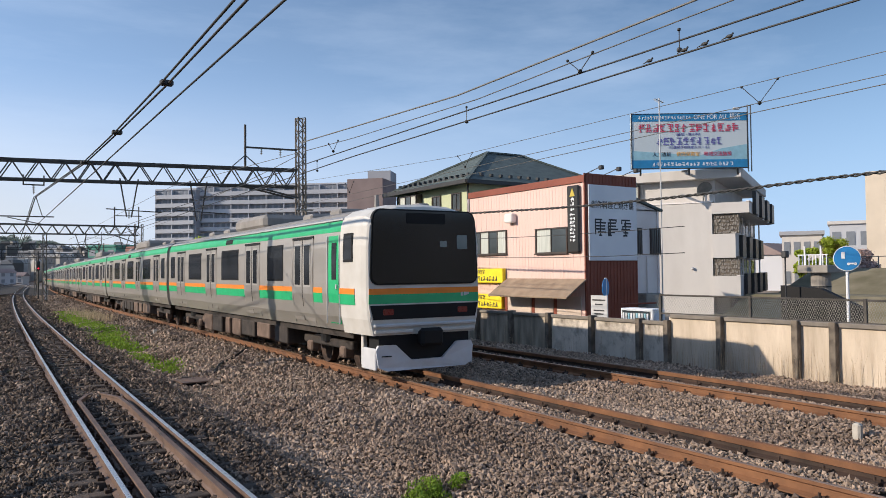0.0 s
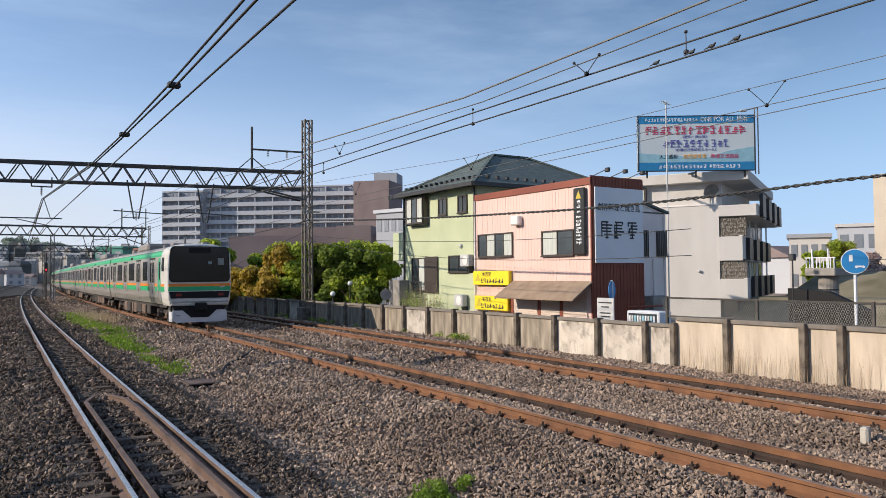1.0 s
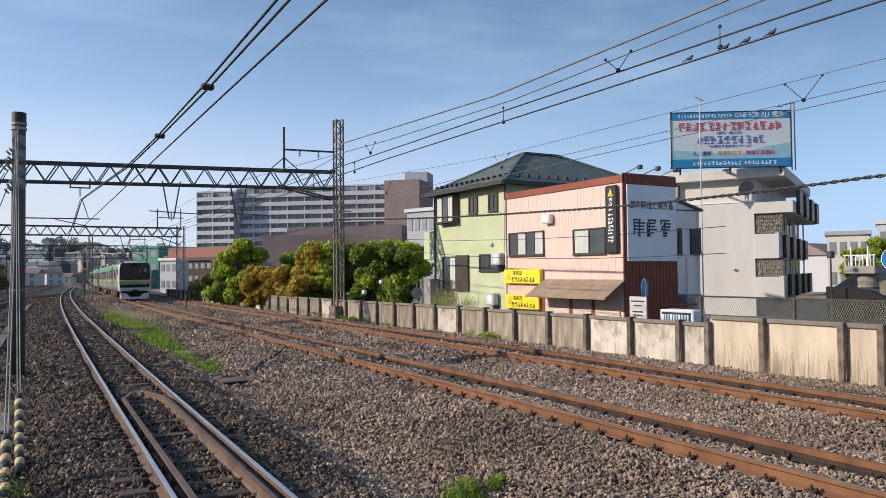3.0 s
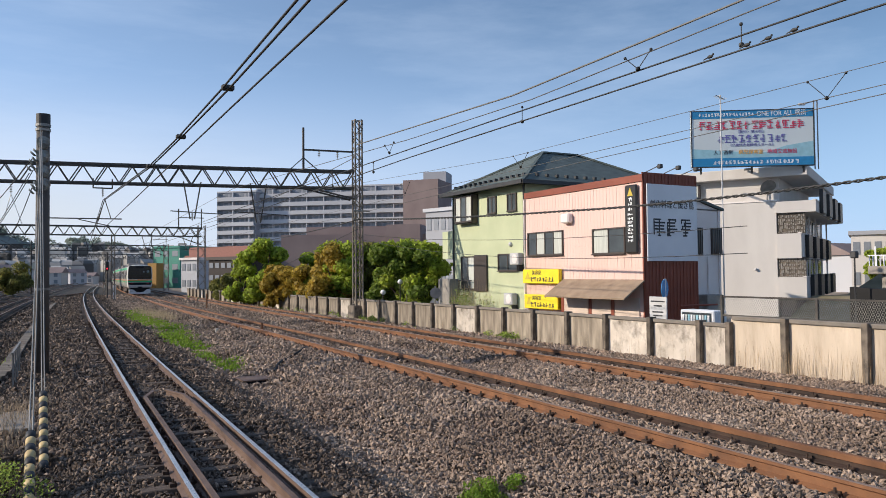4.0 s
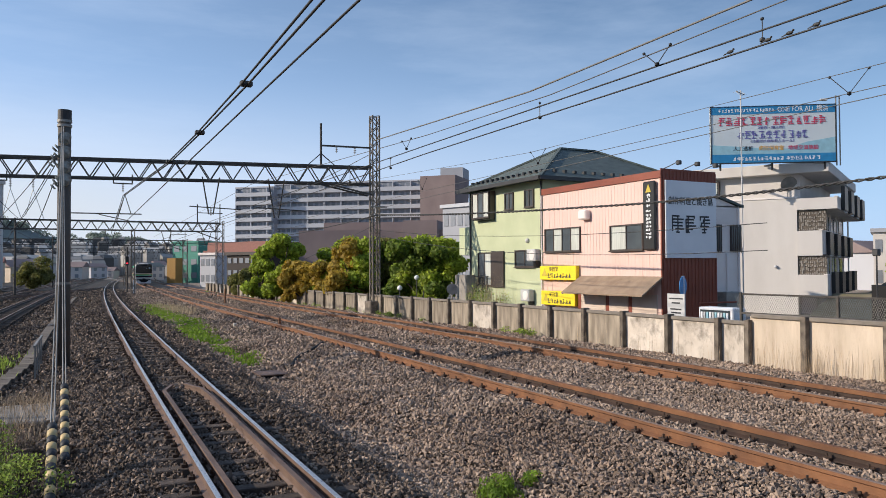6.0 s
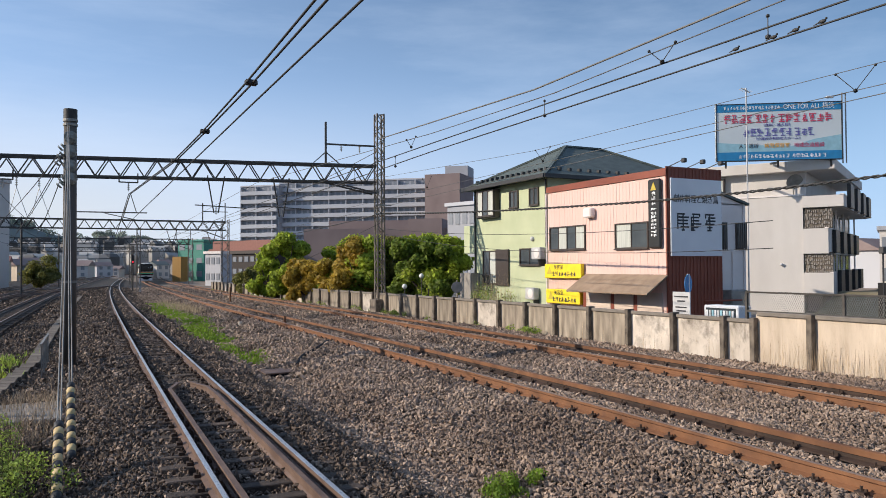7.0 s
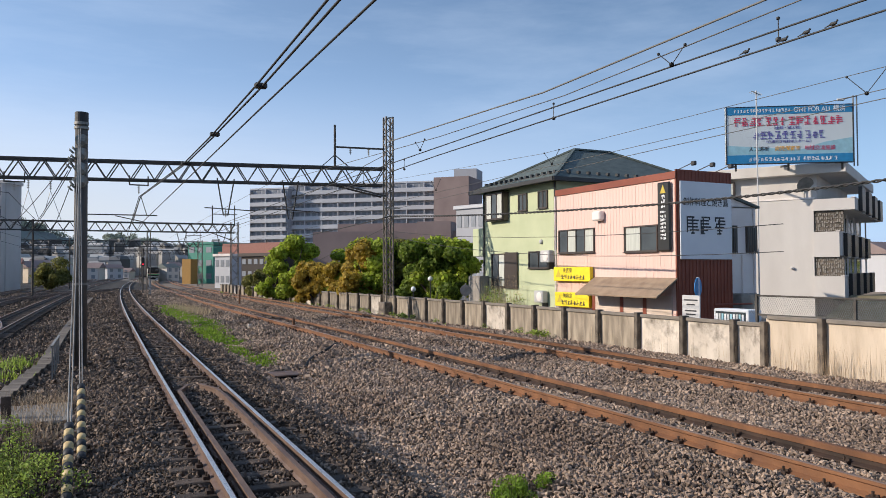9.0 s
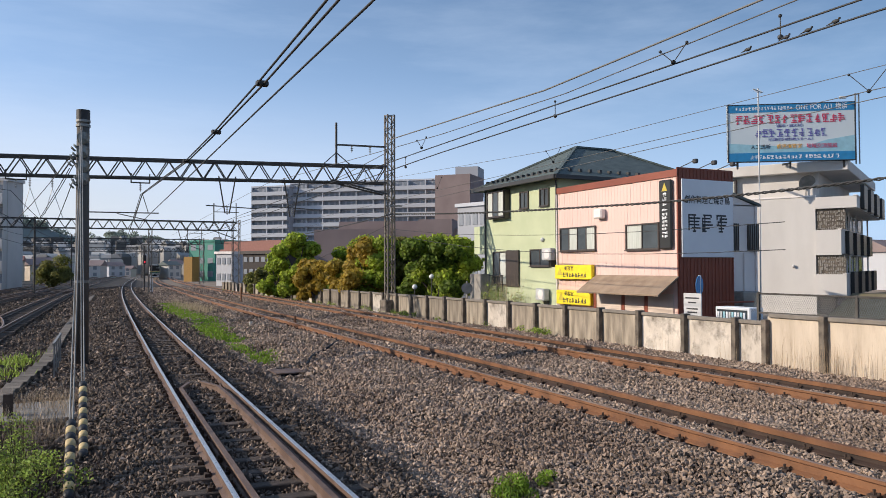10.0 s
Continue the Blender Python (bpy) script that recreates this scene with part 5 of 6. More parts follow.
def build_white_block():
    """Local x runs away from the corner along the balcony side, local y along the blank side."""
    root = thing("apartment_house", "white three-storey apartment block with corner balconies", "apartment house", m=WX)
    part("wall", boxed(0.2, 16, 1.75, 9.5, -1.2, 6.65), M["white_wall"], root, "blank white end wall")
    part("core_wall", boxed(1.6, 16, 0.9, 1.76, -1.2, 6.6), M["white_wall"], root)
    part("penthouse", boxed(0.55, 15, 1.6, 9.0, 6.65, 8.2), M["white_wall"], root)
    part("roof_slab", boxed(-0.1, 16, -0.1, 9.2, 8.15, 8.8, bevel=0.03), M["white_wall"], root, "deep overhanging roof slab")
    part("parapet_cap", boxed(0.15, 16, 1.7, 9.55, 6.65, 6.74), M["grey_wall"], root)
    for z0, z1, f in ((5.9, 6.6, -0.5), (3.07, 4.6, 0.35), (0.55, 1.9, 0.1)):
        bal = part("balcony", boxed(0.1, 15.8, f, f + 0.14, z0, z1), M["white_wall"], root, "white balcony parapet")
        part("balcony_side", boxed(0.1, 0.24, f + 0.14, 1.75, z0, z1), M["white_wall"], bal)
        part("balcony_slab", boxed(0.24, 15.8, f + 0.14, 1.75, z0 - 0.02, z0 + 0.14), M["grey_wall"], bal)
        part("balcony_cap", boxed(0.06, 15.85, f - 0.03, f + 0.18, z1, z1 + 0.05), M["grey_wall"], bal)
        for k in range(4):
            x = 1.8 + 3.9 * k
            part("black_screen", boxed(x, x + 1.9, f - 0.24, f - 0.02, z0 + (0.0 if z0 > 5 else 0.05), z0 + 1.5, bevel=0.02), M["black_sign"], bal, "black balcony privacy screen")
    for z in (4.7, 1.95):
        # patterned openwork strip behind the balcony
        sc = part("lattice_screen", boxed(0.3, 0.36, 0.12, 1.74, z - 0.1, z + 1.2), M["post"], root, "patterned grey-brown openwork screen")
        rnd = random.Random(3)
        bm = bmesh.new()
        for k in range(13):
            for j in range(5):
                y, zz = 0.16 + 0.12 * k + rnd.uniform(-0.02, 0.03), z - 0.05 + 0.24 * j + rnd.uniform(-0.04, 0.05)
                box(bm, 0.25, 0.3, y, y + rnd.uniform(0.035, 0.09), zz, zz + rnd.uniform(0.06, 0.2))
        tagged(part("lattice_pattern", bm, M["concrete"], sc), kind="stuff")
        for k in range(5):
            part("balcony_post", boxed(1.1 + 3.6 * k, 1.2 + 3.6 * k, 0.4, 0.5, z - 0.1, z + 1.2), M["grey_wall"], root)
            part("balcony_window", boxed(1.6 + 3.0 * k, 3.6 + 3.0 * k, 0.86, 0.9, z - 0.6, z + 1.1), M["pane"], root)
    part("wall_light", ball(bmesh.new(), (0.1, 3.0, 2.4), 0.1, 2), M["grey_light"], root)
    w = part("bay_window", boxed(0.25, 0.7, 6.4, 7.8, 6.75, 8.0), M["frame_dark"], root)
    part("pane", boxed(0.23, 0.25, 6.5, 7.7, 6.85, 7.9), M["curtain"], w)
    dish = part("satellite_dish", rod(bmesh.new(), (0.30, 2.2, 7.55), (0.38, 2.25, 7.6), 0.5, 0.42, 20), M["steel"], root, "grey mesh satellite dish")
    part("dish_stand", rod(bmesh.new(), (0.42, 2.3, 6.7), (0.42, 2.3, 7.5), 0.04), M["steel"], dish)


build_white_block()


def build_billboard():
    a, b = Vector((35.95, 32.9, 0)), Vector((41.95, 28.75, 0))
    d = (b - a).normalized()
    L = (b - a).length
    m = Matrix(((d.x, 0, d.y, (a.x + b.x) / 2), (d.y, 0, -d.x, (a.y + b.y) / 2), (0, 1, 0, 10.45), (0, 0, 0, 1)))
    root = thing("billboard", "large blue and white rooftop clinic billboard", "billboard", m=FARTHER @ m)
    h, w = 1.75, L / 2
    part("panel", boxed(-w, w, -h, h, -0.25, 0, bevel=0.02), M["bb_white"], root, "pale billboard face")
    part("top_band", boxed(-w + 0.05, w - 0.05, h - 0.5, h - 0.04, 0, 0.012), M["bb_blue"], root)
    part("bottom_band", boxed(-w + 0.05, w - 0.05, -h + 0.04, -h + 0.55, 0, 0.012), M["bb_blue"], root)
    bm = bmesh.new()
    prism(bm, [(-w + 0.06, -h + 0.55), (w - 0.06, -h + 0.55), (w - 0.06, -h + 1.5), (w * 0.55, -h + 1.25), (w * 0.2, -h + 0.85), (-w * 0.3, -h + 0.95), (-w + 0.06, -h + 1.15)], "z", 0, 0.008)
    part("wave_band", bm, M["bb_pale"], root)
    bm = bmesh.new()
    for p in ((-w, w, h - 0.04, h), (-w, w, -h, -h + 0.04), (-w, -w + 0.05, -h, h), (w - 0.05, w, -h, h)):
        box(bm, *p, -0.26, 0.03)
    part("frame", bm, M["dark_trim"], root)

    def at(x, y):
        return pose(x, y, 0.016)
    lettering("lettering", "ONE FOR ALL 横浜", root, at(w * 0.48, h - 0.27), 0.42, M["white_ink"], 2.9)
    bars("character", root, at(-w * 0.42, h - 0.27), 18, 3.3, 0.2, M["white_ink"], 21, 0.14)
    bars("character", root, at(-0.05, 0.82), 14, 6.3, 0.5, M["red_ink"], 22, 0.10)
    lettering("lettering", "（産科・婦人科）", root, at(-0.1, 0.4), 0.2, M["violet_ink"], 1.5)
    bars("character", root, at(0, -0.02), 10, 4.2, 0.46, M["violet_ink"], 23, 0.10)
    lettering("lettering", "（介護付き有料老人ホーム）", root, at(-0.05, -0.42), 0.2, M["violet_ink"], 2.5)
    lettering("lettering", "人工透析", root, at(-1.75, -0.86), 0.3, M["ink"], 1.15)
    lettering("lettering", "病児保育室", root, at(-0.1, -0.86), 0.3, M["orange_ink"], 1.45)
    lettering("lettering", "地域交流施設", root, at(1.75, -0.86), 0.3, M["red_ink"], 1.75)
    bars("character", root, at(-0.85, -h + 0.28), 13, 3.0, 0.22, M["white_ink"], 24, 0.2)
    bars("character", root, at(1.75, -h + 0.28), 8, 2.0, 0.22, M["white_ink"], 25, 0.2)
    bm = bmesh.new()
    for x in (w + 0.12, w + 0.32):
        beam(bm, (x, -h - 0.2, -0.3), (x, h + 0.55, -0.3), 0.06)
    beam(bm, (w + 0.3, h + 0.5, -0.3), (w - 0.8, h + 0.18, 0.3), 0.05)
    part("side_frame", bm, M["steel"], root, "grey steel side frame with lamp arm")
    part("lamp", boxed(w - 1.0, w - 0.6, h + 0.12, h + 0.25, 0.2, 0.4, bevel=0.03), M["grey_light"], root)
    for x in (-w + 0.6, 0, w - 0.6):
        part("support", beam(bmesh.new(), (x, -h - 0.1, -0.2), (x, -h - 0.1 + 0.12, -1.6), 0.12), M["steel_dark"], root)
        part("leg", beam(bmesh.new(), (x, -h - 0.4, -0.2), (x, h - 0.3, -0.2), 0.1), M["steel_dark"], root)


build_billboard()


def build_tv_mast():
    root = thing("tv_antenna", "thin grey television antenna mast", "antenna")
    x, y = 32.0, 27.25
    part("pole", rod(bmesh.new(), (x, y, -1.0), (x, y, 11.6), 0.035), M["grey_light"], root)
    bm = beam(bmesh.new(), (x - 0.35, y, 11.55), (x + 0.3, y, 11.4), 0.03)
    for k in range(5):
        beam(bm, (x - 0.3 + k * 0.13, y - 0.2, 11.52 - k * 0.03), (x - 0.3 + k * 0.13, y + 0.2, 11.52 - k * 0.03), 0.015)
    part("aerial", bm, M["steel"], root)


build_tv_mast()


def tower_block(name, label, a, b, depth, z1, floors, bays, wall, band, root_cat="apartment building", base=-1.1, ret=False):
    """A slab from a to b (its near face), with a parapet strip and panes on every storey."""
    a, b = Vector((a[0], a[1], 0)), Vector((b[0], b[1], 0))
    d = (b - a).normalized()
    L = (b - a).length
    m = Matrix(((d.x, -d.y, 0, a.x), (d.y, d.x, 0, a.y), (0, 0, 1, 0), (0, 0, 0, 1)))
    root = thing(name, label, root_cat, m=m)
    part("wall", boxed(0, L, 0, depth, base, z1), wall, root)
    part("roof", boxed(-0.3, L + 0.3, -0.3, depth, z1, z1 + 0.5), band, root)
    fh = (z1 - base) / floors
    mp = to_mesh("window", *cube_data(-0.5, 0.5, -0.06, 0, 0, 1), M["apt_glass"])
    for f in range(floors):
        z = base + f * fh
        if floors > 3:
            part("balcony", boxed(0.2, L - 0.2, -1.2, -1.05, z, z + fh * 0.42), band, root)
            part("balcony_slab", boxed(0.2, L - 0.2, -1.2, 0, z - 0.15, z + 0.02), band, root)
        for k in range(bays):
            x = L * (k + 0.5) / bays
            share("window", mp, root, pose(x, -0.01, z + fh * (0.42 if floors > 3 else 0.35)) @ Matrix.Diagonal((L / bays * 0.62, 1, fh * 0.42, 1)))
        if floors > 3:
            for k in range(0, bays + 1, 3):
                x = L * k / bays
                part("fin", boxed(max(0.2, x - 0.15), min(L - 0.2, x + 0.15), -1.04, 0, z, z + fh), band, root)
    return root


def cube_data(x0, x1, y0, y1, z0, z1):
    v = [(x, y, z) for z in (z0, z1) for y in (y0, y1) for x in (x0, x1)]
    return v, [(0, 2, 3, 1), (4, 5, 7, 6), (0, 1, 5, 4), (2, 6, 7, 3), (0, 4, 6, 2), (1, 3, 7, 5)]


def rooftop_box(root_name, label, p, q, depth, z0, z1, mat):
    a, b = Vector((p[0], p[1], 0)), Vector((q[0], q[1], 0))
    d = (b - a).normalized()
    m = Matrix(((d.x, -d.y, 0, a.x), (d.y, d.x, 0, a.y), (0, 0, 1, 0), (0, 0, 0, 1)))
    ob = part(root_name, boxed(0, (b - a).length, 0, depth, z0, z1), mat)
    ob.matrix_basis = m
    return tagged(ob, label, "building")


def build_far_town():
    tower_block("apartment_building", "long grey concrete apartment block with rows of balconies", (58.28, 263.30, 29.89), (68.64, 253.62, 29.43), 14, 30.3, 11, 7, M["apt"], M["apt_light"])
    tower_block("apartment_building", "long grey concrete apartment block with rows of balconies", (70.24, 257.29, 29.85), (110.65, 223.56, 28.42), 14, 31.5, 11, 26, M["apt"], M["apt_light"])
    rooftop_box("stair_tower", "plain mauve-brown stair tower of the apartment block", (103.68, 211.50, 24.31), (111.58, 203.06, 23.90), 14, -1.1, 31.3, M["mauve"])
    rooftop_box("roof_tank_house", "grey rooftop plant room on the apartment block", (113.98, 217.34, 30.75), (119.60, 212.28, 30.50), 9, 26, 35.2, M["apt"])
    rooftop_box("roof_plant", "grey rooftop plant room on the apartment block", (75.64, 265.69, 32.72), (81.12, 262.93, 32.70), 8, 30, 34.0, M["apt"])
    # low mauve hall in front of the apartments
    rooftop_box("hall_building", "long low mauve-brown hall building behind the trees", (36.11, 118.26, 9.21), (58.55, 104.73, 9.01), 14, -1.1, 8.6, M["mauve"])
    rooftop_box("hall_roof", "mauve stepped roof of the hall building", (43.61, 127.88, 10.67), (55.54, 119.64, 10.50), 10, 8.0, 10.6, M["mauve"])
    rooftop_box("hall_wing", "tall mauve wing of the hall building", (49.92, 107.96, 8.99), (54.25, 104.66, 8.91), 10, -1.1, 10.0, M["mauve"])
    tower_block("office_building", "pale grey office wing with ribbon windows", (50.38, 95.43, 8.36), (52.00, 90.14, 8.12), 10, 11.0, 3, 4, M["apt"], M["apt_light"], "office building")
    # low buildings farther along
    tower_block("red_roof_building", "long low building with a dull red roof", (32.56, 179.41, 8.30), (42.66, 163.14, 7.92), 12, 6.2, 2, 9, M["grey_wall"], M["red_roof"], "building")
    rooftop_box("red_roof", "dull red pitched roof of the long low building", (33.22, 180.20, 8.33), (42.70, 164.24, 7.95), 11, 6.7, 8.6, M["red_roof"])
    tower_block("dark_building", "dark brown louvred low building by the wall", (25.40, 121.53, 4.63), (28.61, 115.44, 4.54), 10, 4.6, 3, 5, M["dark_brown"], M["frame_dark"], "building")
    tower_block("white_house", "small white and blue house by the line", (27.02, 154.29, 5.21), (29.35, 150.88, 5.16), 9, 5.2, 2, 3, M["apt_light"], M["grey_wall"], "house")
    tower_block("scaffolded_building", "building wrapped in green scaffold netting", (30.33, 214.18, 6.26), (35.63, 205.92, 6.15), 14, 9.5, 3, 3, M["net"], M["net"], "building")
    rooftop_box("ochre_hoarding", "ochre yellow hoarding beside the netting", (27.99, 207.61, 3.16), (29.83, 205.56, 3.15), 3, -1.1, 5.4, M["ochre"])
    # tall white building at the edge of the yard
    tower_block("white_building", "tall plain white building beyond the yard", (-28.19, 139.42, 8.89), (-7.60, 129.06, 8.81), 4, 15.5, 5, 6, M["white_wall"], M["white_wall"], "building")
    # beige building and small houses across the street
    rooftop_box("beige_building", "tall plain beige building", (88.6, 45.6), (92.0, 37.2), 16, -1.1, 13.4, M["beige_far"])
    tower_block("low_white_house", "low white house with a grey roof beyond the bank", (92.9, 58.9), (95.4, 54.8), 10, 6.7, 2, 4, M["white_wall"], M["apt"], "house")
    tower_block("low_white_building", "flat-roofed white building beyond the bank", (117.6, 66.3), (120.4, 61.1), 10, 9.2, 2, 3, M["apt_light"], M["white_wall"], "building")
    # embankment with a rail across the street
    bm = prism(bmesh.new(), [(46, -1.1), (49, 0.5), (53, 0.5), (58, 2.3), (63, 2.3), (63, -1.1)], "y", -20, 34)
    tagged(part("embankment", bm, M["bank"]), "sloping olive-brown river embankment", "embankment", kind="structure")
    r = thing("embankment_rail", "pale metal railing along the embankment", "railing")
    part("top_rail", beam(bmesh.new(), (60, -20, 3.2), (60, 34, 3.2), 0.06), M["steel"], r)
    for k in range(28):
        part("upright", boxed(59.97, 60.03, -20 + 2 * k, -19.94 + 2 * k, 2.3, 3.2), M["steel"], r)


build_far_town()


def small_house(p, w, d, h, rot, wall, roof, label):
    root = thing("house", label, "house", "distant houses", m=Matrix.Translation((p[0], p[1], -1.1 + p[2])) @ pose(0, 0, 0, 0, 0, rot))
    part("wall", boxed(-w / 2, w / 2, -d / 2, d / 2, -14, h), wall, root)
    bm = prism(bmesh.new(), [(-d / 2 - 0.4, h), (d / 2 + 0.4, h), (0, h + d * 0.28)], "x", -w / 2 - 0.4, w / 2 + 0.4)
    part("roof", bm, roof, root)
    for k in range(2):
        for s in (-1, 1):
            part("window", boxed(s * w * 0.25 - 0.6, s * w * 0.25 + 0.6, -d / 2 - 0.05, -d / 2 + 0.02, 0.9 + k * h * 0.5, 2.1 + k * h * 0.5), M["apt_glass"], root)


def build_small_houses():
    rnd = random.Random(4)
    walls, roofs = ["white_wall", "apt", "apt_light", "beige_far", "apt_light"], ["apt", "mauve", "mauve", "hill", "red_roof"]
    spots = [(109.03, 70.49, 4.99), (118.43, 72.48, 5.12), (130.27, 75.48, 5.29), (133.01, 72.98, 5.25), (157.37, 99.89, 6.10), (174.05, 102.69, 6.30), (139.48, 97.70, 5.90)]
    spots += [(-7.67, 238.98, 3.36), (-3.13, 270.28, 3.47), (2.41, 256.30, 3.40), (8.83, 286.66, 3.51), (16.37, 310.86, 3.59), (22.27, 324.69, 3.63), (14.53, 362.17, 3.80), (1.12, 335.32, 3.72), (-8.35, 317.69, 3.67), (-14.73, 298.51, 3.60), (32.39, 274.81, 3.42), (46.43, 312.53, 3.54), (43.32, 347.69, 3.68), (48.03, 289.33, 3.45), (-24.88, 281.22, 3.55), (-31.56, 273.38, 3.54)]
    spots = [(a, b, 0.0) for a, b, c in spots]
    for k in range(170):
        u = rnd.uniform(180, 480)
        a = rnd.choice((rnd.uniform(-0.30, 0.02), rnd.uniform(0.10, 0.2)))
        if abs(a * u - line_1(u)) > 24:
            spots.append((a * u, u, max(0.0, (u - 260) * 0.05) * rnd.uniform(0.6, 1.1)))
    for p in spots:
        w = rnd.uniform(4.5, 7.0)
        small_house(p, w, rnd.uniform(5, 7), rnd.choice((3.2, 4.5, 5.5)), rnd.uniform(-30, 40), M[rnd.choice(walls)], M[rnd.choice(roofs)], "small distant house with a pitched roof")


build_small_houses()


def build_far_roofs():
    """The crowded town on the slopes, too small to count."""
    rs = np.random.RandomState(31)
    vs, fs = [], []
    for k in range(900):
        u = rs.uniform(330, 520)
        v = u * rs.uniform(-0.30, 0.24)
        if abs(v - line_1(u)) < 14 and u < 420:
            continue
        w, d, h, a = rs.uniform(3, 8), rs.uniform(3, 6), rs.uniform(2.5, 6), rs.uniform(-0.6, 0.6)
        z = -1.2 + max(0, u - 350) * 0.11 * rs.uniform(0.3, 1.1)
        c, sn = math.cos(a), math.sin(a)
        i = len(vs)
        for zz, g in ((z - 6, 1), (z + h, 1)):
            for x, y in ((-w, -d), (w, -d), (w, d), (-w, d)):
                vs.append((v + (x * c - y * sn) / 2, u + (x * sn + y * c) / 2, zz))
        for x in (-w, w):
            vs.append((v + x * c / 2, u + x * sn / 2, z + h + d * 0.3))
        fs += [(i, i + 1, i + 5, i + 4), (i + 1, i + 2, i + 6, i + 5), (i + 2, i + 3, i + 7, i + 6), (i + 3, i, i + 4, i + 7), (i + 4, i + 5, i + 9, i + 8), (i + 7, i + 8, i + 9, i + 6), (i + 4, i + 8, i + 7), (i + 5, i + 6, i + 9)]
    tagged(new("far_town", to_mesh("far_town", vs, fs, M["far_roofs"])), "crowded pale and grey far town on the slope", "town", kind="stuff")


M["far_roofs"] = surf("far_town_walls", (0.19, 0.18, 0.17), (0.36, 0.345, 0.32), scale=0.05, rough=0.9, island=0.75)
build_far_roofs()


# ---------------------------------------------------------------- hills


def leaf_mat(name, c1, c2):
    return surf(name, c1, c2, scale=0.6, rough=0.7, island=0.45, thin=0.5)


def leaves(clumps, count, size, seed, flat=0.75):
    """Many small leaf quads strewn over and inside clumps given as (x, y, z, r)."""
    rs = np.random.RandomState(seed)
    cl = np.array(clumps)
    w = cl[:, 3] ** 2
    idx = rs.choice(len(cl), count, p=w / w.sum())
    d = rs.normal(size=(count, 3))
    d /= np.linalg.norm(d, axis=1)[:, None]
    r = cl[idx, 3] * (0.72 + 0.33 * rs.rand(count)) * (1 + 0.12 * rs.normal(size=count))
    c = cl[idx, :3] + d * r[:, None] * np.array([1, 1, flat])
    n = d + rs.normal(size=(count, 3)) * 0.55
    n /= np.linalg.norm(n, axis=1)[:, None]
    t = np.cross(n, rs.normal(size=(count, 3)))
    t /= np.linalg.norm(t, axis=1)[:, None]
    b = np.cross(n, t)
    s = (size * (0.6 + 0.8 * rs.rand(count)))[:, None]
    v = np.stack([c - t * s, c + b * s * 0.55, c + t * s, c - b * s * 0.55], 1).reshape(-1, 3)
    return v, np.arange(count * 4).reshape(-1, 4)


def np_mesh(name, v, f, mat):
    me = bpy.data.meshes.new(name)
    k = f.shape[1]
    me.vertices.add(len(v)), me.loops.add(f.size), me.polygons.add(len(f))
    me.vertices.foreach_set("co", np.asarray(v, dtype=np.float32).ravel())
    me.loops.foreach_set("vertex_index", np.asarray(f, dtype=np.int32).ravel())
    me.polygons.foreach_set("loop_start", np.arange(0, f.size, k, dtype=np.int32))
    me.materials.append(mat)
    me.polygons.foreach_set("use_smooth", np.zeros(len(f), dtype=bool))
    me.update(calc_edges=True)
    return me


# Far leaves lightened in colour to look hazy.
M["far_leaf"] = leaf_mat("haze_toned_far_leaf", (0.21, 0.25, 0.21), (0.32, 0.36, 0.30))


def hill(p, rx, ry, h, label, seed):
    rnd = random.Random(seed)
    vs, fs, N, K = [], [], 40, 10
    for i in range(K + 1):
        r = i / K
        for j in range(N):
            a = 2 * math.pi * j / N
            x, y = rx * r * math.cos(a), ry * r * math.sin(a)
            z = h * (0.5 + 0.5 * math.cos(math.pi * r)) * (1 + 0.35 * noise.noise((x * 0.02 + seed, y * 0.02, 0))) + (2.5 * noise.noise((x * 0.15, y * 0.15, seed)) if i < K else -3)
            vs.append((p[0] + x, p[1] + y, z - 1.2))
    for i in range(K):
        for j in range(N):
            fs.append((i * N + j, i * N + (j + 1) % N, (i + 1) * N + (j + 1) % N, (i + 1) * N + j))
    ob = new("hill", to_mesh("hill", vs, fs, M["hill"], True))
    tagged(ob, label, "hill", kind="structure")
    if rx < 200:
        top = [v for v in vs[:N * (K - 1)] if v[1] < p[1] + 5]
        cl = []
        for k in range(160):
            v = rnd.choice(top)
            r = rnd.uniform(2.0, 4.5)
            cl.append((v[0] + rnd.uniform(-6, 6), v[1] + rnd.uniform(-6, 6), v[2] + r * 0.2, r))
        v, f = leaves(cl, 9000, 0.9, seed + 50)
        tagged(new("hill_trees", np_mesh("hill_trees", v, f, M["far_leaf"])), "grey-green woodland on the hill with haze in its colour", "trees", kind="stuff")


hill((-18.99, 591.75, 4.77), 150, 60, 34, "hazy wooded hill behind the yard", 1)
hill((40.21, 763.51, 5.33), 170, 70, 34, "hazy wooded hill behind the town", 2)
hill((61.42, 663.27, 4.89), 40, 30, 26, "small rounded wooded hill", 3)
hill((-101.30, 588.37, 4.91), 120, 60, 30, "hazy wooded hill behind the yard", 4)
hill((1018.25, 495.53, 2.39), 500, 80, 24, "low distant wooded ridge", 5)
hill((954.94, 863.26, 3.96), 700, 90, 26, "low distant wooded ridge", 6)


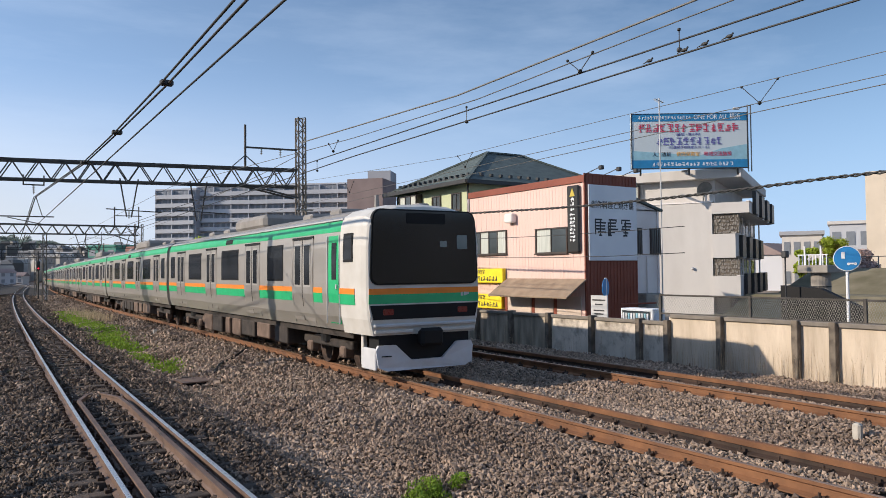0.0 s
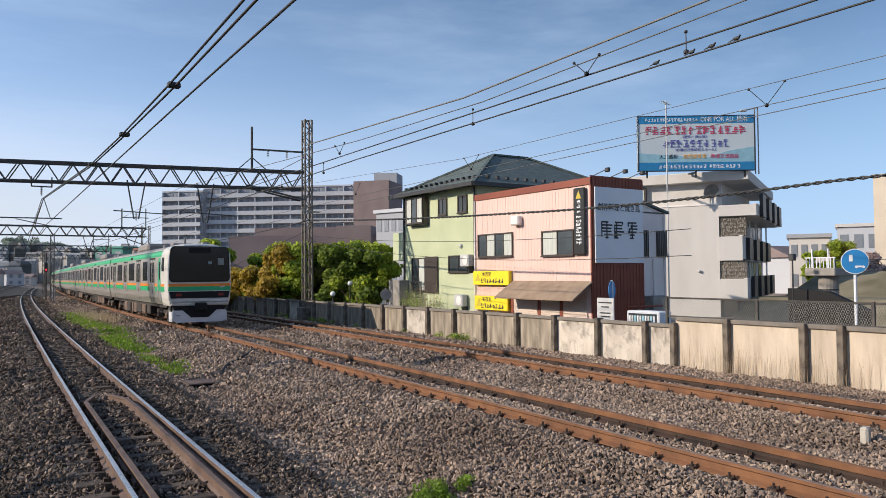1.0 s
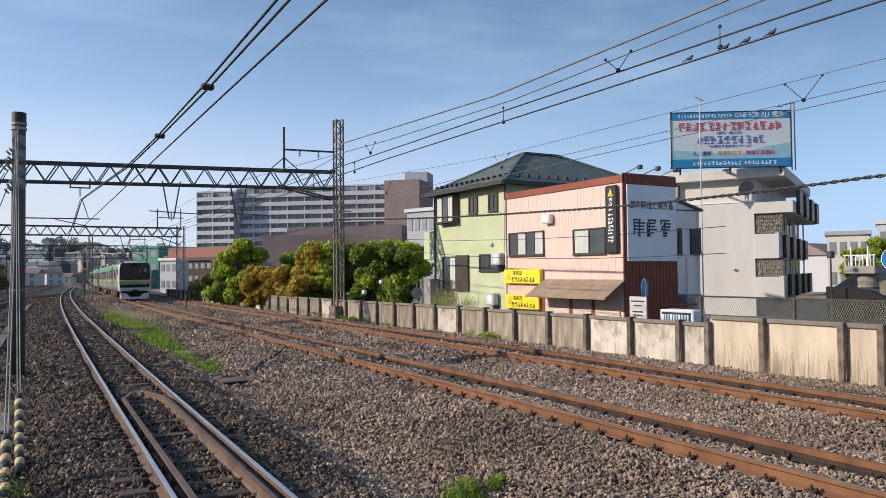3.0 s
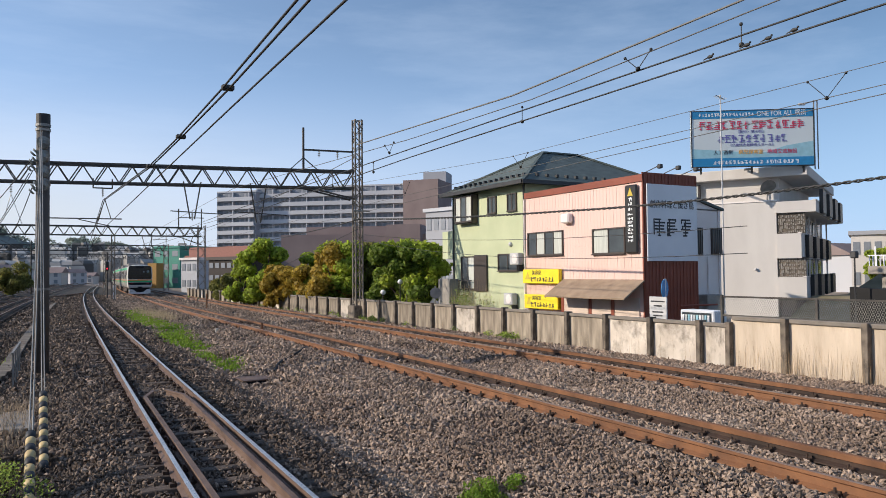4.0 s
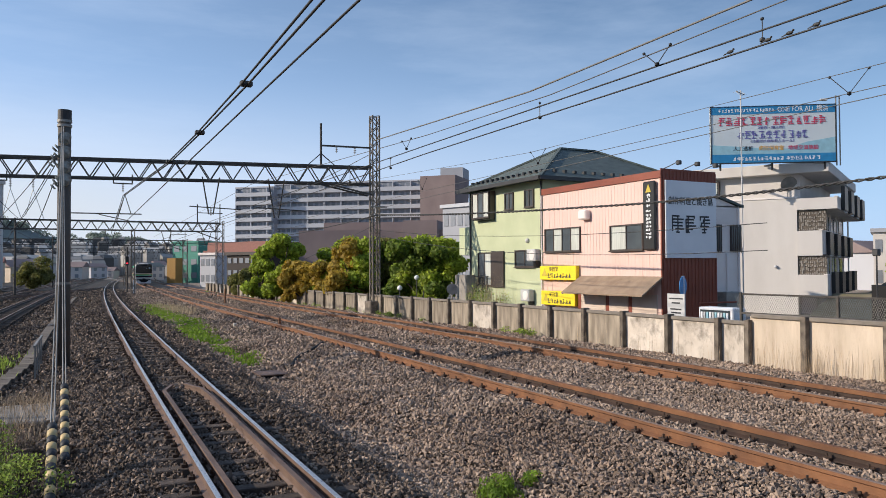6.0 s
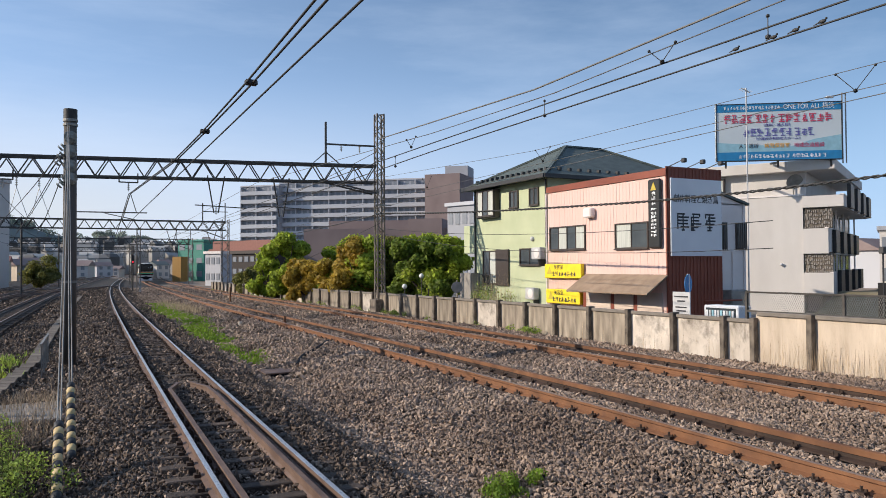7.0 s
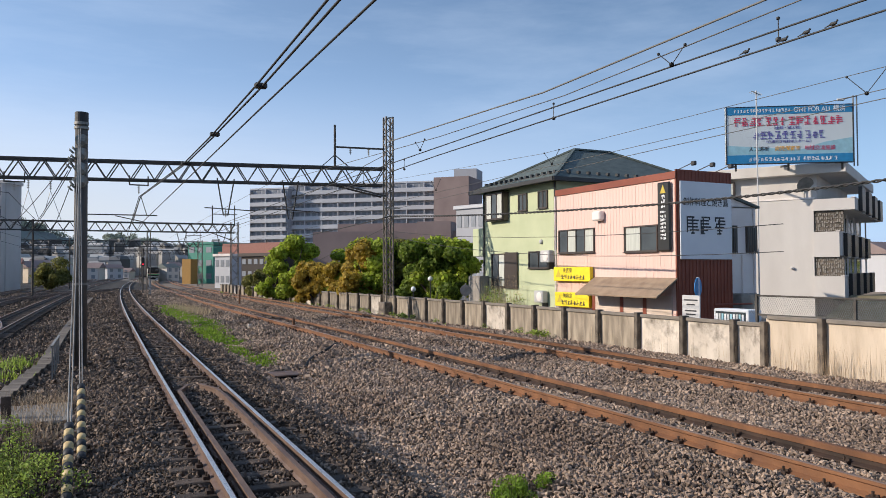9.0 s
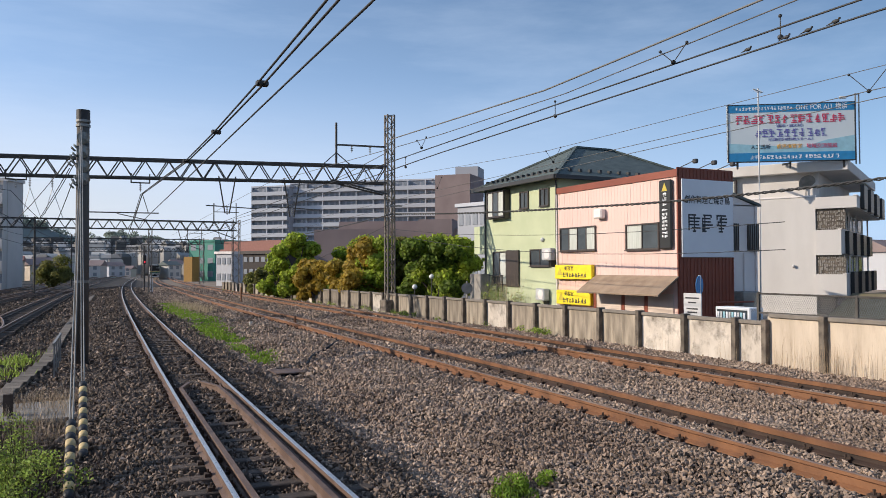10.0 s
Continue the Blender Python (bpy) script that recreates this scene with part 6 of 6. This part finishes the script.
# ---------------------------------------------------------------- plants
M["leaf_bright"] = leaf_mat("spring_leaf", (0.27, 0.35, 0.035), (0.42, 0.50, 0.06))
M["leaf_dark"] = leaf_mat("evergreen_leaf", (0.12, 0.18, 0.025), (0.24, 0.32, 0.045))
M["leaf_orange"] = leaf_mat("bronze_new_leaf", (0.38, 0.26, 0.04), (0.50, 0.37, 0.06))
M["leaf_olive"] = leaf_mat("olive_leaf", (0.15, 0.15, 0.04), (0.25, 0.24, 0.06))
M["blossom"] = leaf_mat("pale_blossom", (0.42, 0.30, 0.28), (0.55, 0.42, 0.38))
M["bark"] = surf("bark", (0.06, 0.045, 0.035), (0.11, 0.085, 0.065), scale=5, rough=0.9, bump=0.6)


def tree(x, y, base, top, rad, mats, label, seed, count=7000, size=0.13, trunk=0.16, low=0.25):
    rnd = random.Random(seed)
    root = thing("tree", label, "tree", "trees along the wall", m=Matrix.Translation((x, y, base)))
    h = top - base
    bm = rod(bmesh.new(), (0, 0, -0.1), (rnd.uniform(-0.1, 0.1), 0, h * 0.45), trunk, trunk * 0.7, 10)
    for k in range(7):
        a = k * 0.9 + rnd.random()
        p = Vector((0, 0, h * rnd.uniform(0.25, 0.45)))
        rod(bm, p, p + Vector((math.cos(a) * rad * 0.65, math.sin(a) * rad * 0.65, h * rnd.uniform(0.15, 0.38))), trunk * 0.5, trunk * 0.15, 7)
    part("trunk", bm, M["bark"], root)
    for i, mt in enumerate(mats):
        cl = []
        for k in range(20):
            a, rr, zz = rnd.uniform(0, 2 * math.pi), rad * math.sqrt(rnd.random()) * 0.78, rnd.uniform(low, 0.88)
            rr *= math.sqrt(max(0.1, 1 - (2 * (zz - 0.5)) ** 2 * 0.8))
            cl.append((rr * math.cos(a) + (i - (len(mats) - 1) / 2) * rad * 0.35, rr * math.sin(a), h * zz, rad * rnd.uniform(0.22, 0.4)))
        v, f = leaves(cl, int(count * 1.8) // len(mats), size * 1.15, seed * 7 + i)
        ob = new("crown", np_mesh("crown", v, f, M[mt]))
        ob.parent = root
    return root


def build_trees():
    T = [((17.21, 60.76, 2.61), -1.0, 5.5, 2.1, ["leaf_bright"], "bright spring-green broadleaf tree behind the wall", 1, 8000),
         ((16.73, 65.48, 2.63), -1.0, 4.0, 1.6, ["leaf_bright"], "bright spring-green broadleaf tree behind the wall", 12, 5000),
         ((17.49, 57.26, 2.59), -1.0, 3.4, 1.5, ["leaf_orange"], "bronze-leaved shrub tree behind the wall", 2, 6000),
         ((18.90, 55.43, 2.58), -1.0, 3.3, 1.6, ["leaf_orange", "leaf_bright"], "bronze-leaved shrub tree behind the wall", 3, 6000),
         ((20.87, 60.04, 2.60), -1.0, 4.6, 1.5, ["leaf_bright"], "bright spring-green broadleaf tree behind the wall", 4, 5000),
         ((19.48, 50.66, 2.56), -1.0, 4.9, 2.0, ["leaf_orange", "leaf_bright"], "green and bronze broadleaf tree by the mast", 5, 8000),
         ((22.57, 51.34, 2.56), -1.0, 5.0, 2.2, ["leaf_olive", "leaf_dark"], "dark evergreen tree behind the wall", 6, 9000),
         ((22.27, 45.90, 2.54), -1.0, 5.2, 2.1, ["leaf_dark", "leaf_bright"], "dense glossy evergreen tree behind the wall", 7, 10000),
         ((23.18, 44.32, 2.53), -1.0, 4.7, 1.8, ["leaf_dark", "leaf_bright"], "dense glossy evergreen tree behind the wall", 8, 8000),
         ((18.67, 80.20, 2.08), -1.0, 3.0, 1.8, ["leaf_olive"], "olive-green shrub tree by the wall", 9, 4000),
         ((-1.43, 123.90, 2.06), -1.0, 4.2, 3.0, ["leaf_olive"], "olive-green broadleaf tree beyond the yard", 10, 5000),
         ((91.7, 51.1, 5.08), -1.0, 6.4, 2.2, ["leaf_bright", "leaf_olive"], "green broadleaf tree among distant houses", 11, 5000),
         ((90.2, 53.8, 4.47), -1.0, 5.4, 1.6, ["leaf_bright"], "green broadleaf tree among distant houses", 13, 4000),
         ((76.37, 39.92, 3.99), -1.0, 4.2, 2.6, ["blossom"], "pale blossoming cherry tree", 14, 6000)]
    for p, b, t, r, mats, label, seed, n in T:
        tree(p[0], p[1], b, t, r, mats, label, seed, n)


build_trees()


def tuft(spots, label, name, mat, blade, width, n, spread, seed, lean=0.35):
    """Grass or stalks: thin upright blades round each spot."""
    rs = np.random.RandomState(seed)
    vs, fs = [], []
    for (x, y, z) in spots:
        for k in range(n):
            px_, py_ = x + rs.normal() * spread, y + rs.normal() * spread
            h = blade * (0.5 + rs.rand())
            a, l = rs.rand() * 6.28, rs.rand() * lean * h
            dx, dy = math.cos(a), math.sin(a)
            i = len(vs)
            w = width * (0.6 + 0.8 * rs.rand())
            mx, my, mz = px_ + dx * l * 0.4, py_ + dy * l * 0.4, z + h * 0.6
            vs += [(px_ - dy * w, py_ + dx * w, z), (px_ + dy * w, py_ - dx * w, z), (mx + dy * w * 0.7, my - dx * w * 0.7, mz), (mx - dy * w * 0.7, my + dx * w * 0.7, mz), (px_ + dx * l, py_ + dy * l, z + h)]
            fs += [(i, i + 1, i + 2, i + 3), (i + 3, i + 2, i + 4)]
    ob = new(name, to_mesh(name, vs, fs, mat))
    return tagged(ob, label, "plants", kind="stuff")


def leafy(spots, label, name, mat, count, size, seed):
    """A low leafy plant mass: leaf quads in clumps (x, y, z, r)."""
    v, f = leaves(spots, count, size, seed, 0.8)
    ob = new(name, np_mesh(name, v, f, mat))
    return tagged(ob, label, "plants", kind="stuff")


def build_weeds():
    rs = random.Random(2)
    # bright grass strip between the two main tracks
    sp = []
    for k in range(640):
        u = rs.uniform(30, 62) if k < 600 else rs.uniform(23, 31)
        c = 4.6 + 0.04 * u + 0.25 * math.sin(u * 0.35)
        v = c + rs.gauss(0, 0.30)
        sp.append((v, u, bed(u, v)))
    tuft(sp, "bright green grass strip between the tracks", "grass_strip", M["grass"], 0.11, 0.02, 66, 0.25, 5, 0.8)
    sp = [(v, u, bed(u, v)) for v, u in ((5.2 + rs.gauss(0, 0.2), 8.25 + rs.gauss(0, 0.16)) for _ in range(34))]
    leafy([(x, y, z + 0.05 + 0.12 * rs.random(), rs.uniform(0.05, 0.11)) for x, y, z in sp], "patch of green weeds on the ballast", "weed_patch", M["grass"], 1900, 0.021, 6)
    tuft(sp[:14], "dry twigs among weeds on the ballast", "dry_twigs", M["iron"], 0.3, 0.003, 7, 0.2, 16, 0.6)
    # dry reeds along the foot of the wall
    sp = []
    for k in range(130):
        u = rs.choice((rs.gauss(10.8, 0.9), rs.gauss(13.0, 1.0), rs.gauss(7.5, 1.8))) if k < 90 else rs.uniform(15, 60)
        sp.append((wall_x(u) - 0.28 + rs.gauss(0, 0.12), u, -0.36 + drop(u)))
    tuft(sp, "dry brown stalks along the foot of the wall", "dry_stalks", M["stalk"], 0.70, 0.0032, 7, 0.22, 7, 0.35)
    sp = [(wall_x(u) - 0.4 + rs.gauss(0, 0.12), u, -0.36 + drop(u)) for u in [rs.gauss(25.5, 0.5) for _ in range(16)] + [rs.gauss(39, 0.6) for _ in range(18)] + [rs.uniform(22, 95) for _ in range(60)]]
    leafy([(x, y, z + 0.25 * rs.random(), rs.uniform(0.10, 0.22)) for x, y, z in sp], "green weeds along the foot of the wall", "wall_weeds", M["weed"], 7000, 0.035, 8)
    # shrub and dry growth by the stay guards
    sp = [(-0.66 + rs.gauss(0, 0.27), 11.0 + rs.gauss(0, 1.0), -0.38) for _ in range(90)]
    leafy([(x, y, z + 0.55 * rs.random(), rs.uniform(0.10, 0.22)) for x, y, z in sp], "leafy green shrub beside the stay guards", "green_shrub", M["weed"], 9000, 0.02, 9)
    tuft(sp[:30], "dark bare twigs in the shrub", "shrub_twigs", M["iron"], 0.7, 0.004, 6, 0.2, 19, 0.7)
    sp = [(-0.5 + rs.gauss(0, 0.4), 16.3 + rs.gauss(0, 1.3), -0.38) for _ in range(60)]
    tuft(sp, "dry brown undergrowth by the concrete pole", "dry_undergrowth", M["stalk"], 0.30, 0.004, 24, 0.2, 10, 0.8)
    sp = [(-1.4 + rs.gauss(0, 0.4), 24 + rs.gauss(0, 1.6), -0.38) for _ in range(30)]
    tuft(sp, "grass tufts beside the cable trough", "grass_tufts", M["weed"], 0.22, 0.02, 22, 0.16, 11, 0.6)
    sp = [(7.6 + rs.gauss(0, 0.4), 52 + rs.gauss(0, 3.5), -0.34 + drop(52)) for _ in range(60)]
    tuft(sp, "dry brown grass beside the rusty track", "dry_grass", M["dry"], 0.4, 0.012, 14, 0.25, 17, 0.6)
    # pale bush in front of the green house
    sp = [(21.4 + rs.gauss(0, 0.3), 35.4 + rs.gauss(0, 1.0), -1.0) for _ in range(40)]
    tuft(sp, "pale straggling bush before the green house", "straggling_bush", M["dry"], 2.3, 0.007, 9, 0.2, 12, 0.3)
    leafy([(x, y, z + 0.6 + 1.7 * rs.random(), rs.uniform(0.2, 0.4)) for x, y, z in sp], "pale leafy bush before the green house", "leafy_bush", M["weed"], 2600, 0.035, 13)


build_weeds()


# ---------------------------------------------------------------- street and track-side things
def build_street_things():
    s = thing("road_sign", "round blue shared-path sign on a white post", "road sign")
    x, y = 19.5, 10.55
    part("post", rod(bmesh.new(), (x, y, -1), (x, y, 2.95), 0.04), M["white_sign"], s)
    f = Vector((-0.87, -0.48, 0))
    c = Vector((x, y, 2.62)) + f * 0.06
    part("rim", rod(bmesh.new(), c, c + f * 0.02, 0.325, 0.325, 28), M["white_sign"], s)
    disc = part("disc", rod(bmesh.new(), c + f * 0.021, c + f * 0.03, 0.305, 0.305, 28), M["blue"], s, "blue disc with white symbols")
    m = Matrix.Translation(c + f * 0.034) @ f.to_track_quat("Z", "Y").to_matrix().to_4x4()
    bm = bmesh.new()
    box(bm, -0.13, -0.05, 0.0, 0.17, 0, 0.006), box(bm, 0.02, 0.20, -0.15, -0.11, 0, 0.006)
    for k in (0.03, 0.19):
        rod(bm, (k, -0.14, 0), (k, -0.14, 0.006), 0.035, 0.035, 14)
    sy = part("symbol", bm, M["white_sign"], disc)
    sy.matrix_local = m
    s = thing("path_sign", "narrow blue footpath sign seen nearly edge-on", "road sign")
    x, y = 19.5, 19.15
    part("post", rod(bmesh.new(), (x, y, -1), (x, y, 2.1), 0.045), M["white_sign"], s)
    f = Vector((-0.97, 0.25, 0)).normalized()
    c = Vector((x, y, 1.75)) + Vector((-0.05, -0.03, 0))
    g = Vector((-0.25, -0.97, 0))
    part("disc", rod(bmesh.new(), c, c + Vector((0.41, -0.91, 0)) * 0.02, 0.34, 0.34, 26), M["blue"], s)
    b = part("notice_board", boxed(18.9, 18.95, 18.5, 19.3, 0.2, 1.5, bevel=0.01), M["grey_light"])
    tagged(b, "white restaurant notice board standing by the street", "notice board")
    part("board_leg", boxed(18.9, 18.95, 18.6, 18.65, -1, 0.2), M["steel"], b), part("board_leg", boxed(18.9, 18.95, 19.15, 19.2, -1, 0.2), M["steel"], b)
    for z, w in ((1.34, 0.62), (1.19, 0.36), (0.98, 0.5), (0.86, 0.42), (0.74, 0.48), (0.62, 0.4)):
        part("text_bar", boxed(18.885, 18.9, 18.9 - w / 2, 18.9 + w / 2, z - 0.022, z + 0.022), M["ink"], b)
    v = thing("display_case", "white outdoor display case with rows of small items", "display case")
    part("case", boxed(19.0, 19.6, 16.6, 18.0, -1, 1.1, bevel=0.03), M["white_sign"], v)
    part("glass_front", boxed(18.98, 19.0, 16.7, 17.9, 0.3, 1.02), M["pane"], v)
    for k in range(10):
        part("item", boxed(18.95, 18.98, 16.75 + k * 0.115, 16.82 + k * 0.115, 0.72, 0.95), M[("white_sign", "bb_pale", "grey_light")[k % 3]], v)
    c = thing("concrete_pillar", "stout round concrete pillar by the street", "pillar")
    part("drum", rod(bmesh.new(), (32.9, 19.0, -1.1), (32.9, 19.0, 2.15), 0.42, 0.42, 20), M["concrete"], c)
    for z in (0.4, 0.95, 1.5):
        part("ring", rod(bmesh.new(), (32.9, 19.0, z), (32.9, 19.0, z + 0.06), 0.435, 0.435, 20), M["dark_trim"], c)
    part("cap", boxed(32.2, 33.6, 18.3, 19.7, 2.15, 2.5, bevel=0.03), M["concrete"], c)
    s = thing("round_mirror", "round grey traffic mirror on a post", "traffic mirror")
    part("post", rod(bmesh.new(), (18.2, 33.5, -1), (18.2, 33.5, 1.7), 0.04), M["steel"], s)
    part("disc", rod(bmesh.new(), (18.15, 33.4, 1.35), (18.12, 33.33, 1.35), 0.28, 0.28, 24), M["steel"], s)
    for (x, y, z) in ((19.97, 43.73, 1.16), (21.37, 44.13, 1.80), (21.76, 43.93, 1.79), (18.86, 52.14, 0.92), (17.87, 56.00, 0.93), (17.27, 63.02, 0.79), (18.65, 84.71, 1.31)):
        g = thing("garden_lamp", "white globe garden lamp on a thin post", "garden lamp", "globe lamps")
        part("globe", ball(bmesh.new(), (x, y, z), 0.17, 2), M["white_sign"], g, "white globe", True)
        part("post", rod(bmesh.new(), (x, y, -1), (x, y, z - 0.15), 0.03), M["dark_trim"], g)


build_street_things()


def build_underpass():
    # Black slab put in for the darkness inside the underpass.
    u = part("underpass_parapet", prism(bmesh.new(), [(17.6, 1.7), (16.0, 1.6), (14.4, 0.9), (14.4, -1.1), (17.6, -1.1)], "x", 27.6, 27.9), M["rubber"])
    tagged(u, "black sloping slab standing for the dark mouth of a street underpass", "parapet")
    l = thing("street_lamp", "slim black street lamp with a square head", "street lamp")
    part("post", rod(bmesh.new(), (27.0, 17.0, -1.1), (27.0, 17.0, 2.8), 0.03), M["dark_trim"], l)
    part("head", boxed(26.89, 27.11, 16.89, 17.11, 2.78, 3.04, bevel=0.03), M["dark_trim"], l, "square lantern head")
    r = thing("pillar_rail", "pale railing on top of the concrete pillar", "railing")
    for k in range(9):
        part("baluster", boxed(32.25, 32.29, 18.35 + k * 0.16, 18.38 + k * 0.16, 2.5, 2.95), M["white_sign"], r)
    part("top_rail", boxed(32.24, 32.3, 18.3, 19.7, 2.94, 2.98), M["white_sign"], r)
    for y in (18.6, 19.35):
        part("tall_post", boxed(32.25, 32.3, y, y + 0.05, 2.5, 3.35), M["white_sign"], r)


build_underpass()


def build_trackside_things():
    # drain cover beside the ballast
    d = thing("drain_cover", "rusty steel plate over a trackside pit", "drain cover")
    m = bed(20.6, 5.64) + 0.10
    part("plate", boxed(5.1, 6.15, 20.15, 21.05, m, m + 0.03), M["rail_brown"], d)
    part("pit", boxed(5.15, 6.1, 20.2, 21.0, m - 0.3, m - 0.004), M["rubber"], d)
    # Black tube following the dark line that runs from the drain.
    pts = []
    for k in range(19):
        w = k / 18
        v, u = 6.15 + 2.5 * w, 20.8 + 4.6 * w + 0.25 * math.sin(w * 6)
        pts.append((v, u, bed(u, v) + 0.05))
    h = part("drain_hose", sweep(pts, [(0.055 * math.cos(k * math.pi / 4), 0.055 * math.sin(k * math.pi / 4)) for k in range(8)]), M["rubber"])
    tagged(h, "black tube along the dark line on the ballast by the drain", "hose")
    b2 = part("marker_stub", boxed(7.65, 7.82, 35.1, 35.27, -0.5, -0.08, bevel=0.03), M["stub"])
    tagged(b2, "short pale concrete stub beside the grass", "marker post")
    s = part("marker_stub", boxed(11.54, 11.67, 6.12, 6.25, -0.4, 0.02, bevel=0.03), M["stub"])
    tagged(s, "short white concrete boundary stub", "marker post")
    for (x, y, z1) in ((9.2, 33.0, 0.25), (12.4, 60, 0.9)):
        s = part("marker_post", rod(bmesh.new(), (x, y, -0.4), (x, y, z1), 0.06, 0.06, 8), M["rail_rust"])
        tagged(s, "short rusty marker post beside the track", "marker post")
    # concrete cable trough on the far side of the pole
    t = thing("cable_trough", "concrete cable trough with lids beside the track", "cable trough")
    me = to_mesh("lid", *cube_data(-0.17, 0.17, 0.01, 0.99, 0, 0.1), M["post"])
    for k in range(70):
        y = 17 + k
        f = line_1(y) - 3.3 - 0.5 * max(0, (24 - y) / 7)
        share("lid", me, t, pose(f, y, -0.32 + drop(y), 0, 0, -2.4 - 0.01 * y))
    r = thing("trough_rail", "low grey handrail beside the cable trough", "handrail")
    for y in (21.5, 22.5, 23.5, 24.5):
        part("upright", boxed(line_1(y) - 2.95, line_1(y) - 2.91, y, y + 0.04, -0.4, 0.5), M["steel"], r)
    part("rail", beam(bmesh.new(), (line_1(21) - 2.93, 21.3, 0.5), (line_1(24.8) - 2.93, 24.8, 0.5), 0.05), M["steel"], r)
    for y in (13.0, 15.8):
        s = part("wooden_stake", boxed(-0.98, -0.82, y, y + 0.14, -0.4, 0.12), M["sleeper"])
        tagged(s, "short weathered wooden stake", "stake", "stakes")
    b = part("concrete_slab", boxed(-2.2, 0.2, 15.2, 17.2, -0.45, -0.27, bevel=0.02), M["concrete"])
    tagged(b, "broken concrete slab in the undergrowth", "slab")
    e = thing("end_post", "pale square post at the platform edge", "post")
    part("post", boxed(-1.45, -1.32, 9.0, 9.12, -0.5, 0.4, bevel=0.015), M["white_sign"], e)
    # colour-light signal beyond the grass
    sg = thing("railway_signal", "railway colour-light signal showing red", "signal")
    x, y = line_1(100) + 2.0, 100
    part("post", rod(bmesh.new(), (x, y, -0.6), (x, y, 5.2), 0.09), M["steel_dark"], sg)
    hd = part("head", boxed(x - 0.18, x + 0.18, y - 0.1, y + 0.15, 2.95, 4.05, bevel=0.05), M["black_sign"], sg)
    part("red_lamp", rod(bmesh.new(), (x, y - 0.14, 3.2), (x, y - 0.1, 3.2), 0.09, 0.09, 14), M["signal_red"], hd, "lit red lamp")
    part("mark_plate", boxed(x + 0.5, x + 0.75, y - 2, y - 1.95, -0.5, 1.2), M["white_sign"], sg)
    for k, (px_, py_) in enumerate(((-7.2, 70), (-3.0, 95), (-9.5, 120), (1.0, 140), (-16, 95), (-13, 150))):
        p = thing("line_pole", "thin dark line pole in the yard", "utility pole", "yard poles")
        part("shaft", rod(bmesh.new(), (px_, py_, -0.6), (px_, py_, 8.2), 0.13, 0.1, 10), M["steel_dark"], p)
        part("cross_arm", beam(bmesh.new(), (px_ - 1.2, py_, 6.9), (px_ + 1.2, py_, 6.9), 0.08), M["steel_dark"], p)


M["signal_red"] = plain("lit_red_lens", (0.9, 0.02, 0.04), 0.4, emit=2.0)
build_trackside_things()


# ---------------------------------------------------------------- ballast stones, last
def build_stones():
    rs = np.random.RandomState(3)
    cube = np.array([(1, 0, 0), (-1, 0, 0), (0, 1, 0), (0, -1, 0), (0, 0, 1), (0, 0, -1)], dtype=float)
    quads = np.array([(0, 2, 4), (2, 1, 4), (1, 3, 4), (3, 0, 4), (2, 0, 5), (1, 2, 5), (3, 1, 5), (0, 3, 5)])
    spans = [(4.5, 11.5, 950, 0.0255), (11.5, 19, 520, 0.031), (19, 30, 210, 0.042), (30, 46, 90, 0.05), (46, 75, 36, 0.058), (75, 120, 12, 0.075)]
    dark, light = [], []
    for u0, u1, dens, size in spans:
        v0, v1 = (-2.0 if u1 < 20 else -9.0), 17.1
        n = int((u1 - u0) * (v1 - v0) * dens)
        u, v = rs.uniform(u0, u1, n), rs.uniform(v0, v1, n)
        ang = np.degrees(np.arctan2(v, u))
        keep = (ang > -14) & (ang < 67)
        u, v = u[keep], v[keep]
        for k in range(len(u)):
            a, b = u[k], v[k]
            da = abs(b - line_1(a))
            if min(abs(da - 0.5665), abs(abs(b - line_2(a)) - 0.5665), abs(abs(b - line_3(a)) - 0.5665)) < (0.15 if a < 30 else 0.28):
                continue
            if da < 0.5 and rs.rand() < 0.35:
                continue
            d = da < 1.9 or b < line_1(a)
            z = bed(a, b)
            (dark if d and rs.rand() < 0.85 else light).append((b, a, z, size))
    for nm, lst, mat, label in (("ballast_stones", light, "stone", "loose grey-brown crushed ballast stones"), ("ballast_stones", dark, "stone_dark", "dark ballast stones round the main track")):
        p = np.array(lst)
        n = len(p)
        s = p[:, 3:4] * (0.6 + 0.7 * rs.rand(n, 1) ** 1.3) * (0.65 + 0.7 * rs.rand(n, 3))
        q = rs.normal(size=(n, 4))
        q /= np.linalg.norm(q, axis=1)[:, None]
        w, x, y, z = q.T
        Rm = np.stack([1 - 2 * (y * y + z * z), 2 * (x * y - z * w), 2 * (x * z + y * w), 2 * (x * y + z * w), 1 - 2 * (x * x + z * z), 2 * (y * z - x * w), 2 * (x * z - y * w), 2 * (y * z + x * w), 1 - 2 * (x * x + y * y)], 1).reshape(n, 3, 3)
        c = cube[None] + 0.26 * rs.normal(size=(n, 6, 3))
        c = np.einsum("nij,nkj->nki", Rm, c * s[:, None, :])
        c += p[:, None, :3] + np.stack([np.zeros(n), np.zeros(n), s.mean(1) * (-0.3 + 1.9 * rs.rand(n))], 1)[:, None, :]
        f = quads[None] + (np.arange(n) * 6)[:, None, None]
        ob = new(nm, np_mesh(nm, c.reshape(-1, 3), f.reshape(-1, 3), M[mat]))
        tagged(ob, label, "ballast", kind="stuff")


build_stones()


motions()
